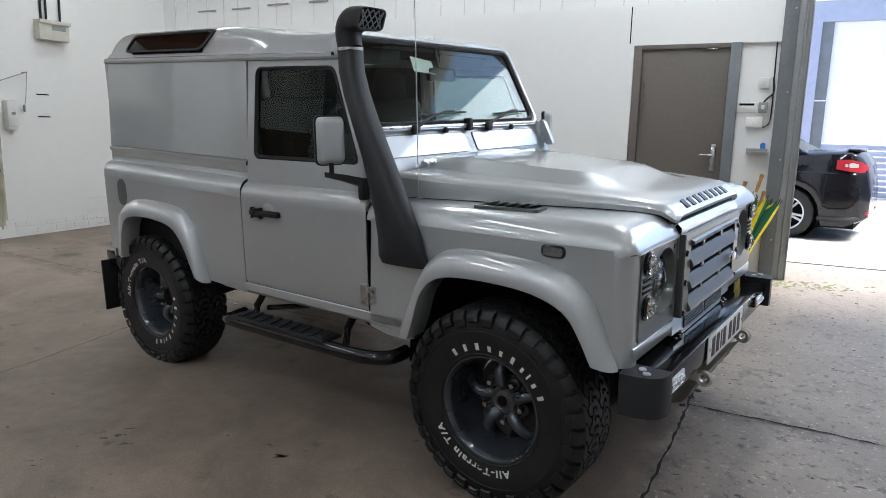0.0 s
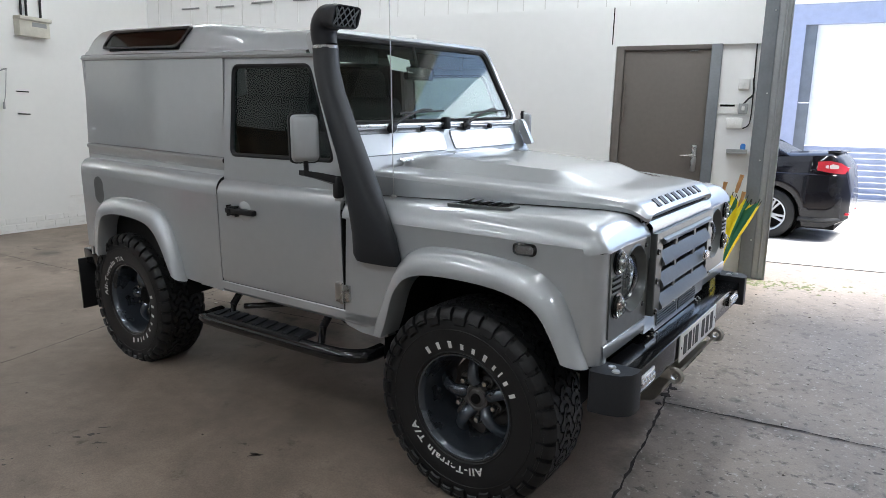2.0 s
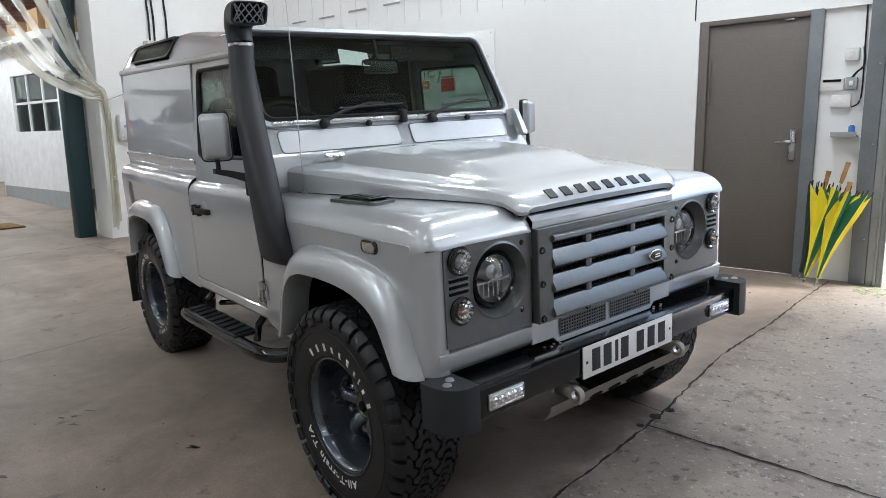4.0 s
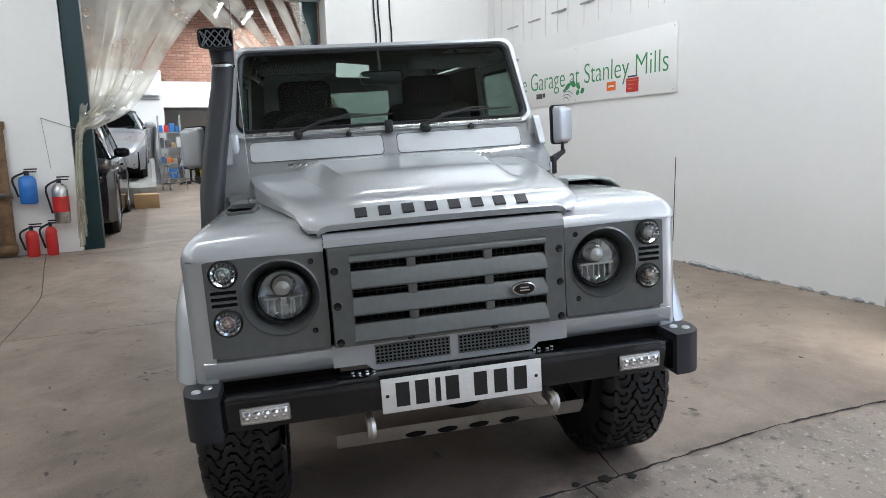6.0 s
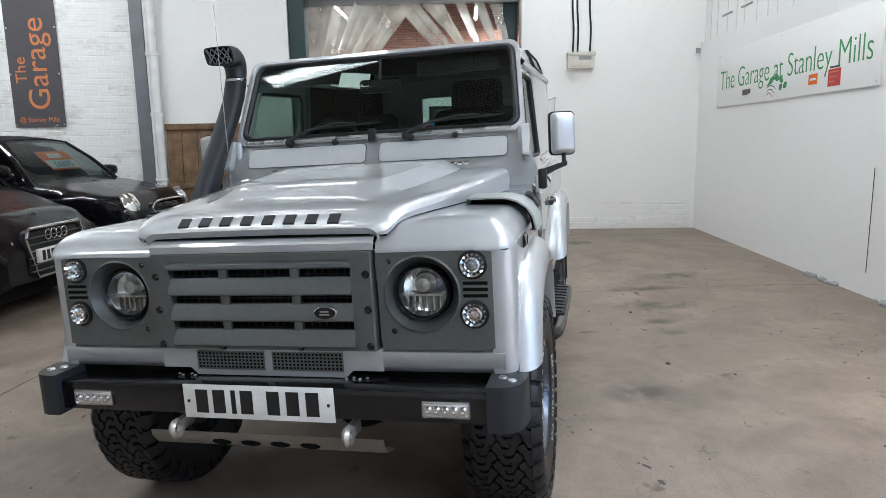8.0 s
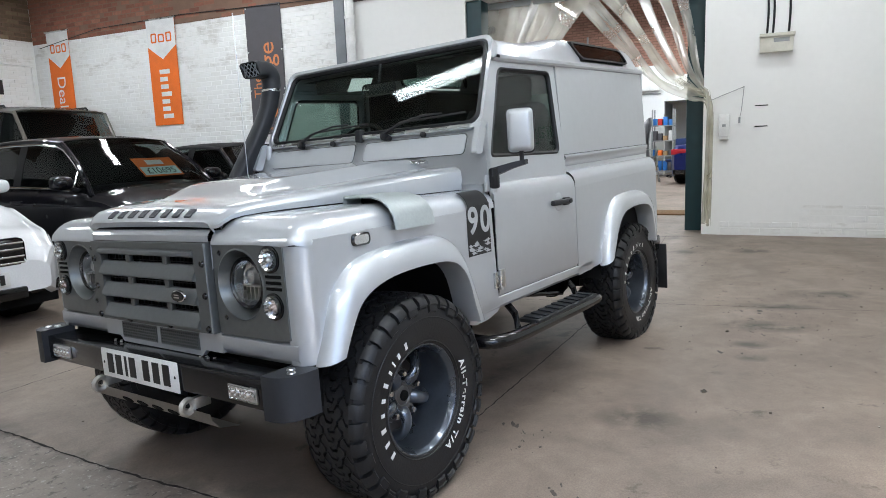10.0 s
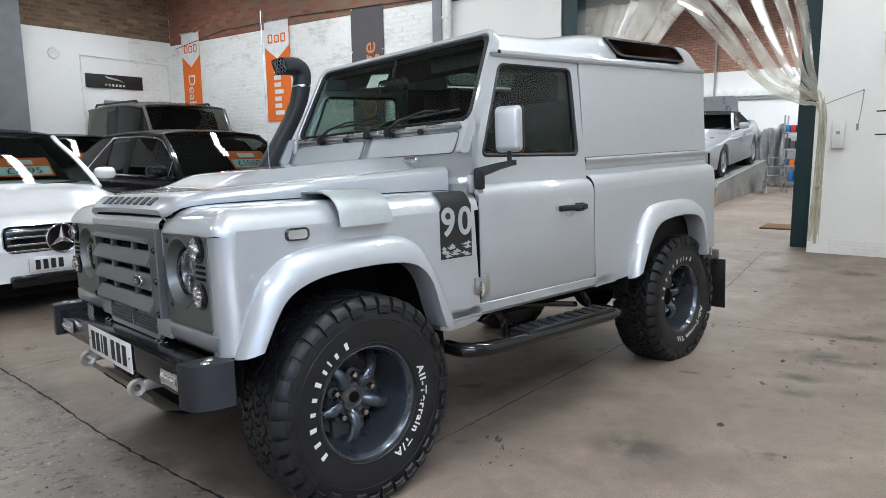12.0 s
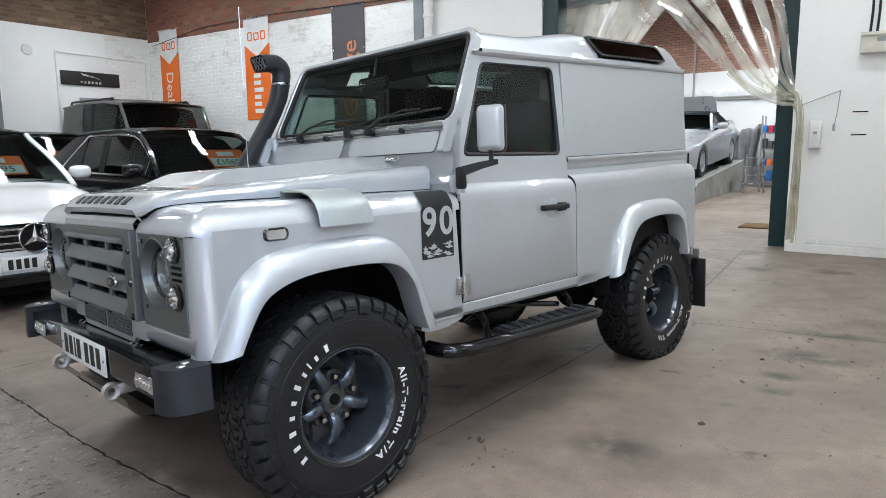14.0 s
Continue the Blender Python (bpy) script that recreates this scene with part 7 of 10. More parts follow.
def rim_mesh():
    bm = B()
    lathe(bm, [(0.205, 0.082), (0.214, 0.112), (0.221, 0.118), (0.2215, 0.124), (0.218, 0.128), (0.213, 0.1285), (0.209, 0.125), (0.2065, 0.117), (0.2025, 0.112), (0.1995, 0.104), (0.198, 0.085), (0.1955, 0.055), (0.190, 0.022), (0.181, -0.008), (0.174, -0.045), (0.176, -0.075), (0.19, -0.09), (0.21, -0.11)], 'y', 72)
    lathe(bm, [(0.1985, 0.060), (0.1945, 0.052), (0.1945, 0.044), (0.193, 0.036)], 'y', 72)
    # five round spokes, arched out of the hub and down into the barrel
    for k in range(5):
        a = 2 * math.pi * k / 5 + math.pi / 2
        d = Vector((math.cos(a), 0, math.sin(a)))
        t = Vector((-math.sin(a), 0, math.cos(a)))
        run = smooth([(0.056, 0.002, 0.022), (0.070, 0.024, 0.020), (0.090, 0.037, 0.0175), (0.116, 0.038, 0.0165), (0.140, 0.028, 0.017), (0.160, 0.010, 0.020), (0.176, -0.014, 0.026), (0.184, -0.034, 0.034)], 3)
        rings = []
        for i, p in enumerate(run):
            q0, q1 = run[max(i - 1, 0)], run[min(i + 1, len(run) - 1)]
            al = Vector((q1.x - q0.x, q1.y - q0.y)).normalized()
            nrm = d * -al.y + Vector((0, al.x, 0))
            rings.append([d * p.x + Vector((0, p.y, 0)) + t * p.z * 1.45 * math.cos(q) + nrm * p.z * 1.12 * math.sin(q) for q in [2 * math.pi * j / 16 for j in range(16)]])
        loft(bm, rings, closed=True, caps=True)
    bmesh.ops.scale(bm, vec=(0.935, 1, 0.935), verts=bm.verts)
    return finish(bm, "rim", M_RIM, 35)


def hub_mesh():
    """Hub flange with a lobe under each nut."""
    bm = B()
    lathe(bm, [(0.0, 0.030), (0.030, 0.030), (0.036, 0.026), (0.040, 0.030), (0.050, 0.029), (0.054, 0.020), (0.058, 0.006), (0.094, 0.002), (0.100, -0.004), (0.100, -0.05)], 'y', 48)
    for k in range(5):
        q = 2 * math.pi * (k + 0.5) / 5 + math.pi / 2
        lathe(bm, [(0.0, 0.016), (0.022, 0.016), (0.026, 0.010), (0.028, -0.01)], 'y', 20, (0.0826 * math.cos(q), 0, 0.0826 * math.sin(q)))
    return finish(bm, "hub_plate", M_HUB, 35)


def build_wheels():
    tyre, tread, rim, hub = tyre_mesh(), tread_mesh(), rim_mesh(), hub_mesh()
    tall = 0.027
    marks = [bar_run(0, 112, [(1.15, tall), (1.1, tall), (1.2, tall), (1.05, 0.021), (1.05, 0.021), (1.1, tall), (0.85, 0.021), (0.5, tall), (1.0, 0.021), (1.05, tall)]), arc_text("All-Terrain T/A", 197, 0.037, 89)]
    turn = {(0.035, -1): 53, (0.035, 1): -6, (-2.342, -1): 179, (-2.342, 1): 0}
    nut = lathe(B(), [(0.0, 0.026), (0.010, 0.025), (0.0135, 0.019), (0.0135, 0.0)], 'y', 6)
    nut = finish(nut, "wheel_nut", M_STEEL, 30)
    cap = finish(lathe(B(), [(0.0, 0.022), (0.016, 0.022), (0.020, 0.018), (0.022, 0.0), (0.022, -0.02)], 'y', 24), "hub_cap", M_DARK, 30)
    disc = finish(lathe(B(), [(0.0, -0.055), (0.15, -0.055), (0.15, -0.075), (0.0, -0.075)], 'y', 40), "brake_disc", M_BRAKE, 30)
    cal = finish(box(B(), 0.07, 0.165, -0.10, -0.035, -0.075, 0.075, 0.02), "brake_calliper", M_BRAKE, 30)
    spin = {(0.035, -1): 5, (0.035, 1): 33, (-2.342, -1): 18, (-2.342, 1): -3}
    for (x, s), a in spin.items():
        w = new("wheel")
        w.parent = car
        w["label"] = "anthracite five-spoke wheel with white-lettered all-terrain tyre"
        w.matrix_basis = Matrix.Translation((x, s * (0.715 if x > -1 else 0.638), 0.384)) @ Matrix.Rotation(radians(0 if s > 0 else 180), 4, 'Z') @ Matrix.Rotation(radians(a), 4, 'Y')
        ty = piece("tyre", tyre, w, Matrix())
        td = piece("tread", tread, w, Matrix())
        td["kind"] = "stuff"
        for me_ in marks:
            piece("lettering", me_, ty, Matrix.Rotation(radians(-turn[(x, s)]), 4, 'Y'))["kind"] = "stuff"
        rm = piece("rim", rim, w, Matrix.Translation((0, -0.016, 0)))
        for k in range(5):
            q = 2 * math.pi * (k + 0.5) / 5 + math.pi / 2
            piece("wheel_nut", nut, rm, Matrix.Translation((0.0826 * math.cos(q), 0.0165, 0.0826 * math.sin(q))))
        piece("hub_plate", hub, rm, Matrix())["label"] = "dull iron hub flange"
        piece("hub_cap", cap, rm, Matrix.Translation((0, 0.018, 0)))
        piece("brake_disc", disc, w, Matrix())
        piece("brake_calliper", cal, w, Matrix.Rotation(radians(60), 4, 'Y'))


build_body()
build_windscreen()
build_roof()
build_bonnet()
build_front()
build_bumper()
build_sides()
build_cabin()
build_wheels()

# ---- the other vehicles ----


def interp(tab, f):
    for (a, va), (b, vb) in zip(tab, tab[1:]):
        if f <= b:
            t = (f - a) / (b - a) if b > a else 0
            t = min(max(t, 0), 1)
            t = t * t * (3 - 2 * t) * 0.5 + t * 0.5
            return va + (vb - va) * t
    return tab[-1][1]


def wheel_meshes(r, w):
    ty = finish(lathe(B(), [(r * 0.66, w * 0.42), (r * 0.72, w * 0.5), (r * 0.9, w * 0.5), (r * 0.985, w * 0.42), (r, w * 0.2), (r, -w * 0.2), (r * 0.985, -w * 0.42), (r * 0.9, -w * 0.5), (r * 0.66, -w * 0.45)], 'y', 36), "road_tyre", M_RUBBER, 40)
    bm = B()
    lathe(bm, [(r * 0.68, w * 0.44), (r * 0.665, w * 0.48), (r * 0.62, w * 0.45), (r * 0.60, w * 0.1), (r * 0.60, -w * 0.3)], 'y', 36)
    for k in range(5):
        for o in (-0.16, 0.16):
            a = 2 * math.pi * k / 5 + o
            d, t = Vector((math.cos(a), 0, math.sin(a))), Vector((-math.sin(a), 0, math.cos(a)))
            loft(bm, [[d * r * q + t * r * e * z + Vector((0, w * y, 0)) for z, y in ((-1, 0.30), (-0.8, 0.40), (0.8, 0.40), (1, 0.30))] for q, e in ((0.10, 0.07), (0.35, 0.045), (0.64, 0.05))], closed=True)
    lathe(bm, [(0.0, w * 0.44), (r * 0.16, w * 0.42), (r * 0.2, w * 0.3)], 'y', 20)
    rm = finish(bm, "road_wheel_rim", M_SVPAINT, 40)
    dk = finish(lathe(B(), [(0.0, w * 0.05), (r * 0.6, w * 0.05)], 'y', 24), "wheel_back", M_DARK, 40)
    return ty, rm, dk


def vehicle(m, label, paint, L, W, top, wide, glass_pts, roof, wheels, r=0.32, group="", roof_mat=None, open_top=False, name="parked_car", trim=None, tumble=0.20, quarter=0.07):
    """A road car: x from 0 at the nose to -L. top: (share of length, height of the body's upper edge); wide: (share, half width);
    glass_pts: shares for the foot of the screen, roof front, roof rear, rear foot; roof: its height."""
    c = thing(name, m, label, "car", group)
    n = 72
    bm = B()
    rings = []
    arch = r * 1.15
    belt = interp(top, 0.5)
    for k in range(n + 1):
        f = k / n
        x = -L * f
        zt, hw = interp(top, f), interp(wide, f)
        lo = 0.19 + 0.12 * max(0.0, 1 - f / 0.05) + 0.12 * max(0.0, 1 - (1 - f) / 0.05)
        cut = 0.0
        for wx in wheels:
            d = abs(x + wx)
            if d < arch:
                lo = max(lo, r + math.sqrt(arch * arch - d * d) - 0.01)
            cut = max(cut, 1 - max(abs(d - arch) / 0.10, 0.0)) if d > arch - 0.02 else max(cut, 1.0 if d < arch else 0.0)
        lo = min(lo, zt - 0.10)
        line = min(belt - 0.17, zt - 0.06)
        mid = lo + (line - lo) * 0.5
        flare_ = 0.012 * cut
        half = [(hw * 0.88, lo), (hw * 0.975 + flare_, lo + 0.012), (hw * 0.99 + flare_, lo + (mid - lo) * 0.4), (hw * 0.998 + flare_ * 0.6, mid), (hw, line - 0.025), (hw * 0.996, line), (hw * 0.980, line + 0.012), (hw * 0.965, line + (zt - line) * 0.55), (hw * 0.93, zt - 0.028), (hw * 0.885, zt - 0.006), (hw * 0.80, zt + 0.008), (hw * 0.66, zt + 0.013), (hw * 0.55, zt + 0.026), (hw * 0.28, zt + 0.034), (0, zt + 0.036)]
        rings.append([(x, y, z) for y, z in half] + [(x, -y, z) for y, z in half[-2::-1]])
    loft(bm, rings)
    for q in (rings[0], rings[-1]):
        bm.faces.new([bm.verts.new(p) for p in q])
    part("body", bm, paint, c, deg=32)
    bm = B()
    hwm = max(v for _, v in wide)
    box(bm, -L * 0.97, -L * 0.03, -hwm * 0.80, hwm * 0.80, 0.17, 0.55)
    part("underbody", bm, M_DARK, c)
    a0, a1, a2, a3 = glass_pts
    tb = lambda f: interp(top, f) - 0.02
    rise = [(a0, 0.0), (a0 + (a1 - a0) * 0.5, 0.53), (a1, 0.93), (a1 + (a2 - a1) * 0.25, 1.0), (a1 + (a2 - a1) * 0.6, 1.0), (a2, 0.95), (a2 + (a3 - a2) * 0.5, 0.60), (a3, 0.0)]

    def over(f):
        """Section of the glasshouse at f: base, cant rail, roof."""
        h = interp_lin(rise, f)
        z0 = tb(f)
        zt = z0 + (roof - z0) * h
        hb = interp(wide, f) * 0.91
        ht = hb - tumble * min(1, (zt - z0) / 0.45)
        return hb, z0, ht, zt, h

    def side(f, v, s, out=0.0):
        """A place on the side glass, v from 0 at the belt to 1 at the cant rail."""
        hb, z0, ht, zt, h = over(f)
        bow = 0.012 * math.sin(math.pi * v)
        return (-L * f, s * (hb + (ht - hb) * v + bow + out), z0 + (zt - 0.01 - z0) * v)
    if not open_top:
        fs = sorted({a0 + (a3 - a0) * k / 28 for k in range(29)} | {a1, a2})
        sec = []
        for f in fs:
            hb, z0, ht, zt, h = over(f)
            row = [side(f, v, 1) for v in (0, 0.5, 1)] + [(-L * f, ht - 0.05, zt + 0.010 * h), (-L * f, ht - 0.16, zt + 0.022 * h), (-L * f, ht * 0.4, zt + 0.034 * h), (-L * f, 0, zt + 0.038 * h)]
            sec.append(row + [(x, -y, z) for x, y, z in row[-2::-1]])
        bm = B()
        loft(bm, sec)
        part("glazing", bm, M_CARGLASS, c, "dark car windows", deg=40)
        # dark trimmed cabin inside the glass
        mx = -L * (a0 + a3) / 2
        bm = B()
        loft(bm, [[(mx + (x - mx) * 0.86, y * 0.84, z - 0.075) for x, y, z in row] for row in sec])
        part("cabin_lining", bm, M_DARK, c)
        for s_ in (-1, 1):
            bm = B()
            xs_ = -L * (a1 + (a2 - a1) * 0.22)
            box(bm, xs_ - 0.07, xs_ + 0.05, s_ * 0.36 - 0.14, s_ * 0.36 + 0.14, tb(a1) - 0.1, roof - 0.13, 0.04, 3)
            part("head_rest", bm, M_SEAT, c)
        # roof skin
        bm = B()
        loft(bm, [[(x, y * 1.012, z + 0.007) for x, y, z in row[2:-2]] for f, row in zip(fs, sec) if a1 - 0.004 <= f <= a2 + 0.004])
        bmesh.ops.solidify(bm, geom=bm.faces[:], thickness=0.012)
        part("roof", bm, roof_mat or paint, c, deg=40)
        for s_ in (-1, 1):
            # windscreen pillar, cant rail, rear pillar
            run = [f for f in fs if f <= a1 + 0.002]
            bm = B()
            tube(bm, [side(max(f, a0 + 0.004), 1.0, s_, 0.0) for f in run], 0.030, 8, flat=0.8)
            part("front_pillar", bm, paint, c)
            bm = B()
            tube(bm, [side(f, 0.99, s_, 0.004) for f in fs if a1 <= f <= a2], 0.022, 8)
            part("cant_rail", bm, roof_mat or paint, c)
            wide_p = min((a3 - a2) * 0.8, 0.07) if quarter <= 0.07 else quarter
            bm = B()
            loft(bm, [[side(f, v, s_, 0.006) for v in (0.0, 0.35, 0.7, 1.0)] for f in [a2 - wide_p + (a3 - 0.004 - a2 + wide_p) * k / 6 for k in range(7)]])
            bmesh.ops.solidify(bm, geom=bm.faces[:], thickness=0.01)
            part("rear_pillar", bm, roof_mat or paint, c, deg=60)
            for fm, w in ((a1 + (a2 - a1) * 0.44, 0.016), (a1 + (a2 - a1) * 0.95, 0.006)):
                bm = B()
                loft(bm, [[side(fm - w, v, s_, 0.004) for v in (0, 0.5, 1)], [side(fm + w, v, s_, 0.004) for v in (0, 0.5, 1)]])
                bmesh.ops.solidify(bm, geom=bm.faces[:], thickness=0.008)
                part("door_pillar", bm, M_PLAST, c)
            if trim:
                bm = B()
                back = a2 + (a3 - a2) * 0.30
                line = [side(f, 0.06, s_, 0.010) for f in [a0 + (a1 - a0) * 0.42 + (back - a0 - (a1 - a0) * 0.42) * k / 10 for k in range(11)]]
                roofline = [side(f, 0.93, s_, 0.008) for f in [a2 - wide_p - (a2 - wide_p - a0 - (a1 - a0) * 0.42) * k / 14 for k in range(15)]]
                tube(bm, line + roofline + line[:1], 0.011, 6)
                part("window_trim", bm, trim, c, "bright window trim")
        # wipers at the foot of the screen
        for y in (-0.35, 0.15):
            bm = B()
            tube(bm, [(-L * (a0 + 0.006), y, tb(a0) + 0.055), (-L * (a0 + 0.02), y + 0.48, tb(a0) + 0.075)], 0.009, 6)
            part("wiper", bm, M_PLAST, c)
    ty, rm, dk = wheel_meshes(r, 0.21)
    for wx in wheels:
        for s in (-1, 1):
            hw = interp(wide, wx / L)
            w = new("wheel")
            w.parent = c
            w.matrix_basis = Matrix.Translation((-wx, s * (hw - 0.115), r)) @ Matrix.Rotation(radians(0 if s > 0 else 180), 4, 'Z')
            piece("tyre", ty, w, Matrix())
            piece("rim", rm, w, Matrix.Rotation(radians(20), 4, 'Y'))
            piece("wheel_back", dk, w, Matrix())
            bm = B()
            lathe(bm, [(arch * 0.995, 0.02), (arch * 0.995, -0.24), (0.1, -0.24)], 'y', 36)
            part("arch_liner", bm, M_DARK, w)
    for s in (-1, 1):
        # door mirror with a tapered shell and stalk
        bm = B()
        zz = interp(top, a0 + 0.05) + 0.075
        yy = interp(wide, a0 + 0.05) * 0.93
        xm = -L * (a0 + 0.055)
        rings = []
        for dx, q in ((0.085, 0.35), (0.07, 0.75), (0.03, 0.97), (-0.03, 1.0), (-0.045, 0.93)):
            rings.append([(xm + dx, s * (yy + 0.135 + 0.105 * q * math.copysign(abs(math.cos(t)) ** 0.6, math.cos(t))), zz + 0.068 * q * math.copysign(abs(math.sin(t)) ** 0.7, math.sin(t))) for t in [2 * math.pi * k / 18 for k in range(18)]])
        loft(bm, rings, closed=True, caps=True)
        wm = part("wing_mirror", bm, paint, c, deg=50)
        bm = B()
        tube(bm, [(xm + 0.01, s * (yy - 0.03), zz - 0.085), (xm + 0.01, s * (yy + 0.06), zz - 0.05)], 0.02, 8)
        part("mirror_stalk", bm, M_PLAST, wm)
        # door shut lines and handles
        for f in (a0 + (a1 - a0) * 0.55, a1 + (a2 - a1) * 0.44):
            bm = B()
            loft(bm, [[(-L * f + e, s * (interp(wide, f) * q + 0.0012), z) for e in (-0.003, 0.003)] for q, z in ((0.985, 0.34), (1.0, 0.5), (1.0, belt - 0.20), (0.997, belt - 0.17), (0.967, belt - 0.09))])
            part("shut_line", bm, M_DARK, c)
        bm = B()
        fh = a1 + (a2 - a1) * 0.36
        box(bm, -L * fh - 0.09, -L * fh + 0.09, min(s * interp(wide, fh) * 0.975, s * (interp(wide, fh) + 0.018)), max(s * interp(wide, fh) * 0.975, s * (interp(wide, fh) + 0.018)), belt - 0.145, belt - 0.12, 0.008)
        part("door_handle", bm, paint, c)
    return c


def on_nose(c, y0, y1, z0, z1, x, material, name, label="", bev=0.02, tilt=0.0, deep=0.05):
    bm = B()
    box(bm, -deep, 0.012, y0, y1, z0, z1, bev, 2)
    turned(bm, Matrix.Translation((x, 0, 0)) @ Matrix.Rotation(radians(tilt), 4, 'Z'))
    return part(name, bm, material, c, label)


def bars(parent, x, y0, y1, z0, z1, n, material, skip=(), face=1, name="plate_bar"):
    for k in range(n):
        if k in skip:
            continue
        bm = B()
        w = (y1 - y0) / n
        box(bm, x - 0.001, x + 0.002 * face, y0 + w * k + w * 0.18, y0 + w * (k + 1) - w * 0.18, z0, z1)
        part(name, bm, material, parent)


def price_card(c, L, top, a0, a1, roof, y, v, figures):
    """An orange and pale price card leaning inside the screen, v of the way up it."""
    z0, z1 = interp(top, a0) - 0.02, interp(top, a1) + 0.93 * (roof - interp(top, a1))
    foot, head = Vector((-L * a0, 0, z0)), Vector((-L * a1, 0, z1))
    lean_ = math.degrees(math.atan2(foot.x - head.x, head.z - foot.z))
    at = foot.lerp(head, v) + Vector((-0.012, y, 0.0))
    card = new("price_card")
    card.parent = c
    card["label"] = "orange price card with pale figures"
    card.matrix_basis = Matrix.Translation(at) @ Matrix.Rotation(radians(-lean_), 4, 'Y') @ Matrix.Rotation(radians(90), 4, 'Z') @ Matrix.Rotation(radians(90), 4, 'X')
    bm = B()
    box(bm, -0.26, 0.26, -0.15, 0.15, -0.004, 0.0)
    part("card_board", bm, M_ORANGE, card)
    bm = B()
    box(bm, -0.24, 0.24, -0.13, 0.0, 0.0, 0.003)
    part("figure_strip", bm, M_CYAN, card)
    me = text_mesh(figures, 0.13, M_INK)
    t = new("figures", me)
    t.parent = card
    t.matrix_basis = Matrix.Translation((0, -0.11, 0.005))
    bm = B()
    box(bm, -0.11, 0.11, 0.04, 0.11, 0.0, 0.003)
    part("card_mark", bm, M_WHITEPL, card)


def text_mesh(body, size, material, extrude=0.001, bold=0.0, align='CENTER', squeeze=1.0):
    cu = bpy.data.curves.new("text", 'FONT')
    cu.body, cu.size, cu.extrude, cu.align_x, cu.offset = body, size, extrude, align, bold
    cu.space_character = 1.0
    tmp = new("text_tmp", cu)
    me = bpy.data.meshes.new_from_object(tmp.evaluated_get(bpy.context.evaluated_depsgraph_get()))
    bpy.data.objects.remove(tmp)
    if squeeze != 1.0:
        me.transform(Matrix.Diagonal((squeeze, 1, 1, 1)))
    me.materials.append(material)
    return me


M_CARGLASS = glass("car_window_glass", (0.42, 0.47, 0.46))
SALOON = ([(0, 0.55), (0.02, 0.66), (0.08, 0.76), (0.28, 0.92), (0.34, 0.96), (0.7, 0.97), (0.92, 0.98), (1, 0.86)], [(0, 0.60), (0.03, 0.74), (0.10, 0.84), (0.25, 0.89), (0.75, 0.89), (0.93, 0.84), (1, 0.70)])
HATCH = ([(0, 0.55), (0.02, 0.66), (0.08, 0.76), (0.25, 0.92), (0.30, 0.96), (0.8, 0.98), (0.96, 0.98), (1, 0.80)], [(0, 0.58), (0.03, 0.74), (0.10, 0.84), (0.25, 0.885), (0.75, 0.885), (0.95, 0.82), (1, 0.72)])
SUV = ([(0, 0.75), (0.02, 0.95), (0.06, 1.05), (0.26, 1.14), (0.8, 1.16), (0.98, 1.15), (1, 0.9)], [(0, 0.75), (0.03, 0.88), (0.10, 0.95), (0.8, 0.95), (0.97, 0.93), (1, 0.88)])
ROADSTER = ([(0, 0.50), (0.02, 0.60), (0.10, 0.72), (0.34, 0.84), (0.40, 0.88), (0.66, 0.90), (0.80, 0.93), (0.95, 0.92), (1, 0.74)], [(0, 0.55), (0.03, 0.72), (0.12, 0.86), (0.4, 0.90), (0.75, 0.92), (0.93, 0.86), (1, 0.72)])

MPV = ([(0, 0.55), (0.02, 0.66), (0.08, 0.78), (0.24, 0.98), (0.30, 1.05), (0.7, 1.07), (0.92, 1.08), (1, 0.90)], SALOON[1])
CROSS = ([(0, 0.55), (0.02, 0.68), (0.08, 0.82), (0.23, 1.00), (0.29, 1.06), (0.8, 1.09), (0.96, 1.08), (1, 0.84)], HATCH[1])


def stand(x, y, turn, lift=None):
    return pose(x, y, (floor_z(x, y) if x > -6.4 else 0.0) if lift is None else lift, 0, 0, turn)


# white saloon facing the bay
sal = vehicle(stand(-0.75, -3.55, 84), "glossy white saloon car with chrome grille, parked in the sales row", M_WHPAINT, 4.6, 1.78, *MPV, (0.26, 0.42, 0.68, 0.90), 1.56, (0.82, 3.60), 0.32, "cars for sale", M_BKPAINT, tumble=0.17)
g = on_nose(sal, -0.42, 0.42, 0.52, 0.76, 0.0, M_BLACK, "front_grille", "black grille with chrome bars", 0.05)
for z in (0.56, 0.61, 0.67, 0.72):
    on_nose(sal, -0.40, 0.40, z - 0.008, z + 0.008, 0.012, M_CHROME, "grille_bar", "", 0.003)
bm = B()
lathe(bm, [(0.0, 0.0), (0.112, 0.0), (0.112, -0.03), (0.0, -0.03)], 'x', 32, (0.028, 0, 0.64))
emblem = part("round_emblem", bm, M_BLACK, sal, "round chrome emblem on a black ground")
bm = B()
lathe(bm, [(0.108, 0.0), (0.118, 0.014), (0.126, 0.008), (0.122, -0.02)], 'x', 40, (0.03, 0, 0.64), loop=True)
part("emblem_ring", bm, M_CHROME, emblem)
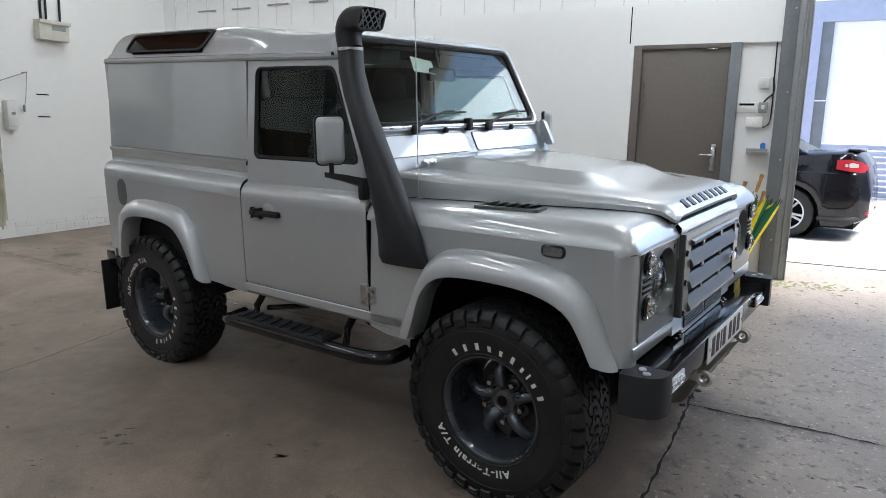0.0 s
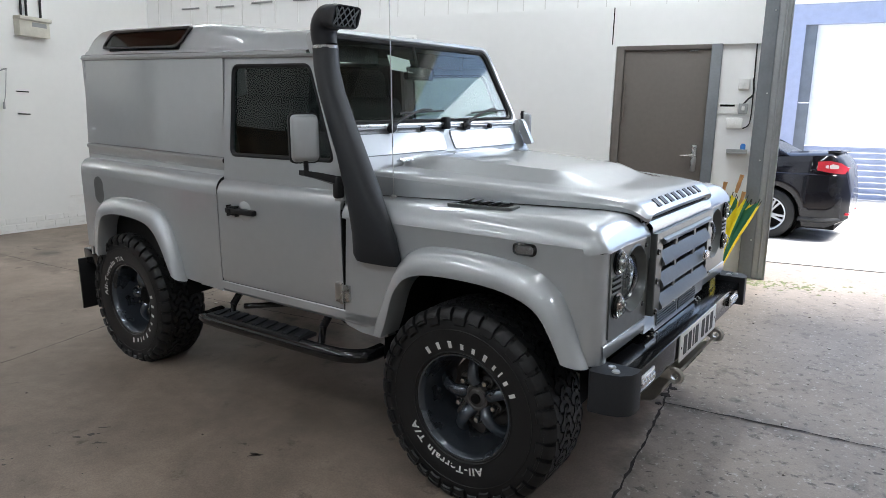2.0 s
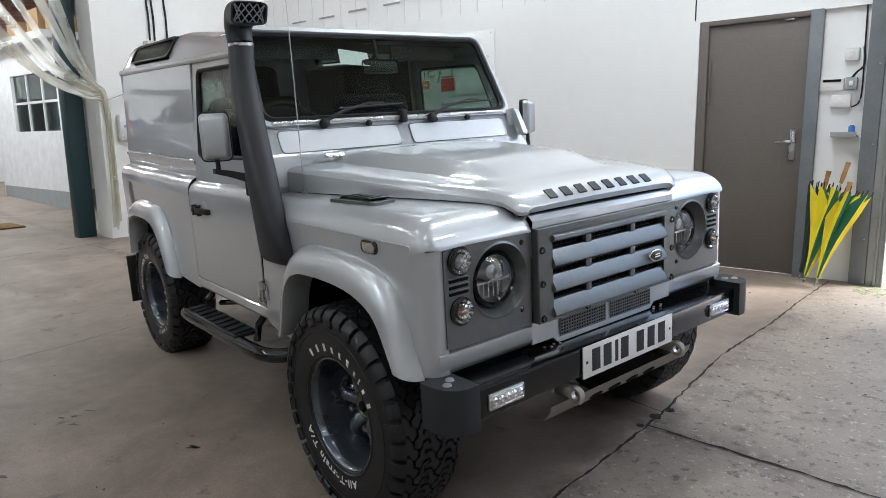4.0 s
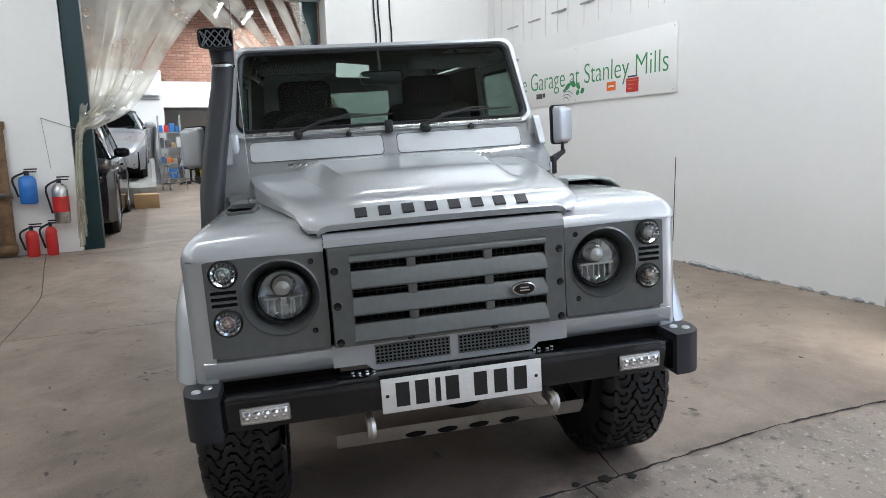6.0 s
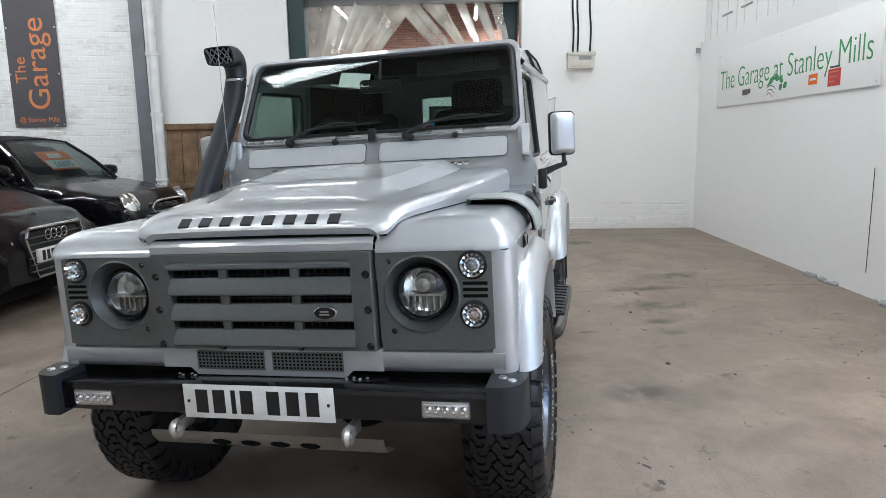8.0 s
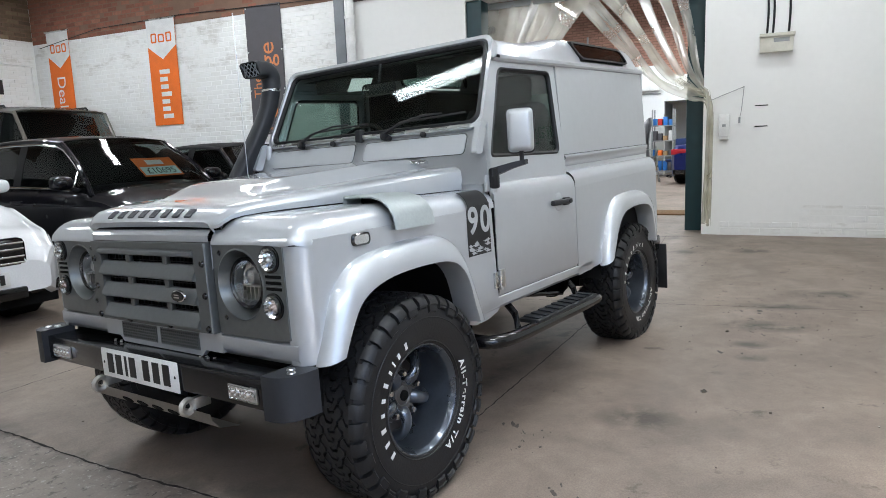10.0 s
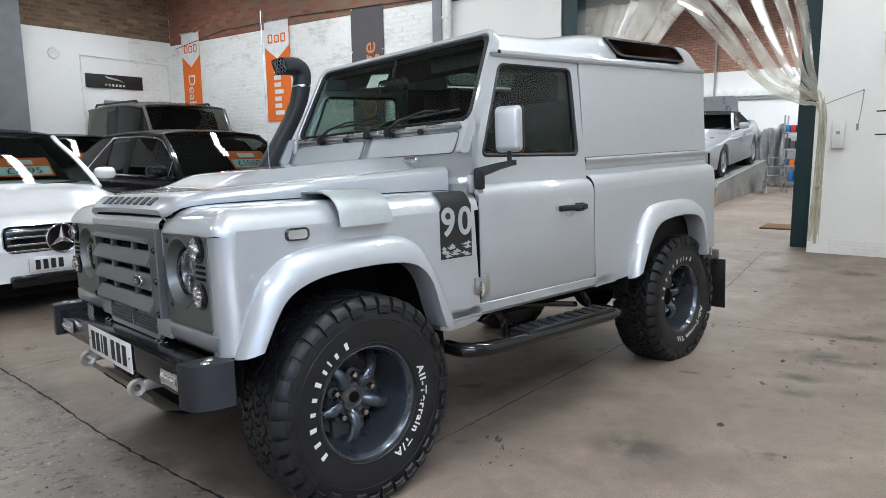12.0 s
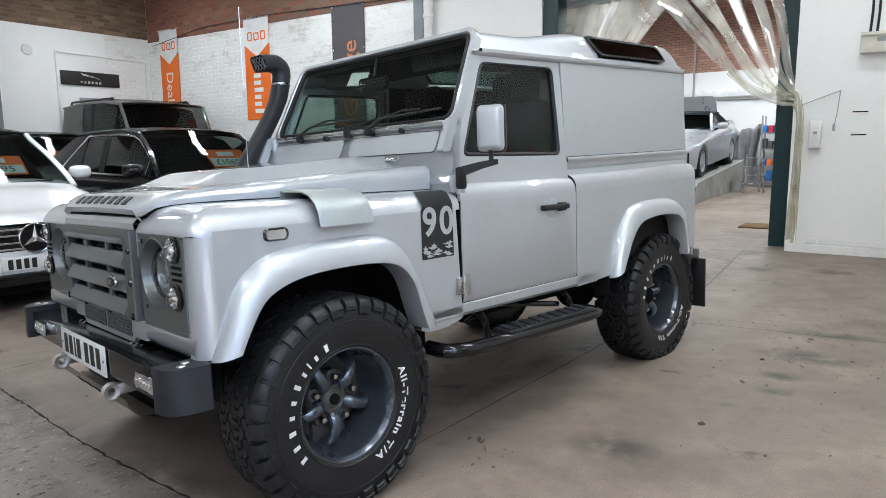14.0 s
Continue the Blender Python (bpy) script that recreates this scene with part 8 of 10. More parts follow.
for k in range(3):
    a = 2 * math.pi * k / 3 + math.pi / 2
    bm = B()
    ct, st_ = math.cos(a), math.sin(a)
    hub_, tip = Vector((0.052, 0, 0.64)), Vector((0.034, 0.112 * ct, 0.64 + 0.112 * st_))
    l_, r_ = Vector((0.032, 0.026 * math.cos(a + 1.05), 0.64 + 0.026 * math.sin(a + 1.05))), Vector((0.032, 0.026 * math.cos(a - 1.05), 0.64 + 0.026 * math.sin(a - 1.05)))
    v4 = [bm.verts.new(p) for p in (hub_, l_, tip, r_)]
    bm.faces.new((v4[0], v4[1], v4[2]))
    bm.faces.new((v4[0], v4[2], v4[3]))
    part("emblem_ray", bm, M_CHROME, emblem)
for s in (-1, 1):
    on_nose(sal, s * 0.66 - 0.16, s * 0.66 + 0.16, 0.58, 0.72, -0.07, M_CHROME, "headlamp", "clear headlamp", 0.04, s * 22, 0.1)
    on_nose(sal, s * 0.60 - 0.15, s * 0.60 + 0.15, 0.27, 0.36, 0.0, M_BLACK, "air_intake", "", 0.02, s * 8)
on_nose(sal, -0.40, 0.40, 0.26, 0.36, 0.01, M_BLACK, "lower_intake", "", 0.02)
pl = on_nose(sal, -0.26, 0.26, 0.385, 0.495, 0.025, M_PLATE, "number_plate", "white number plate with black bars", 0.003)
bars(pl, 0.039, -0.23, 0.23, 0.40, 0.48, 8, M_INK, (4,))
price_card(sal, 4.6, MPV[0], 0.26, 0.42, 1.56, 0.20, 0.42, "£7695")

# black hatchback beside it
hat = vehicle(stand(-2.95, -3.0, 88), "glossy black hatchback car, parked in the sales row", M_BKPAINT, 3.9, 1.78, *CROSS, (0.24, 0.40, 0.74, 0.985), 1.565, (0.80, 3.2), 0.32, "cars for sale", trim=M_CHROME, tumble=0.17)
g = on_nose(hat, -0.36, 0.36, 0.34, 0.72, 0.0, M_PLAST, "front_grille", "black single-frame grille", 0.06)
for k in range(6):
    on_nose(hat, -0.33, 0.33, 0.38 + k * 0.055, 0.388 + k * 0.055, 0.012, M_SHEEN, "grille_bar", "", 0.002)
bm = B()
tube(bm, [(0.02, y, z) for y, z in ((-0.37, 0.66), (-0.33, 0.735), (0.33, 0.735), (0.37, 0.66), (0.27, 0.335), (-0.27, 0.335), (-0.37, 0.66))], 0.012, 8)
part("grille_frame", bm, M_CHROME, hat, "bright grille frame")
for k in range(4):
    bm = B()
    lathe(bm, [(0.040, 0.0), (0.046, 0.008), (0.040, 0.012), (0.034, 0.006)], 'x', 24, (0.02, -0.105 + k * 0.07, 0.665), loop=True)
    part("ring_emblem", bm, M_CHROME, hat, "chrome ring emblem")
for s in (-1, 1):
    on_nose(hat, s * 0.62 - 0.15, s * 0.62 + 0.15, 0.57, 0.69, -0.06, M_CHROME, "headlamp", "clear headlamp", 0.03, s * 24, 0.1)
pl = on_nose(hat, -0.26, 0.26, 0.45, 0.56, 0.025, M_PLATE, "number_plate", "white number plate with black bars", 0.003)
bars(pl, 0.039, -0.23, 0.23, 0.465, 0.545, 8, M_INK, (4,))
price_card(hat, 3.9, CROSS[0], 0.24, 0.40, 1.565, 0.25, 0.47, "£10695")
# small black convertible
MINI_TOP = [(0, 0.52), (0.02, 0.66), (0.06, 0.78), (0.26, 0.90), (0.32, 0.93), (0.9, 0.95), (1, 0.75)]
mini = vehicle(stand(-5.0, -2.9, 86), "small glossy black convertible with round headlamps and fabric hood", M_BKPAINT, 3.7, 1.68, MINI_TOP, [(0, 0.60), (0.03, 0.72), (0.10, 0.80), (0.25, 0.84), (0.8, 0.84), (0.95, 0.78), (1, 0.68)], (0.29, 0.43, 0.74, 0.93), 1.40, (0.62, 3.05), 0.30, "cars for sale", M_HOOD)
on_nose(mini, -0.36, 0.36, 0.58, 0.69, -0.02, M_BLACK, "front_grille", "", 0.05, 0, 0.06)
bm = B()
tube(bm, smooth([(0.0, -0.38, 0.63), (0.01, -0.30, 0.70), (0.02, 0, 0.715), (0.01, 0.30, 0.70), (0.0, 0.38, 0.63), (0.01, 0.30, 0.575), (0.02, 0, 0.565), (0.01, -0.30, 0.575), (0.0, -0.38, 0.63)], 4), 0.012, 8)
part("grille_surround", bm, M_CHROME, mini, "chrome grille surround")
for s in (-1, 1):
    bm = B()
    lathe(bm, [(0.0, 0.05), (0.06, 0.045), (0.105, 0.02), (0.115, -0.02), (0.12, -0.06)], 'x', 28)
    turned(bm, Matrix.Translation((-0.13, s * 0.58, 0.70)) @ Matrix.Rotation(radians(s * 20), 4, 'Z') @ Matrix.Rotation(radians(-25), 4, 'Y') @ Matrix.Diagonal((1, 1, 1.12, 1)))
    part("headlamp", bm, M_CHROME, mini, "oval chrome-ringed headlamp")
    bm = B()
    lathe(bm, [(0.0, 0.02), (0.04, 0.018), (0.05, 0.0)], 'x', 20, (0.0, s * 0.48, 0.42))
    part("fog_lamp", bm, M_CHROME, mini)
pl = on_nose(mini, -0.26, 0.26, 0.43, 0.54, 0.03, M_PLATE, "number_plate", "white number plate with black bars", 0.003)
bars(pl, 0.044, -0.23, 0.23, 0.445, 0.525, 8, M_INK, (4,))
bm = B()
tube(bm, [(-3.7 * 0.45, 0.1, 1.42), (-3.7 * 0.36, 0.1, 1.56)], 0.004, 6)
part("radio_aerial", bm, M_STEEL, mini)
price_card(mini, 3.7, MINI_TOP, 0.29, 0.43, 1.40, 0.1, 0.55, "£6395")

# second row
disco = vehicle(stand(-5.1, -7.15, 86), "dark grey large estate off-roader in the second row", M_GYPAINT, 3.6, 1.9, *SUV, (0.24, 0.35, 0.95, 0.995), 2.12, (0.8, 2.9), 0.38, "cars for sale", tumble=0.11, quarter=0.24)
for s in (-1, 1):
    bm = B()
    tube(bm, [(-1.6, s * 0.68, 2.10), (-1.65, s * 0.68, 2.15), (-3.2, s * 0.68, 2.15), (-3.25, s * 0.68, 2.10)], 0.02, 8)
    part("roof_rail", bm, M_PLAST, disco)
hat2 = vehicle(stand(-3.2, -7.15, 88), "black hatchback car in the second row", M_BKPAINT, 3.5, 1.76, *CROSS, (0.25, 0.40, 0.78, 0.96), 1.60, (0.75, 2.8), 0.32, "cars for sale", tumble=0.17)
price_card(hat2, 3.5, CROSS[0], 0.25, 0.40, 1.60, 0.25, 0.42, "£12995")

# workshop: blue roadster with its tail to the bay, silver roadster with raised bonnet, dark off-roader
blue = vehicle(pose(-17.25, 1.41, 0.125, 0, 0, 171.5) @ Matrix.Scale(0.94, 4), "glossy blue open roadster with roll hoops, tail towards the bay", M_BLPAINT, 4.2, 1.84, *ROADSTER, (0.36, 0.46, 0.6, 0.75), 1.3, (0.85, 3.3), 0.33, open_top=True)
for s in (-1, 1):
    bm = B()
    tube(bm, smooth([(-2.75, s * 0.50, 0.88), (-2.76, s * 0.47, 1.12), (-2.76, s * 0.36, 1.18), (-2.76, s * 0.25, 1.12), (-2.75, s * 0.22, 0.88)], 4), 0.035, 10)
    part("roll_hoop", bm, M_STEEL, blue, "bright roll hoop")
    bm = B()
    box(bm, -4.2, -4.02, s * 0.62 - 0.19, s * 0.62 + 0.19, 0.70, 0.84, 0.04, 3)
    part("tail_lamp", bm, M_REDLENS, blue, "red tail lamp")
    bm = B()
    for q in (-0.05, 0.05):
        lathe(bm, [(0.03, -0.05), (0.045, -0.05), (0.045, 0.05), (0.03, 0.05)], 'x', 16, (-4.19, s * 0.58 + q, 0.30), loop=True)
    part("exhaust", bm, M_CHROME, blue)
bm = B()
box(bm, -4.23, -4.16, -0.26, 0.26, 0.60, 0.71, 0.004)
pl = part("number_plate", bm, M_YPLATE, blue, "yellow number plate with black bars")
bars(pl, -4.232, -0.22, 0.22, 0.615, 0.695, 7, M_INK, (4,), -1)
bm = B()
box(bm, -4.21, -4.1, -0.75, 0.75, 0.24, 0.36, 0.02)
part("rear_diffuser", bm, M_BLACK, blue)
bm = B()
loft(bm, [[(-1.55, y, 0.90) for y in (-0.7, 0, 0.7)], [(-1.95, y, 1.28) for y in (-0.58, 0, 0.58)]])
bmesh.ops.solidify(bm, geom=bm.faces[:], thickness=0.01)
part("windscreen", bm, M_DGLASS, blue)
bm = B()
box(bm, -2.7, -1.9, -0.68, 0.68, 0.80, 0.94, 0.03)
part("cockpit", bm, M_DARK, blue)
for s in (-1, 1):
    bm = B()
    box(bm, -2.7, -2.5, s * 0.36 - 0.22, s * 0.36 + 0.22, 0.85, 1.15, 0.06, 3)
    part("seat", bm, M_SEAT, blue)

plat = thing("vehicle_ramp", pose(-11.35, -1.98, 0), "sloping grey concrete vehicle ramp in the workshop", "ramp")
bm = B()
slab(bm, [(0.0, 0.0), (0.0, 0.40), (-0.2, 0.484), (-4.4, 0.837), (-4.4, 0.0)], lambda u, v, d: (u, 1.02 - d, v), 2.04)
part("ramp_body", bm, M_RAMP, plat)
bm = B()
slab(bm, [(-0.2, 0.484), (-0.2, 0.489), (-4.4, 0.843), (-4.4, 0.838)], lambda u, v, d: (u, 1.03 - d, v), 0.07)
part("ramp_edge", bm, M_GALV, plat)
z3 = vehicle(pose(-11.62, -1.95, 0.492, 0, 4.8, 0), "pale silver roadster with black hood, boot lid raised, on a ramp", M_SVPAINT, 4.0, 1.74, *ROADSTER, (0.40, 0.52, 0.66, 0.78), 1.22, (0.75, 3.2), 0.31, roof_mat=M_HOOD)
bm = B()
slab(bm, rounded([(-0.55, 0.0), (0.55, 0.0), (0.50, 0.58), (-0.50, 0.58)], 0.14), lambda u, v, d: (-3.25 + 0.06 * v - d, u, 0.98 + v), 0.03)
bevel_sharp(bm, 0.01, 2, 50)
part("boot_lid", bm, M_SVPAINT, z3, "raised silver boot lid")
for s_ in (-1, 1):
    on_nose(z3, s_ * 0.60 - 0.13, s_ * 0.60 + 0.13, 0.50, 0.62, -0.08, M_CHROME, "headlamp", "clear headlamp", 0.04, s_ * 24, 0.1)
    on_nose(z3, s_ * 0.12 - 0.09, s_ * 0.12 + 0.09, 0.44, 0.53, 0.0, M_CHROME, "grille_frame", "", 0.03)
SUV_TOP = [(0, 0.70), (0.02, 0.86), (0.06, 0.93), (0.26, 1.02), (0.8, 1.05), (0.98, 1.03), (1, 0.8)]
suv2 = vehicle(pose(-7.15, -2.42, 0, 0, 0, -1.0), "glossy black off-roader parked just inside the workshop", M_BKPAINT, 4.2, 1.86, SUV_TOP, SUV[1], (0.24, 0.36, 0.90, 0.985), 1.62, (0.85, 3.55), 0.36, trim=M_CHROME)
on_nose(suv2, -0.45, 0.45, 0.62, 0.84, 0.0, M_PLAST, "front_grille", "black grille", 0.04)
for k in range(3):
    on_nose(suv2, -0.43, 0.43, 0.66 + 0.06 * k, 0.675 + 0.06 * k, 0.012, M_CHROME, "grille_bar", "", 0.004)
for s_ in (-1, 1):
    on_nose(suv2, s_ * 0.68 - 0.14, s_ * 0.68 + 0.14, 0.66, 0.82, -0.06, M_CHROME, "headlamp", "clear headlamp", 0.04, s_ * 22, 0.1)
pl = on_nose(suv2, -0.26, 0.26, 0.45, 0.56, 0.02, M_PLATE, "number_plate", "white number plate with black bars", 0.003)
bars(pl, 0.034, -0.23, 0.23, 0.465, 0.545, 8, M_INK, (4,))

# black saloon out in the yard, tail towards the opening
yard = vehicle(pose(-2.24, 8.3, -0.06, 0, 0, 169), "black saloon car parked in the bright yard", M_BKPAINT, 4.35, 1.8, [(0, 0.6), (0.05, 0.75), (0.3, 1.0), (0.75, 1.08), (0.90, 1.13), (0.945, 1.14), (0.965, 1.10), (0.985, 0.98), (1, 0.66)], [(0, 0.60), (0.03, 0.74), (0.10, 0.84), (0.25, 0.89), (0.75, 0.89), (0.90, 0.86), (0.955, 0.80), (0.985, 0.70), (1, 0.56)], (0.27, 0.43, 0.66, 0.84), 1.46, (0.85, 3.45), 0.33)
for s in (-1, 1):
    bm = B()
    rings = []
    for x, y0, y1, z0, z1 in ((-3.97, 0.80, 0.838, 0.92, 1.03), (-4.10, 0.74, 0.818, 0.90, 1.045), (-4.22, 0.56, 0.755, 0.885, 1.02), (-4.295, 0.36, 0.66, 0.885, 0.965)):
        rings.append([(x, s * y, z) for y, z in ((y0, z0), (y1, z0), (y1, z1), (y0, z1))])
    loft(bm, rings, closed=True, caps=True)
    bevel_sharp(bm, 0.012, 2, 40)
    lamp = part("tail_lamp", bm, M_REDLENS, yard, "red tail lamp", deg=50)
    bm = B()
    rings = [[(x, s * (y + 0.006), z) for z in (z0, z1)] for x, y, z0, z1 in ((-4.06, 0.822, 0.955, 0.985), (-4.14, 0.800, 0.945, 1.005), (-4.20, 0.768, 0.95, 0.99))]
    loft(bm, rings)
    bmesh.ops.solidify(bm, geom=bm.faces[:], thickness=0.004)
    part("reversing_lens", bm, M_WHITEPL, lamp, "pale reversing light")
    bm = B()
    box(bm, -4.36, -4.27, s * 0.50 - 0.14, s * 0.50 + 0.14, 0.36, 0.39, 0.01)
    part("reflector", bm, M_REDLENS, yard)
    bm = B()
    tube(bm, [(-3.82, s * 0.868, 0.30), (-4.0, s * 0.85, 0.29), (-4.2, s * 0.76, 0.30), (-4.3, s * 0.60, 0.31)], 0.03, 8)
    part("lower_trim", bm, M_PLAST, yard)
bm = B()
box(bm, -4.19, -4.05, -0.70, 0.70, 1.145, 1.172, 0.010)
part("boot_lip", bm, M_BKPAINT, yard)
# moss and dirt at the foot of the column
rnd = random.Random(77)
bm = B()
for k in range(150):
    x, y = 0.80 + abs(rnd.gauss(0, 0.36)), 3.34 + rnd.gauss(0.0, 0.11)
    q = rnd.uniform(0.006, 0.03)
    a0 = rnd.uniform(0, 6.28)
    z = floor_z(x, y) if y < 4.45 else -0.035
    ring = [(x + q * rnd.uniform(0.5, 1.4) * math.cos(a0 + a), y + q * rnd.uniform(0.4, 1.2) * math.sin(a0 + a)) for a in (0, 1.0, 2.1, 3.1, 4.2, 5.2)]
    low = [bm.verts.new((u, v, z - 0.001)) for u, v in ring]
    tip = bm.verts.new((x, y, z + 0.002 + q * 0.25))
    for i in range(6):
        bm.faces.new((low[i], low[(i + 1) % 6], tip))
solid("moss", bm, M_MOSS, "thin green moss and grit by the steel column", "moss", kind="stuff", deg=60)

# ---- things on and along the walls ----


def face_y(x, z, y, roll=0):
    """Pose of a flat thing on a wall that faces -y: its x to the right, its y up."""
    return Matrix.Translation((x, y, z)) @ Matrix.Rotation(radians(90), 4, 'X') @ Matrix.Rotation(radians(roll), 4, 'Z')


def face_x(y, z, x, roll=0):
    """The same on a wall that faces +x."""
    return Matrix.Translation((x, y, z)) @ Matrix.Rotation(radians(90), 4, 'Z') @ Matrix.Rotation(radians(90), 4, 'X') @ Matrix.Rotation(radians(roll), 4, 'Z')


def face_back_y(x, z, y, roll=0):
    """The same on a wall that faces +y."""
    return Matrix.Translation((x, y, z)) @ Matrix.Rotation(radians(180), 4, 'Z') @ Matrix.Rotation(radians(90), 4, 'X') @ Matrix.Rotation(radians(roll), 4, 'Z')


def plate(parent, name, x0, x1, y0, y1, z0, z1, material, label="", bev=0.0):
    bm = B()
    box(bm, x0, x1, y0, y1, z0, z1, bev)
    return part(name, bm, material, parent, label)


def words(parent, body, size, material, x, y, z, roll=0, align='CENTER', squeeze=1.0, bold=0.0, name="lettering"):
    ob = new(name, text_mesh(body, size, material, 0.001, bold, align, squeeze))
    ob["kind"] = "stuff"
    ob.parent = parent
    ob.matrix_basis = Matrix.Translation((x, y, z)) @ Matrix.Rotation(radians(roll), 4, 'Z')
    return ob


# the long white sign
sg = thing("wall_sign_board", face_y(-4.20, 1.885, WY - 0.004, 0.55), "long white sign board with green lettering", "sign")
plate(sg, "board", -1.62, 1.62, -0.32, 0.31, 0.0, 0.012, M_BOARD, "", 0.002)
ob = words(sg, "The Garage at Stanley Mills", 0.31, M_GREEN, 0.0, -0.12, 0.0135, 0, 'CENTER', 1.0, -0.004)
wdt = max(v.co.x for v in ob.data.vertices) - min(v.co.x for v in ob.data.vertices)
ob.data.transform(Matrix.Diagonal((3.03 / wdt, 1, 1, 1)))
# leafy emblem over curved lines
for x, z, w, h, tilt in ((-0.16, -0.125, 0.065, 0.030, 25), (-0.05, -0.105, 0.055, 0.034, -30), (0.045, -0.135, 0.050, 0.028, -35), (0.04, -0.205, 0.038, 0.030, 40), (0.13, -0.195, 0.042, 0.030, 30), (-0.22, -0.16, 0.045, 0.014, 20)):
    bm = B()
    ct, st_ = math.cos(radians(tilt)), math.sin(radians(tilt))
    leaf = [(w * math.cos(t), h * math.copysign(abs(math.sin(t)) ** 1.4, math.sin(t))) for t in [2 * math.pi * k / 20 for k in range(20)]]
    slab(bm, [(x + p * ct - q * st_, z + p * st_ + q * ct) for p, q in leaf], lambda u, v, d: (u, v, 0.0125 + d), 0.001)
    part("green_leaf", bm, M_GREEN, sg, "green leaf of the emblem")
for z, w in ((-0.20, 0.20), (-0.235, 0.17), (-0.27, 0.13)):
    bm = B()
    loft(bm, [[(-0.26 + w * t, z + 0.03 * math.sin(math.pi * t) - 0.02 * t, 0.0135), (-0.26 + w * t, z + 0.008 + 0.03 * math.sin(math.pi * t) - 0.02 * t, 0.0135)] for t in [i / 10 for i in range(11)]])
    part("emblem_line", bm, M_BANGREY, sg)
plate(sg, "orange_mark", 0.575, 0.725, -0.235, -0.145, 0.012, 0.014, M_ORANGE)
plate(sg, "orange_mark_bar", 0.60, 0.70, -0.20, -0.18, 0.014, 0.015, M_BANWHITE)
plate(sg, "red_mark", 0.90, 1.09, -0.275, -0.135, 0.012, 0.014, M_RED)
for k in range(3):
    plate(sg, "red_mark_bar", 0.925, 1.06 - 0.03 * k, -0.165 - k * 0.038, -0.155 - k * 0.038, 0.014, 0.015, M_ORPRINT)
plate(sg, "red_mark_title", 0.92, 1.07, -0.128, -0.112, 0.012, 0.014, M_BANGREY)
plate(sg, "grey_mark", -0.86, -0.72, -0.225, -0.165, 0.012, 0.014, M_BANGREY)
plate(sg, "grey_mark", -0.71, -0.66, -0.215, -0.165, 0.012, 0.014, M_BANGREY)
for x in (-1.58, 0, 1.58):
    for y in (-0.29, 0.28):
        bm = B()
        lathe(bm, [(0.0, 0.004), (0.008, 0.002), (0.009, 0)], 'z', 8, (x, y, 0.012))
        part("screw", bm, M_STEEL, sg)

# switches and boxes between door and column
for nm, x, z, w, h, d, m_, lab in (("light_switch", 0.62, 1.70, 0.09, 0.09, 0.03, M_WHITEPL, "white light switch"), ("socket_box", 0.63, 1.49, 0.075, 0.09, 0.05, M_GREY_AND_SHADE, "grey isolator box"), ("socket_box", 0.57, 1.365, 0.13, 0.09, 0.04, M_WHITEPL, "white double socket box"), ("trunking_end", 0.50, 1.49, 0.16, 0.09, 0.02, M_WHITEPL, "white cover plate with black slot")):
    t = solid(nm, box(B(), x - w / 2, x + w / 2, WY + 0.03 - d, WY + 0.03, z - h / 2, z + h / 2, 0.006), m_, lab + " on the white wall", "switch")
    bm = B()
    if nm == "trunking_end":
        box(bm, x - 0.06, x + 0.06, WY + 0.006, WY + 0.0105, z + 0.018, z + 0.036)
        part("slot", bm, M_DARK, t)
    elif nm == "light_switch":
        box(bm, x - 0.012, x + 0.012, WY - 0.006, WY + 0.001, z - 0.02, z + 0.02, 0.003)
        part("rocker", bm, M_WHITEPL, t)
    else:
        box(bm, x - 0.012, x + 0.012, WY - 0.026 if d > 0.045 else WY - 0.016, WY - 0.008, z - 0.015, z + 0.02, 0.003)
        part("knob", bm, M_WHITEPL, t)
bm = B()
tube(bm, smooth([(0.69, WY + 0.02, 1.75), (0.70, WY + 0.0, 1.62), (0.66, WY - 0.01, 1.57), (0.63, WY - 0.005, 1.53)], 5), 0.008, 6)
solid("cable", bm, M_PLAST, "black cable to the isolator box", "cable")
bm = B()
tube(bm, smooth([(0.64, WY + 0.01, 1.32), (0.69, WY + 0.01, 1.36), (0.70, WY + 0.01, 1.5), (0.695, WY + 0.01, 1.75), (0.69, WY + 0.01, 2.05)], 4), 0.006, 6)
solid("cable", bm, M_PLAST, "black cable up the column", "cable")
bm = B()
box(bm, 0.53, 0.70, WY - 0.07, WY + 0.03, 1.10, 1.115, 0.003)
box(bm, 0.53, 0.70, WY - 0.07, WY - 0.062, 1.115, 1.14, 0.002)
sh = solid("small_shelf", bm, M_GREY_AND_SHADE, "small grey wall shelf", "shelf")
bm = B()
lathe(bm, [(0.0, 0.0), (0.022, 0.0), (0.022, 0.06), (0.012, 0.075), (0.0, 0.075)], 'z', 14, (0.66, WY - 0.02, 1.115))
solid("small_bottle", bm, M_BLUE, "small blue bottle on the shelf", "bottle")


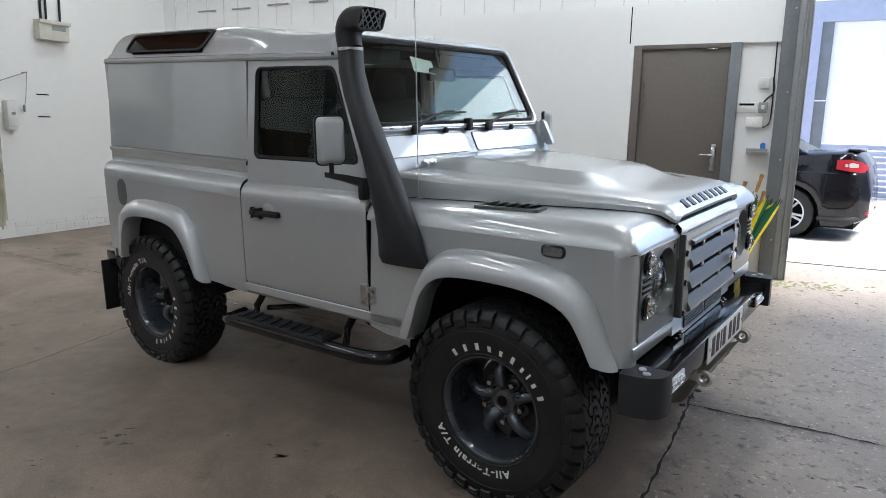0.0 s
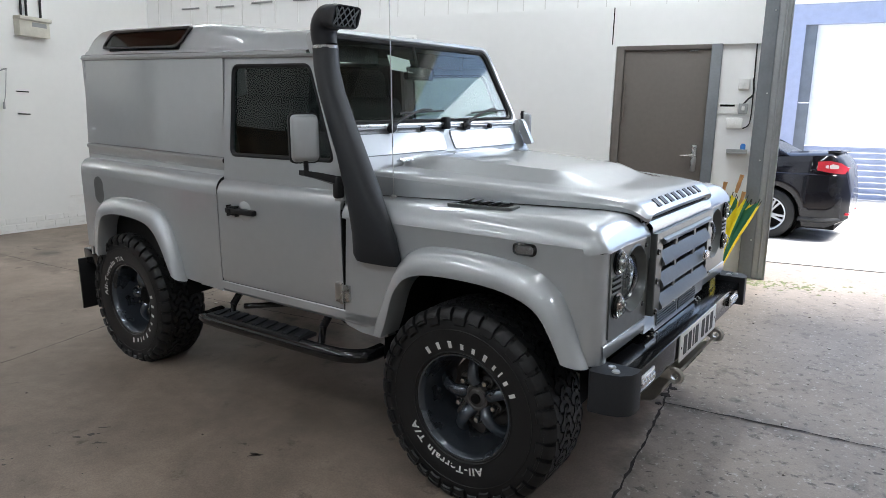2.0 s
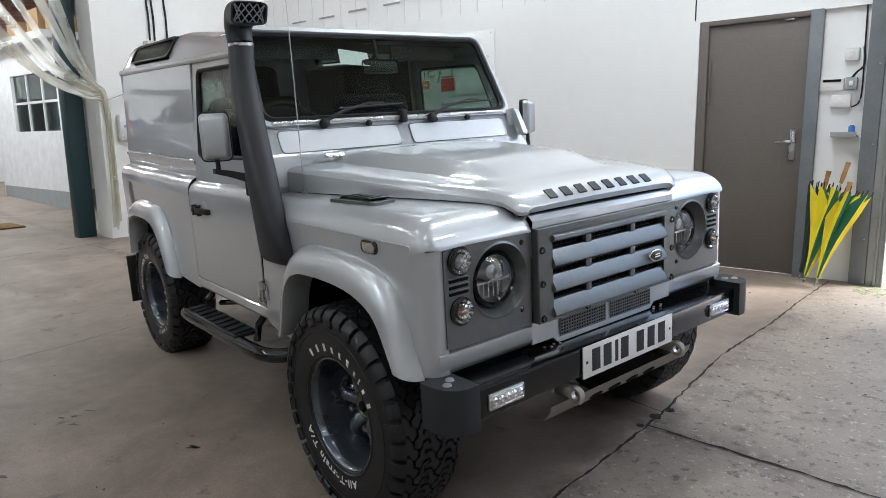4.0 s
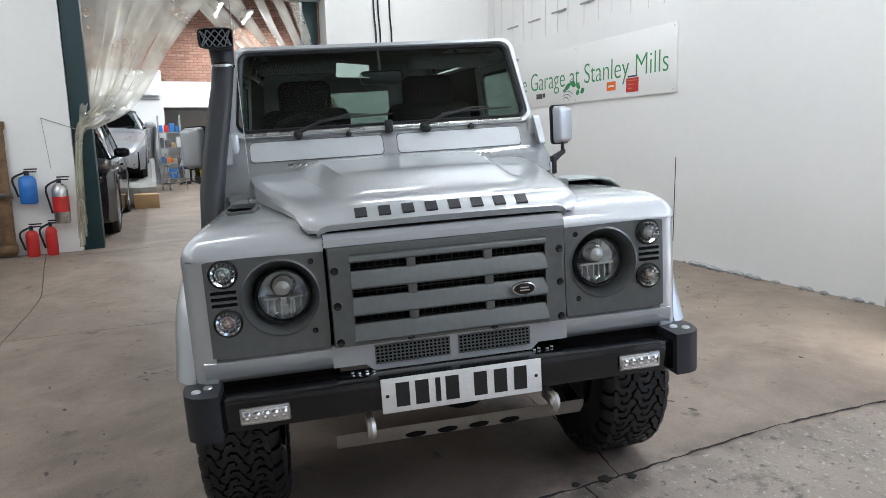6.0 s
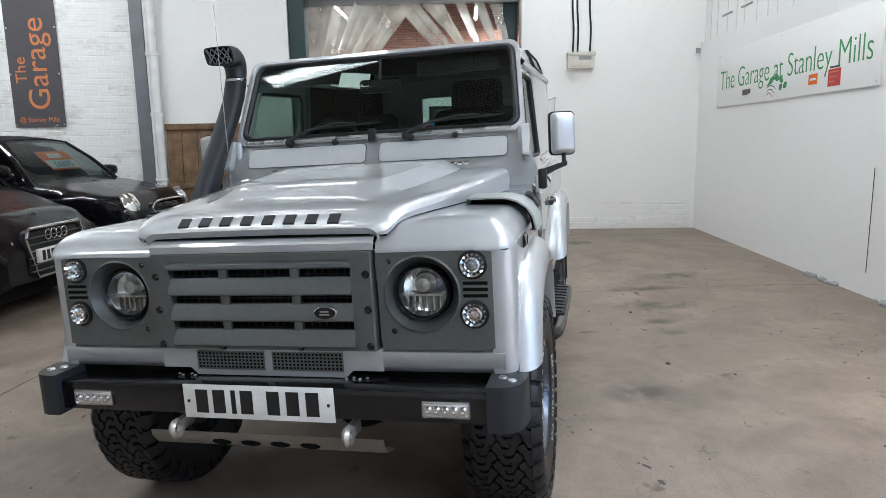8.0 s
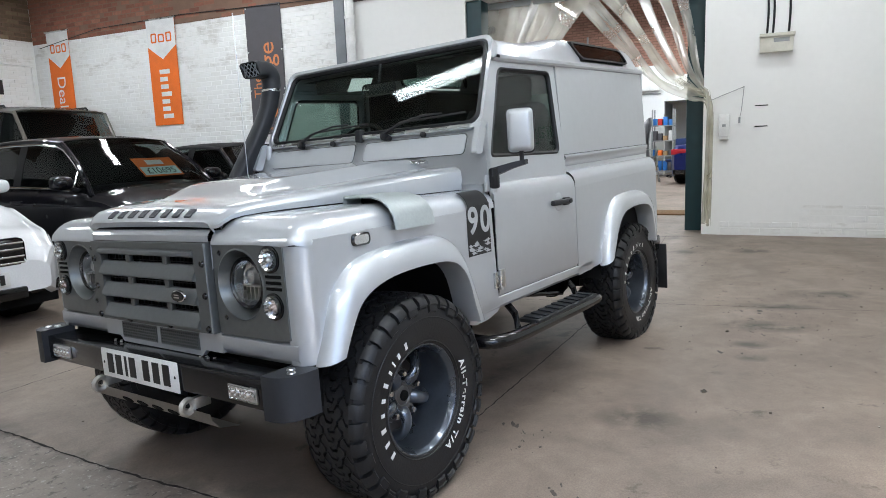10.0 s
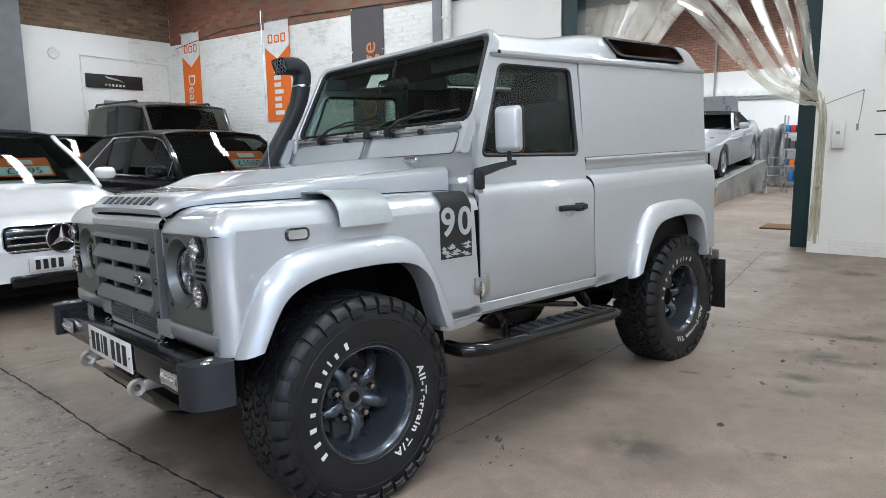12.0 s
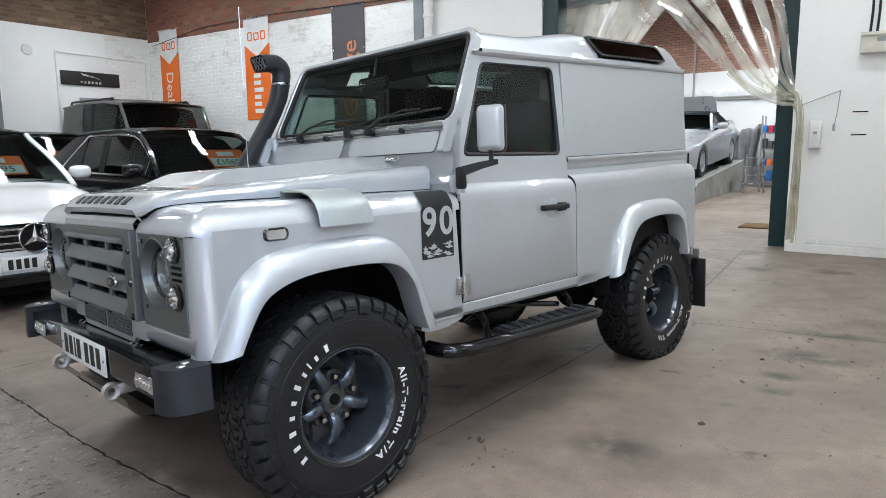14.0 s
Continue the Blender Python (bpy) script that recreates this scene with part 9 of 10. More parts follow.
# folded umbrellas leaning by the column
def umbrella(x, y, lean, tilt, turn, cloths, label, length=0.93, full=0.13):
    """A loosely furled golf umbrella, point down: its hem flares below a wooden handle."""
    u = thing("umbrella", pose(x, y, floor_z(x, y) + 0.008, lean, tilt, 0) @ Matrix.Rotation(radians(turn), 4, 'Z'), label, "umbrella", "umbrellas by the column")
    bm = B()
    tube(bm, [(0, 0, 0), (0, 0, length - 0.12)], 0.007, 8)
    part("shaft", bm, M_STEEL, u)
    bm = B()
    rings = []
    for k in range(13):
        t = k / 12
        r0 = 0.014 + (full - 0.014) * t ** 1.25
        ring = []
        for j in range(48):
            a = 2 * math.pi * j / 48
            fold = 1 + 0.30 * t * math.cos(8 * a) + 0.12 * t * math.sin(3 * a + 1.3)
            hem = 0.05 * math.cos(8 * a) * max(t - 0.8, 0) / 0.2
            ring.append((r0 * fold * math.cos(a + 0.5 * t), r0 * fold * math.sin(a + 0.5 * t), 0.07 + t * 0.62 + hem))
        rings.append(ring)
    loft(bm, rings, closed=True)
    bm.faces.ensure_lookup_table()
    for i, f in enumerate(bm.faces):
        f.material_index = ((i % 48) // 6) % len(cloths)
    part("canopy", bm, cloths, u, deg=60)
    for j in range(8):
        a = 2 * math.pi * j / 8 + 0.5
        bm = B()
        tube(bm, [(full * 1.25 * math.cos(a), full * 1.25 * math.sin(a), 0.71), (full * 1.32 * math.cos(a), full * 1.32 * math.sin(a), 0.765)], 0.004, 5)
        part("rib_tip", bm, M_PLAST, u)
    bm = B()
    tube(bm, [(0, 0, length - 0.16), (0, 0, length - 0.10), (0, 0, length - 0.05), (0, 0, length)], [0.012, 0.017, 0.015, 0.019], 10)
    part("handle", bm, M_HANDLE, u, "pale wooden umbrella handle")


M_GREENC = mat("green_umbrella_cloth", (0.012, 0.13, 0.06), 0.6, bump=0.1)
M_YELLOWC = mat("yellow_umbrella_cloth", (0.80, 0.66, 0.02), 0.6, bump=0.1)
M_DARKC = mat("dark_green_umbrella_cloth", (0.012, 0.03, 0.025), 0.6, bump=0.1)
M_HANDLE = mat("varnished_umbrella_wood", (0.34, 0.17, 0.06), 0.45, vary=0.25, scale=20)
umbrella(0.47, WY - 0.30, -9, 13, 20, [M_YELLOWC, M_YELLOWC, M_GREENC], "furled yellow and green umbrella leaning by the column", 0.95, 0.135)
umbrella(0.56, WY - 0.34, -10, 11, 75, [M_GREENC, M_YELLOWC], "furled green and yellow umbrella leaning by the column", 0.80, 0.12)
umbrella(0.42, WY - 0.20, -5, 9, 40, [M_DARKC], "furled dark green umbrella leaning against the wall", 0.86, 0.08)

# rear wall: meter box, slots, dispenser, cord
eb = thing("meter_box", face_x(2.0, 2.21, WB), "cream plastic electric meter box on the white wall", "meter box")
plate(eb, "case", -0.17, 0.17, -0.105, 0.075, 0.0, 0.10, M_CREAM, "", 0.006)
plate(eb, "lid", -0.175, 0.185, 0.06, 0.10, 0.0, 0.125, M_CREAM, "", 0.008)
plate(eb, "window_strip", -0.03, 0.13, 0.0, 0.045, 0.10, 0.103, M_GREY_AND_SHADE)
for y in (1.90, 1.96, 2.12):
    bm = B()
    tube(bm, smooth([(WB + 0.03, y, 2.30), (WB + 0.02, y + 0.01, 2.6), (WB + 0.02, y - 0.01, 3.0), (WB + 0.02, y, 4.2)], 4), 0.012, 8)
    solid("wall_cable", bm, M_PLAST, "black cable rising from the meter box", "cable", "meter cables")
for z in (1.523, 1.285):
    bm = B()
    box(bm, WB - 0.0, WB + 0.004, 1.80, 1.94, z - 0.006, z + 0.006, 0.001)
    solid("vent_slot", bm, M_DARK, "narrow dark slot in the white wall", "wall slot", "wall slots", kind="structure")
ds = thing("soap_dispenser", face_x(1.475, 1.295, WB), "white wall-mounted soap dispenser", "dispenser")
plate(ds, "body", -0.06, 0.06, -0.12, 0.15, 0.0, 0.10, M_WHITEPL, "", 0.02)
plate(ds, "level_window", -0.02, 0.02, 0.0, 0.03, 0.10, 0.103, M_GREY_AND_SHADE)
plate(ds, "push_bar", -0.055, 0.055, -0.15, -0.10, 0.0, 0.085, M_WHITEPL, "", 0.012)
bm = B()
tube(bm, [(WB, 1.66, 1.74), (WB + 0.06, 1.68, 1.745)], 0.006, 6)
tube(bm, [(WB + 0.05, 1.68, 1.745), (WB + 0.05, 1.45, 1.66), (WB + 0.045, 1.30, 1.60)], 0.005, 6)
tube(bm, smooth([(WB + 0.05, 1.68, 1.745), (WB + 0.04, 1.66, 1.5), (WB + 0.03, 1.64, 1.38)], 3), 0.004, 6)
tube(bm, [(WB + 0.03, 1.64, 1.40), (WB + 0.03, 1.64, 1.33)], 0.012, 6)
solid("cord", bm, M_GREY_AND_SHADE, "thin cord tying the curtain back to a wall hook", "cord")
bm = B()
tube(bm, [(WB, -2.10, 1.52), (WB + 0.05, -2.10, 1.525)], 0.006, 6)
tube(bm, [(WB + 0.05, -2.10, 1.525), (WB + 0.05, -1.88, 1.44), (WB + 0.04, -1.72, 1.38)], 0.005, 6)
tube(bm, [(WB + 0.05, -2.10, 1.525), (WB + 0.03, -2.06, 0.95)], 0.003, 6)
solid("cord", bm, M_GREY_AND_SHADE, "thin cord tying the curtain back to a wall hook", "cord")
bm = B()
tube(bm, [(WB + 0.05, WY - 0.05, 2.27), (WB + 0.05, WY - 0.05, 2.33)], 0.03, 10)
solid("pipe_stub", bm, M_GREY_AND_SHADE, "short capped pipe stub in the wall corner", "pipe")


# strip curtain
def strips(side, tie, tops, tail, wide):
    cur = thing("strip_curtain", pose(0, 0, 0), "yellowed clear plastic strip curtain, tied back to the post", "curtain", "workshop strip curtains")
    rnd = random.Random(20 + side)
    for i, y0 in enumerate(tops):
        bm = B()
        t0 = Vector(tie) + Vector((rnd.uniform(-0.05, 0.05), rnd.uniform(-0.02, 0.02), rnd.uniform(-0.05, 0.06)))
        start = Vector((WB - 0.32 + 0.012 * (i % 3), y0 + rnd.uniform(-0.03, 0.03), 3.04))
        far = abs(y0 - tie[1])
        run = t0 - start
        p1 = start + Vector((run.x * 0.2, run.y * (0.24 + 0.1 * rnd.random()), run.z * 0.36))
        p2 = start + Vector((run.x * 0.6, run.y * 0.60, run.z * (0.70 + 0.05 * far)))
        p3 = start + Vector((run.x * 0.9, run.y * 0.86, run.z * (0.90 + 0.02 * far)))
        end = Vector((tail[0] + rnd.uniform(-0.04, 0.04), tail[1] + rnd.uniform(-0.04, 0.04), tail[2] + rnd.uniform(-0.1, 0.25)))
        path = smooth([start, p1, p2, p3, t0, t0.lerp(end, 0.45) + Vector((0, 0.02 * side, 0)), end], 6)
        rings = []
        n = len(path)
        for k, p in enumerate(path):
            f = k / (n - 1)
            d = path[min(k + 1, n - 1)] - path[max(k - 1, 0)]
            across = Vector((0.0, -d.z, d.y)).normalized()
            tw = (0.25 + 0.2 * math.sin(i * 2.1)) * math.sin(f * 5 + i)
            across = (across * math.cos(tw) + Vector((1, 0, 0)) * math.sin(tw)).normalized()
            w = wide - (wide - 0.022) * min(f / 0.6, 1.0) ** 0.8
            curl = 0.010 * math.sin(f * 9 + i)
            rings.append([p - across * w, p - across * w * 0.4 + Vector((0.014 + curl, 0, 0)), p + across * w * 0.4 - Vector((0.010, 0, 0)), p + across * w])
        loft(bm, rings)
        part("strip", bm, M_STRIP, cur, deg=60)
    return cur


strips(1, (WB + 0.045, 1.30, 1.60), [-0.36, -0.20, -0.02, 0.14, 0.44, 0.66, 0.92], (WB + 0.035, 1.30, 0.12), 0.072)
strips(-1, (WB + 0.04, -1.72, 1.38), [-1.52 + 0.16 * k for k in range(9)], (WB + 0.035, -1.80, 0.10), 0.10)

# old board door leaning on the wall
bd = thing("plank_door", pose(WB + 0.10, -3.0, -0.03, 0, -3.0, 0), "old brown plank door leaning against the white wall", "plank door")
for k in range(5):
    bm = B()
    y = -0.525 + k * 0.21
    box(bm, 0.0, 0.025, y + 0.004, y + 0.206, 0.02, 1.50, 0.004)
    part("plank", bm, M_WOOD, bd)
for z0, z1 in ((1.44, 1.52), (0.66, 0.73), (0.05, 0.14)):
    bm = B()
    box(bm, 0.026, 0.055, -0.53, 0.54, z0, z1, 0.005)
    part("batten", bm, M_WOOD, bd)
bm = B()
box(bm, 0.055, 0.075, 0.42, 0.52, 0.68, 0.72, 0.006)
part("latch", bm, M_BRAKE, bd)


def extinguisher(m, body, band, r, h, label, hose=True):
    e = thing("fire_extinguisher", m, label, "fire extinguisher", "fire extinguishers")
    bm = B()
    lathe(bm, [(0.0, 0.0), (r * 0.9, 0.0), (r, 0.02), (r, h * 0.84), (r * 0.8, h * 0.93), (r * 0.35, h), (0.0, h)], 'z', 24)
    part("cylinder", bm, body, e)
    bm = B()
    lathe(bm, [(r * 1.006, h * 0.28), (r * 1.012, h * 0.29), (r * 1.012, h * 0.66), (r * 1.006, h * 0.67)], 'z', 24)
    part("label_band", bm, band, e)
    bm = B()
    tube(bm, [(0, 0, h), (0, 0, h + 0.05)], r * 0.3, 10)
    box(bm, -0.012, 0.012, -0.02, 0.10, h + 0.03, h + 0.045, 0.004)
    box(bm, -0.012, 0.012, -0.02, 0.11, h + 0.06, h + 0.075, 0.004)
    part("valve_lever", bm, M_INK, e)
    if hose:
        bm = B()
        tube(bm, smooth([(0, -0.02, h + 0.03), (0.0, -r - 0.05, h * 0.9), (0.0, -r - 0.03, h * 0.5), (0.0, -r - 0.01, h * 0.25)], 4), 0.011, 8)
        part("hose", bm, M_PLAST, e)


extinguisher(pose(WB + 0.10, -2.30, 0.57), M_BLUE, M_BLUE, 0.09, 0.32, "blue powder fire extinguisher hung on the white wall")
extinguisher(pose(WB + 0.10, -1.99, 0.33), M_STEEL, M_RED, 0.085, 0.46, "steel fire extinguisher with red label, on the wall")
extinguisher(pose(WB + 0.16, -2.31, floor_z(WB + 0.17, -2.31) + 0.002), M_RED, M_RED, 0.065, 0.30, "small red fire extinguisher standing on the floor")
extinguisher(pose(WB + 0.14, -2.12, floor_z(WB + 0.15, -2.12) + 0.002), M_RED, M_RED, 0.06, 0.33, "small red fire extinguisher standing on the floor")
for y, z in ((-2.30, 0.75), (-1.99, 0.55)):
    bm = B()
    box(bm, WB - 0.001, WB + 0.02, y - 0.03, y + 0.03, z, z + 0.05, 0.003)
    box(bm, WB + 0.0, WB + 0.04, y - 0.05, y + 0.05, z - 0.16, z - 0.15, 0.002)
    solid("wall_bracket", bm, M_STEEL, "steel extinguisher bracket on the wall", "bracket")

# steel stanchion and white downpipes
bm = B()
box(bm, WB, WB + 0.10, -3.87, -3.70, -0.03, CEIL, 0.004)
solid("wall_stanchion", bm, M_STEELGREY, "blue-grey steel stanchion on the rear wall", "column", kind="structure")
for y, r in ((-3.60, 0.055), (-3.675, 0.022)):
    p = thing("downpipe", pose(WB + 0.075, y, 0), "white painted downpipe on the rear wall", "pipe", "white pipes")
    bm = B()
    tube(bm, [(0, 0, 0.0), (0, 0, 2.6), (0, 0, CEIL - 0.02)], r, 14)
    part("pipe", bm, M_WHITEP, p)
    for z in (0.75, 1.62, 2.4, 3.1):
        bm = B()
        lathe(bm, [(r, -0.025), (r + 0.012, -0.02), (r + 0.012, 0.02), (r, 0.025)], 'z', 16, (0, 0, z))
        box(bm, -0.075, 0.0, -0.012, 0.012, z - 0.012, z + 0.012)
        part("bracket", bm, M_WHITEP, p)

# banners
b3 = thing("hanging_banner", face_x(-5.26, 2.48, WB + 0.004), "charcoal banner with orange lettering on the brick wall", "banner", "wall banners")
plate(b3, "cloth", -0.35, 0.35, -1.0, 1.0, 0.0, 0.006, M_BANGREY)
words(b3, "Garage", 0.42, M_ORPRINT, 0.17, -0.78, 0.0075, 90, 'LEFT', 1.0)
words(b3, "The", 0.22, M_ORPRINT, -0.12, -0.42, 0.0075, 90, 'LEFT', 1.0)
words(b3, "@ Stanley Mills", 0.09, M_ORPRINT, 0.0, -0.93, 0.0075, 0, 'CENTER', 1.0)
for x in (-0.33, 0.33):
    for y in (-0.97, -0.3, 0.3, 0.97):
        bm = B()
        lathe(bm, [(0.0, 0.004), (0.012, 0.003), (0.014, 0)], 'z', 10, (x, y, 0.006))
        part("eyelet", bm, M_STEEL, b3)


def orange_banner(y, z0, z1, w, word):
    b = thing("hanging_banner", face_x(y, (z0 + z1) / 2, WB + 0.004), "orange and white vertical banner on the brick wall", "banner", "wall banners")
    h = (z1 - z0) / 2
    plate(b, "cloth", -w / 2, w / 2, -h, h, 0.0, 0.006, M_ORANGE)
    bm = B()
    slab(bm, [(-w / 2, h), (-w / 2, h - 0.44), (0, h - 0.66), (w / 2, h - 0.44), (w / 2, h)], lambda u, v, d: (u, v, 0.007 + d), 0.0015)
    part("white_field", bm, M_BANWHITE, b)
    for x0, x1, z1_ in ((-0.20, -0.09, 0.22), (-0.06, 0.06, 0.24), (0.09, 0.20, 0.22)):
        k = w / 0.55
        bm = B()
        ring_plate(bm, rounded([(x0 * k, h - 0.38), (x1 * k, h - 0.38), (x1 * k, h - z1_), (x0 * k, h - z1_)], 0.03, 3), rounded([((x0 + 0.025) * k, h - 0.355), ((x1 - 0.025) * k, h - 0.355), ((x1 - 0.025) * k, h - z1_ - 0.025), ((x0 + 0.025) * k, h - z1_ - 0.025)], 0.012, 3), lambda u, v, d: (u, v, 0.009 + d), 0.001)
        part("emblem_block", bm, M_ORANGE, b)
    if word:
        words(b, word, 0.32, M_BANWHITE, -0.12, h - 0.80, 0.0085, -90, 'LEFT')
    else:
        for k in range(7):
            bm = B()
            zc = h - 0.82 - k * 0.125
            box(bm, -0.11, 0.07 if k % 3 else 0.13, zc - 0.085, zc - 0.01, 0.007, 0.0085)
            part("word_bar", bm, M_BANWHITE, b)
    bm = B()
    tube(bm, [(-w / 2 - 0.03, h + 0.01, 0.01), (w / 2 + 0.03, h + 0.01, 0.01)], 0.014, 8)
    part("banner_rod", bm, M_STEEL, b)


orange_banner(-7.46, 1.73, 3.50, 0.66, "")
orange_banner(-10.10, 1.45, 3.56, 0.60, "Dealer")

# black sign, disc and conduit on the far wall
js = thing("wall_plaque", face_back_y(-5.25, 2.56, JY + 0.012), "black rectangular sign with a silver leaping shape", "sign")
plate(js, "panel", -0.57, 0.57, -0.13, 0.13, 0.0, 0.02, M_INK, "", 0.003)
bm = B()
slab(bm, [(-0.20, 0.10), (-0.05, 0.075), (0.08, 0.045), (0.20, -0.01), (0.10, 0.02), (0.0, 0.03), (-0.10, 0.05), (-0.15, 0.06)], lambda u, v, d: (u, v, 0.021 + d), 0.002)
part("silver_shape", bm, M_STEEL, js)
for k in range(6):
    plate(js, "word_bar", -0.21 + k * 0.072, -0.165 + k * 0.072, -0.09, -0.045, 0.02, 0.022, M_STEEL)
bm = B()
lathe(bm, [(0.0, 0.02), (0.09, 0.018), (0.10, 0.0)], 'y', 24, (-4.15, JY, 3.0))
solid("round_cover", bm, M_WHITEPL, "round white cover plate on the far wall", "cover plate")
cd = thing("wall_conduit", pose(0, JY + 0.02, 0), "thin white conduit along the far wall", "conduit")
for pts in ([(-4.62, 0, 0.9), (-4.62, 0, 3.02)], [(-4.62, 0, 3.02), (-6.45, 0, 2.98)], [(-6.42, 0, 0.8), (-6.42, 0, 2.95)]):
    bm = B()
    tube(bm, pts, 0.015, 8)
    part("conduit_run", bm, M_WHITEP, cd)
bm = B()
tube(bm, [(WB + 0.02, -10.6, 3.3), (WB + 0.02, -9.0, 3.5), (WB + 0.02, -7.0, 3.52), (WB + 0.02, -4.0, 3.42)], 0.006, 6)
solid("wall_cable", bm, M_PLAST, "black cable along the top of the white paint", "cable")

# ---- workshop clutter ----
bm = B()
box(bm, -9.15, -8.55, 0.35, 1.0, 0.002, 0.022, 0.005)
solid("door_mat", bm, M_BROWNMAT, "brown coir mat on the workshop floor", "mat")


def step_ladder(x, y, turn):
    l = thing("step_ladder", pose(x, y, 0, 0, 0, turn), "small aluminium step ladder", "ladder")
    for s in (-0.22, 0.22):
        for a, b in ((0.0, 0.28), (0.55, 0.30)):
            bm = B()
            tube(bm, [(a, s, 0), (b, s * 0.8, 0.95)], 0.018, 6)
            part("ladder_leg", bm, M_STEEL, l)
    for k in range(4):
        bm = B()
        z = 0.2 + k * 0.22
        box(bm, 0.28 * z / 0.95 - 0.05, 0.28 * z / 0.95 + 0.05, -0.21, 0.21, z, z + 0.02, 0.003)
        part("tread", bm, M_STEEL, l)


step_ladder(-16.8, -0.55, 20)
sh = thing("storage_shelves", pose(-19.3, -0.42, 0), "steel shelves full of boxes and cans", "shelves")
for y in (-0.3, 0.3):
    for x in (-0.25, 0.25):
        plate(sh, "upright", x - 0.02, x + 0.02, y - 0.02, y + 0.02, 0, 2.0, M_GREY_AND_SHADE)
rnd = random.Random(31)
for z in (0.15, 0.6, 1.05, 1.5):
    plate(sh, "shelf", -0.27, 0.27, -0.32, 0.32, z, z + 0.03, M_GREY_AND_SHADE)
for z in (0.18, 0.63, 1.08, 1.53):
    for k in range(4):
        y = -0.24 + k * 0.155
        h = rnd.uniform(0.12, 0.34)
        ob = solid("storage_box", box(B(), -19.4, -19.08, -0.42 + y - 0.06, -0.42 + y + 0.06, z, z + h, 0.004), rnd.choice([M_CARD, M_BLUE, M_RED, M_WHITEPL, M_BANGREY, M_ORANGE]), "small box on the workshop shelves", "box", "boxes on the shelves")
ch = thing("office_chair", pose(-18.6, 0.05, 0, 0, 0, -30), "dark blue swivel chair in the workshop", "chair")
plate(ch, "seat", -0.24, 0.24, -0.24, 0.24, 0.45, 0.53, mat("navy_cloth", (0.012, 0.03, 0.11), 0.8), "", 0.03)
plate(ch, "backrest", -0.28, -0.20, -0.22, 0.22, 0.6, 1.12, bpy.data.materials["navy_cloth"], "", 0.03)
bm = B()
tube(bm, [(0, 0, 0.08), (0, 0, 0.45)], 0.03, 10)
tube(bm, [(-0.22, 0, 0.5), (-0.25, 0, 0.75)], 0.02, 8)
part("column", bm, M_PLAST, ch)
for k in range(5):
    a = 2 * math.pi * k / 5
    bm = B()
    tube(bm, [(0, 0, 0.10), (0.28 * math.cos(a), 0.28 * math.sin(a), 0.04)], 0.02, 6)
    bmesh.ops.create_uvsphere(bm, u_segments=8, v_segments=6, radius=0.035, matrix=Matrix.Translation((0.28 * math.cos(a), 0.28 * math.sin(a), 0.035)))
    part("leg", bm, M_PLAST, ch)
cab = thing("tool_cabinet", pose(-19.4, 0.62, -0.048), "yellow steel tool cabinet", "cabinet")
plate(cab, "case", -0.22, 0.22, -0.3, 0.3, 0.05, 1.15, M_YELLOW, "", 0.01)
for k in range(5):
    plate(cab, "drawer", 0.22, 0.232, -0.28, 0.28, 0.10 + k * 0.2, 0.28 + k * 0.2, M_YELLOW, "", 0.003)
    plate(cab, "drawer_handle", 0.232, 0.245, -0.2, 0.2, 0.25 + k * 0.2, 0.265 + k * 0.2, M_INK)
FAR_CARTONS = []
for x, y, w, z in ((-19.5, 1.9, 0.30, 0.0), (-19.5, 1.9, 0.28, 0.45), (-19.5, 2.0, 0.26, 0.8), (-19.5, 1.95, 0.28, 1.1)):
    FAR_CARTONS.append(solid("carton", box(B(), x - 0.2, x + 0.2, y - w / 2, y + w / 2, z, z + (0.44 if z < 0.4 else 0.30 if z > 0.9 else 0.34), 0.006), M_CARD if z != 0.8 else M_WHITEPL, "stacked cardboard carton at the workshop end", "carton", "stacked cartons"))
for x, y, w, h in ((-11.08, -1.14, 0.42, 0.30),):
    solid("carton", box(B(), x - 0.2, x + 0.2, y - w / 2, y + w / 2, 0, h, 0.006), M_CARD, "cardboard carton on the workshop floor", "carton")
for x, y, w, h in ((-12.2, 2.6, 0.5, 0.35), (-11.4, 2.7, 0.6, 0.5), (-10.6, 2.6, 0.4, 0.3)):
    solid("carton", box(B(), x - 0.25, x + 0.25, y - w / 2, y + w / 2, 2.84, 2.84 + h, 0.006), M_CARD, "cardboard carton on the office roof", "carton")
d3 = thing("door_3", pose(HX + 0.005, 3.1, 0), "grey glazed workshop door with a yellow notice", "door", kind="structure")
plate(d3, "door_leaf", 0.0, 0.045, -0.42, 0.42, 0.0, 2.05, M_GREY_AND_SHADE, "", 0.004)
plate(d3, "pane", 0.045, 0.05, -0.34, 0.34, 1.1, 1.9, M_DGLASS)
plate(d3, "notice", 0.05, 0.056, -0.3, 0.2, 1.15, 1.4, M_YELLOW)
bm = B()
for k in range(5):
    lathe(bm, [(0.20 + 0.006 * k, -0.014), (0.214 + 0.006 * k, 0.0), (0.20 + 0.006 * k, 0.014), (0.19 + 0.006 * k, 0.0)], 'x', 28, (HX + 0.05 + 0.012 * k, 2.52, 1.05), loop=True)
solid("hose_reel", bm, mat("blue_hose", (0.01, 0.05, 0.22), 0.4), "coiled blue air hose on the end wall", "hose")
bm = B()
tube(bm, smooth([(HX + 0.04, 2.40, 1.2), (HX + 0.04, 2.38, 2.2), (HX + 0.04, 2.47, 2.6), (HX + 0.04, 2.58, 2.2), (HX + 0.04, 2.60, 1.2)], 6), 0.02, 8)
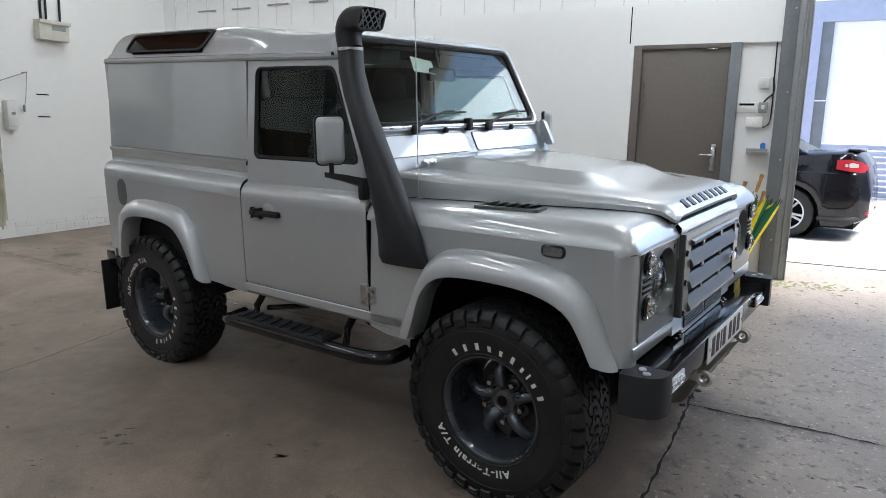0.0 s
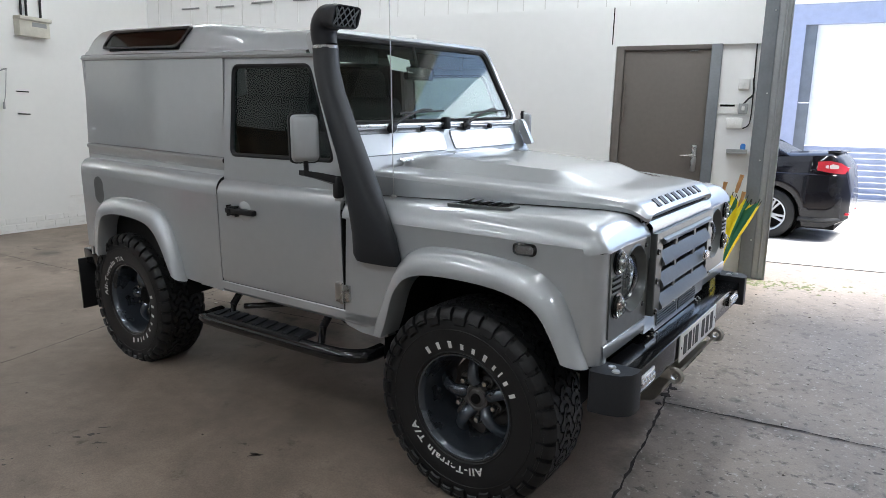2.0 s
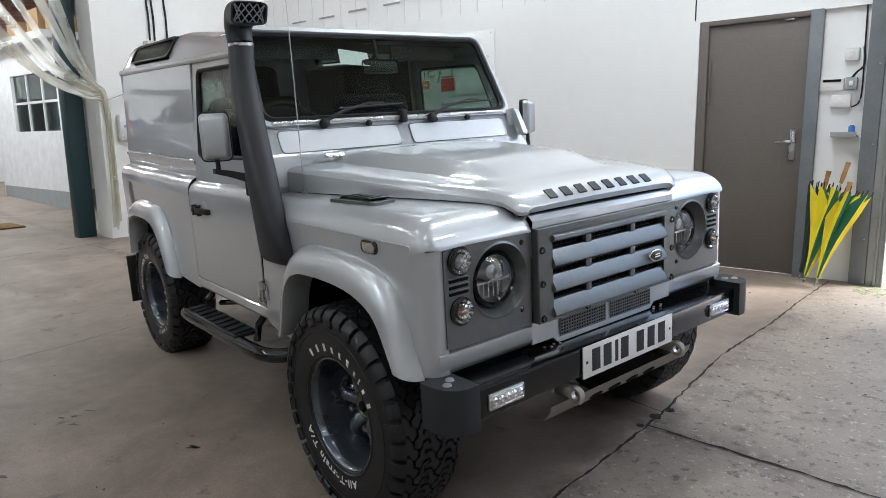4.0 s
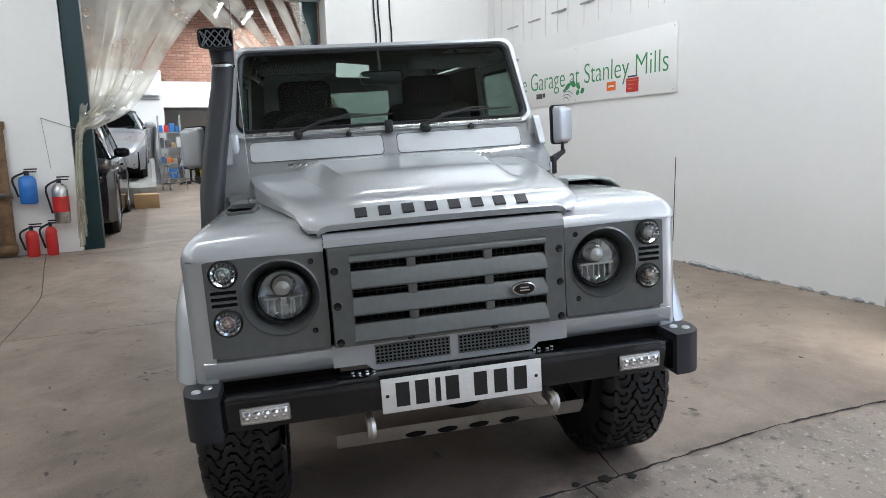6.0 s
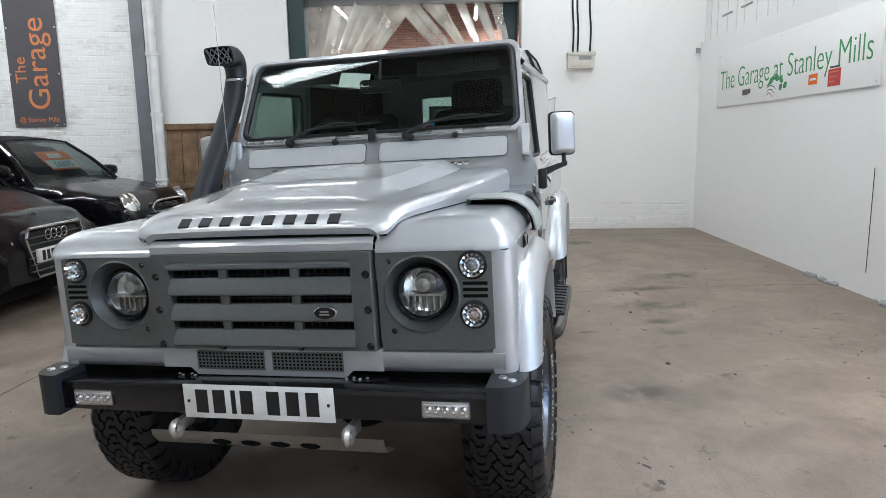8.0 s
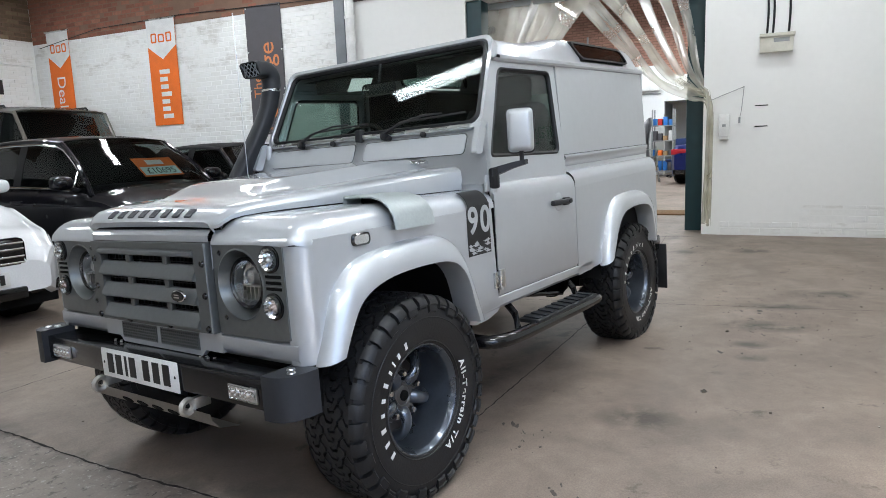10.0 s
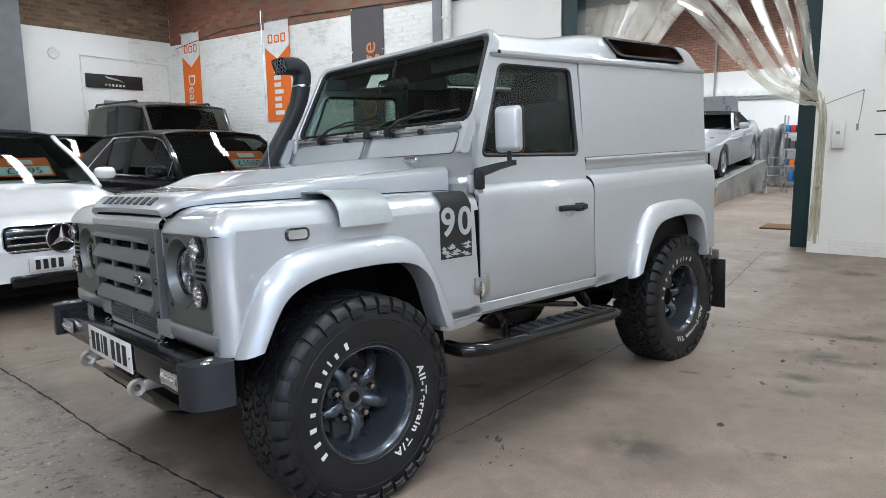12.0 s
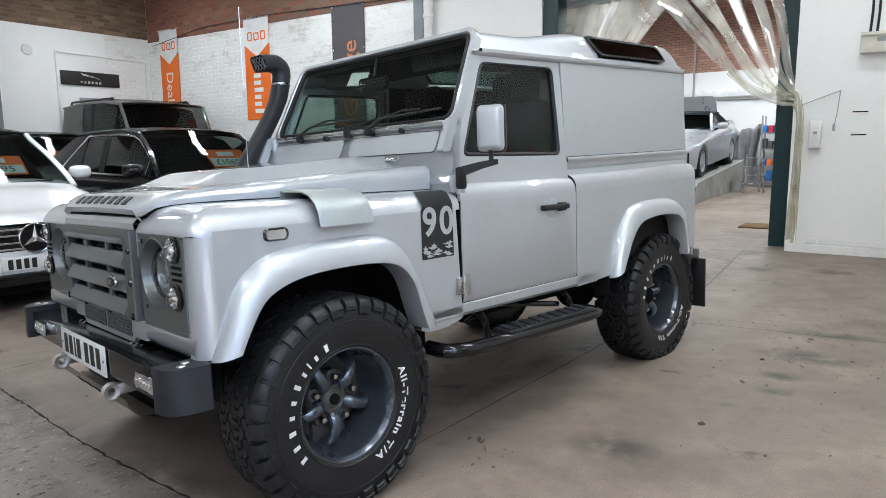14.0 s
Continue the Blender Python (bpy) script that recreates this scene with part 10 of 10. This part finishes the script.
solid("air_hose", bm, M_PLAST, "black hose loop on the end wall", "hose")
# dust sheet heap and tyres by the far end
# sheet hung over a stack: a lumpy crest with deep folds running down the front
bm = B()
rings = []
for k in range(25):
    t = k / 24
    row = []
    for j in range(61):
        q = j / 60
        crest = 1.72 + 0.16 * math.sin(q * 7.5) + 0.09 * math.sin(q * 19 + 1) - 0.5 * max(q - 0.9, 0) * 4 - 0.5 * max(0.08 - q, 0) * 5
        fold = (0.10 * math.sin(q * 31 + 2.2 * t) + 0.06 * math.sin(q * 53 - 3 * t + 1) + 0.03 * math.sin(q * 90 + 5 * t)) * min(t * 3, 1)
        drop = max(t - 0.22, 0) / 0.78
        x = -19.92 + 0.62 * min(t / 0.22, 1) ** 0.8 + 0.16 * drop + fold
        row.append((x, -2.15 + 1.36 * q + 0.03 * math.sin(t * 9 + q * 12), max(crest * (1 - drop ** 1.1) + 0.03 * math.sin(q * 40 + t * 9) * (1 - drop), 0.004 + 0.01 * q)))
    rings.append(row)
loft(bm, rings)
solid("dust_sheet", bm, M_TARP, "grey dust sheet draped over stored parts", "dust sheet", deg=60)
for k in range(3):
    bm = B()
    lathe(bm, [(0.20, 0.0), (0.30, 0.0), (0.33, 0.03), (0.33, 0.17), (0.30, 0.20), (0.20, 0.20)], 'z', 28, loop=True)
    solid("spare_tyre", bm, M_RUBBER, "black spare tyre in a stack", "tyre", "stacked tyres", m=pose(-18.3, -1.5, 0.2 * k))

# everything along the far end of the workshop stands on its raised floor, nearer than the back wall
END = Matrix.Translation((2.2, -1.35, 1.2)) @ Matrix.Scale(0.896, 4) @ Matrix.Translation((-2.2, 1.35, -1.2))
AT_END = ("hall_end_wall", "hall_gable", "hall_recess", "trim_3", "service_pipe", "step_ladder", "storage_shelves", "storage_box", "office_chair", "tool_cabinet", "door_3", "hose_reel", "air_hose", "dust_sheet", "spare_tyre")
for ob in list(bpy.data.objects):
    if ob.parent is None and (ob.name.split(".")[0] in AT_END or ob in FAR_CARTONS):
        ob.matrix_basis = END @ ob.matrix_basis
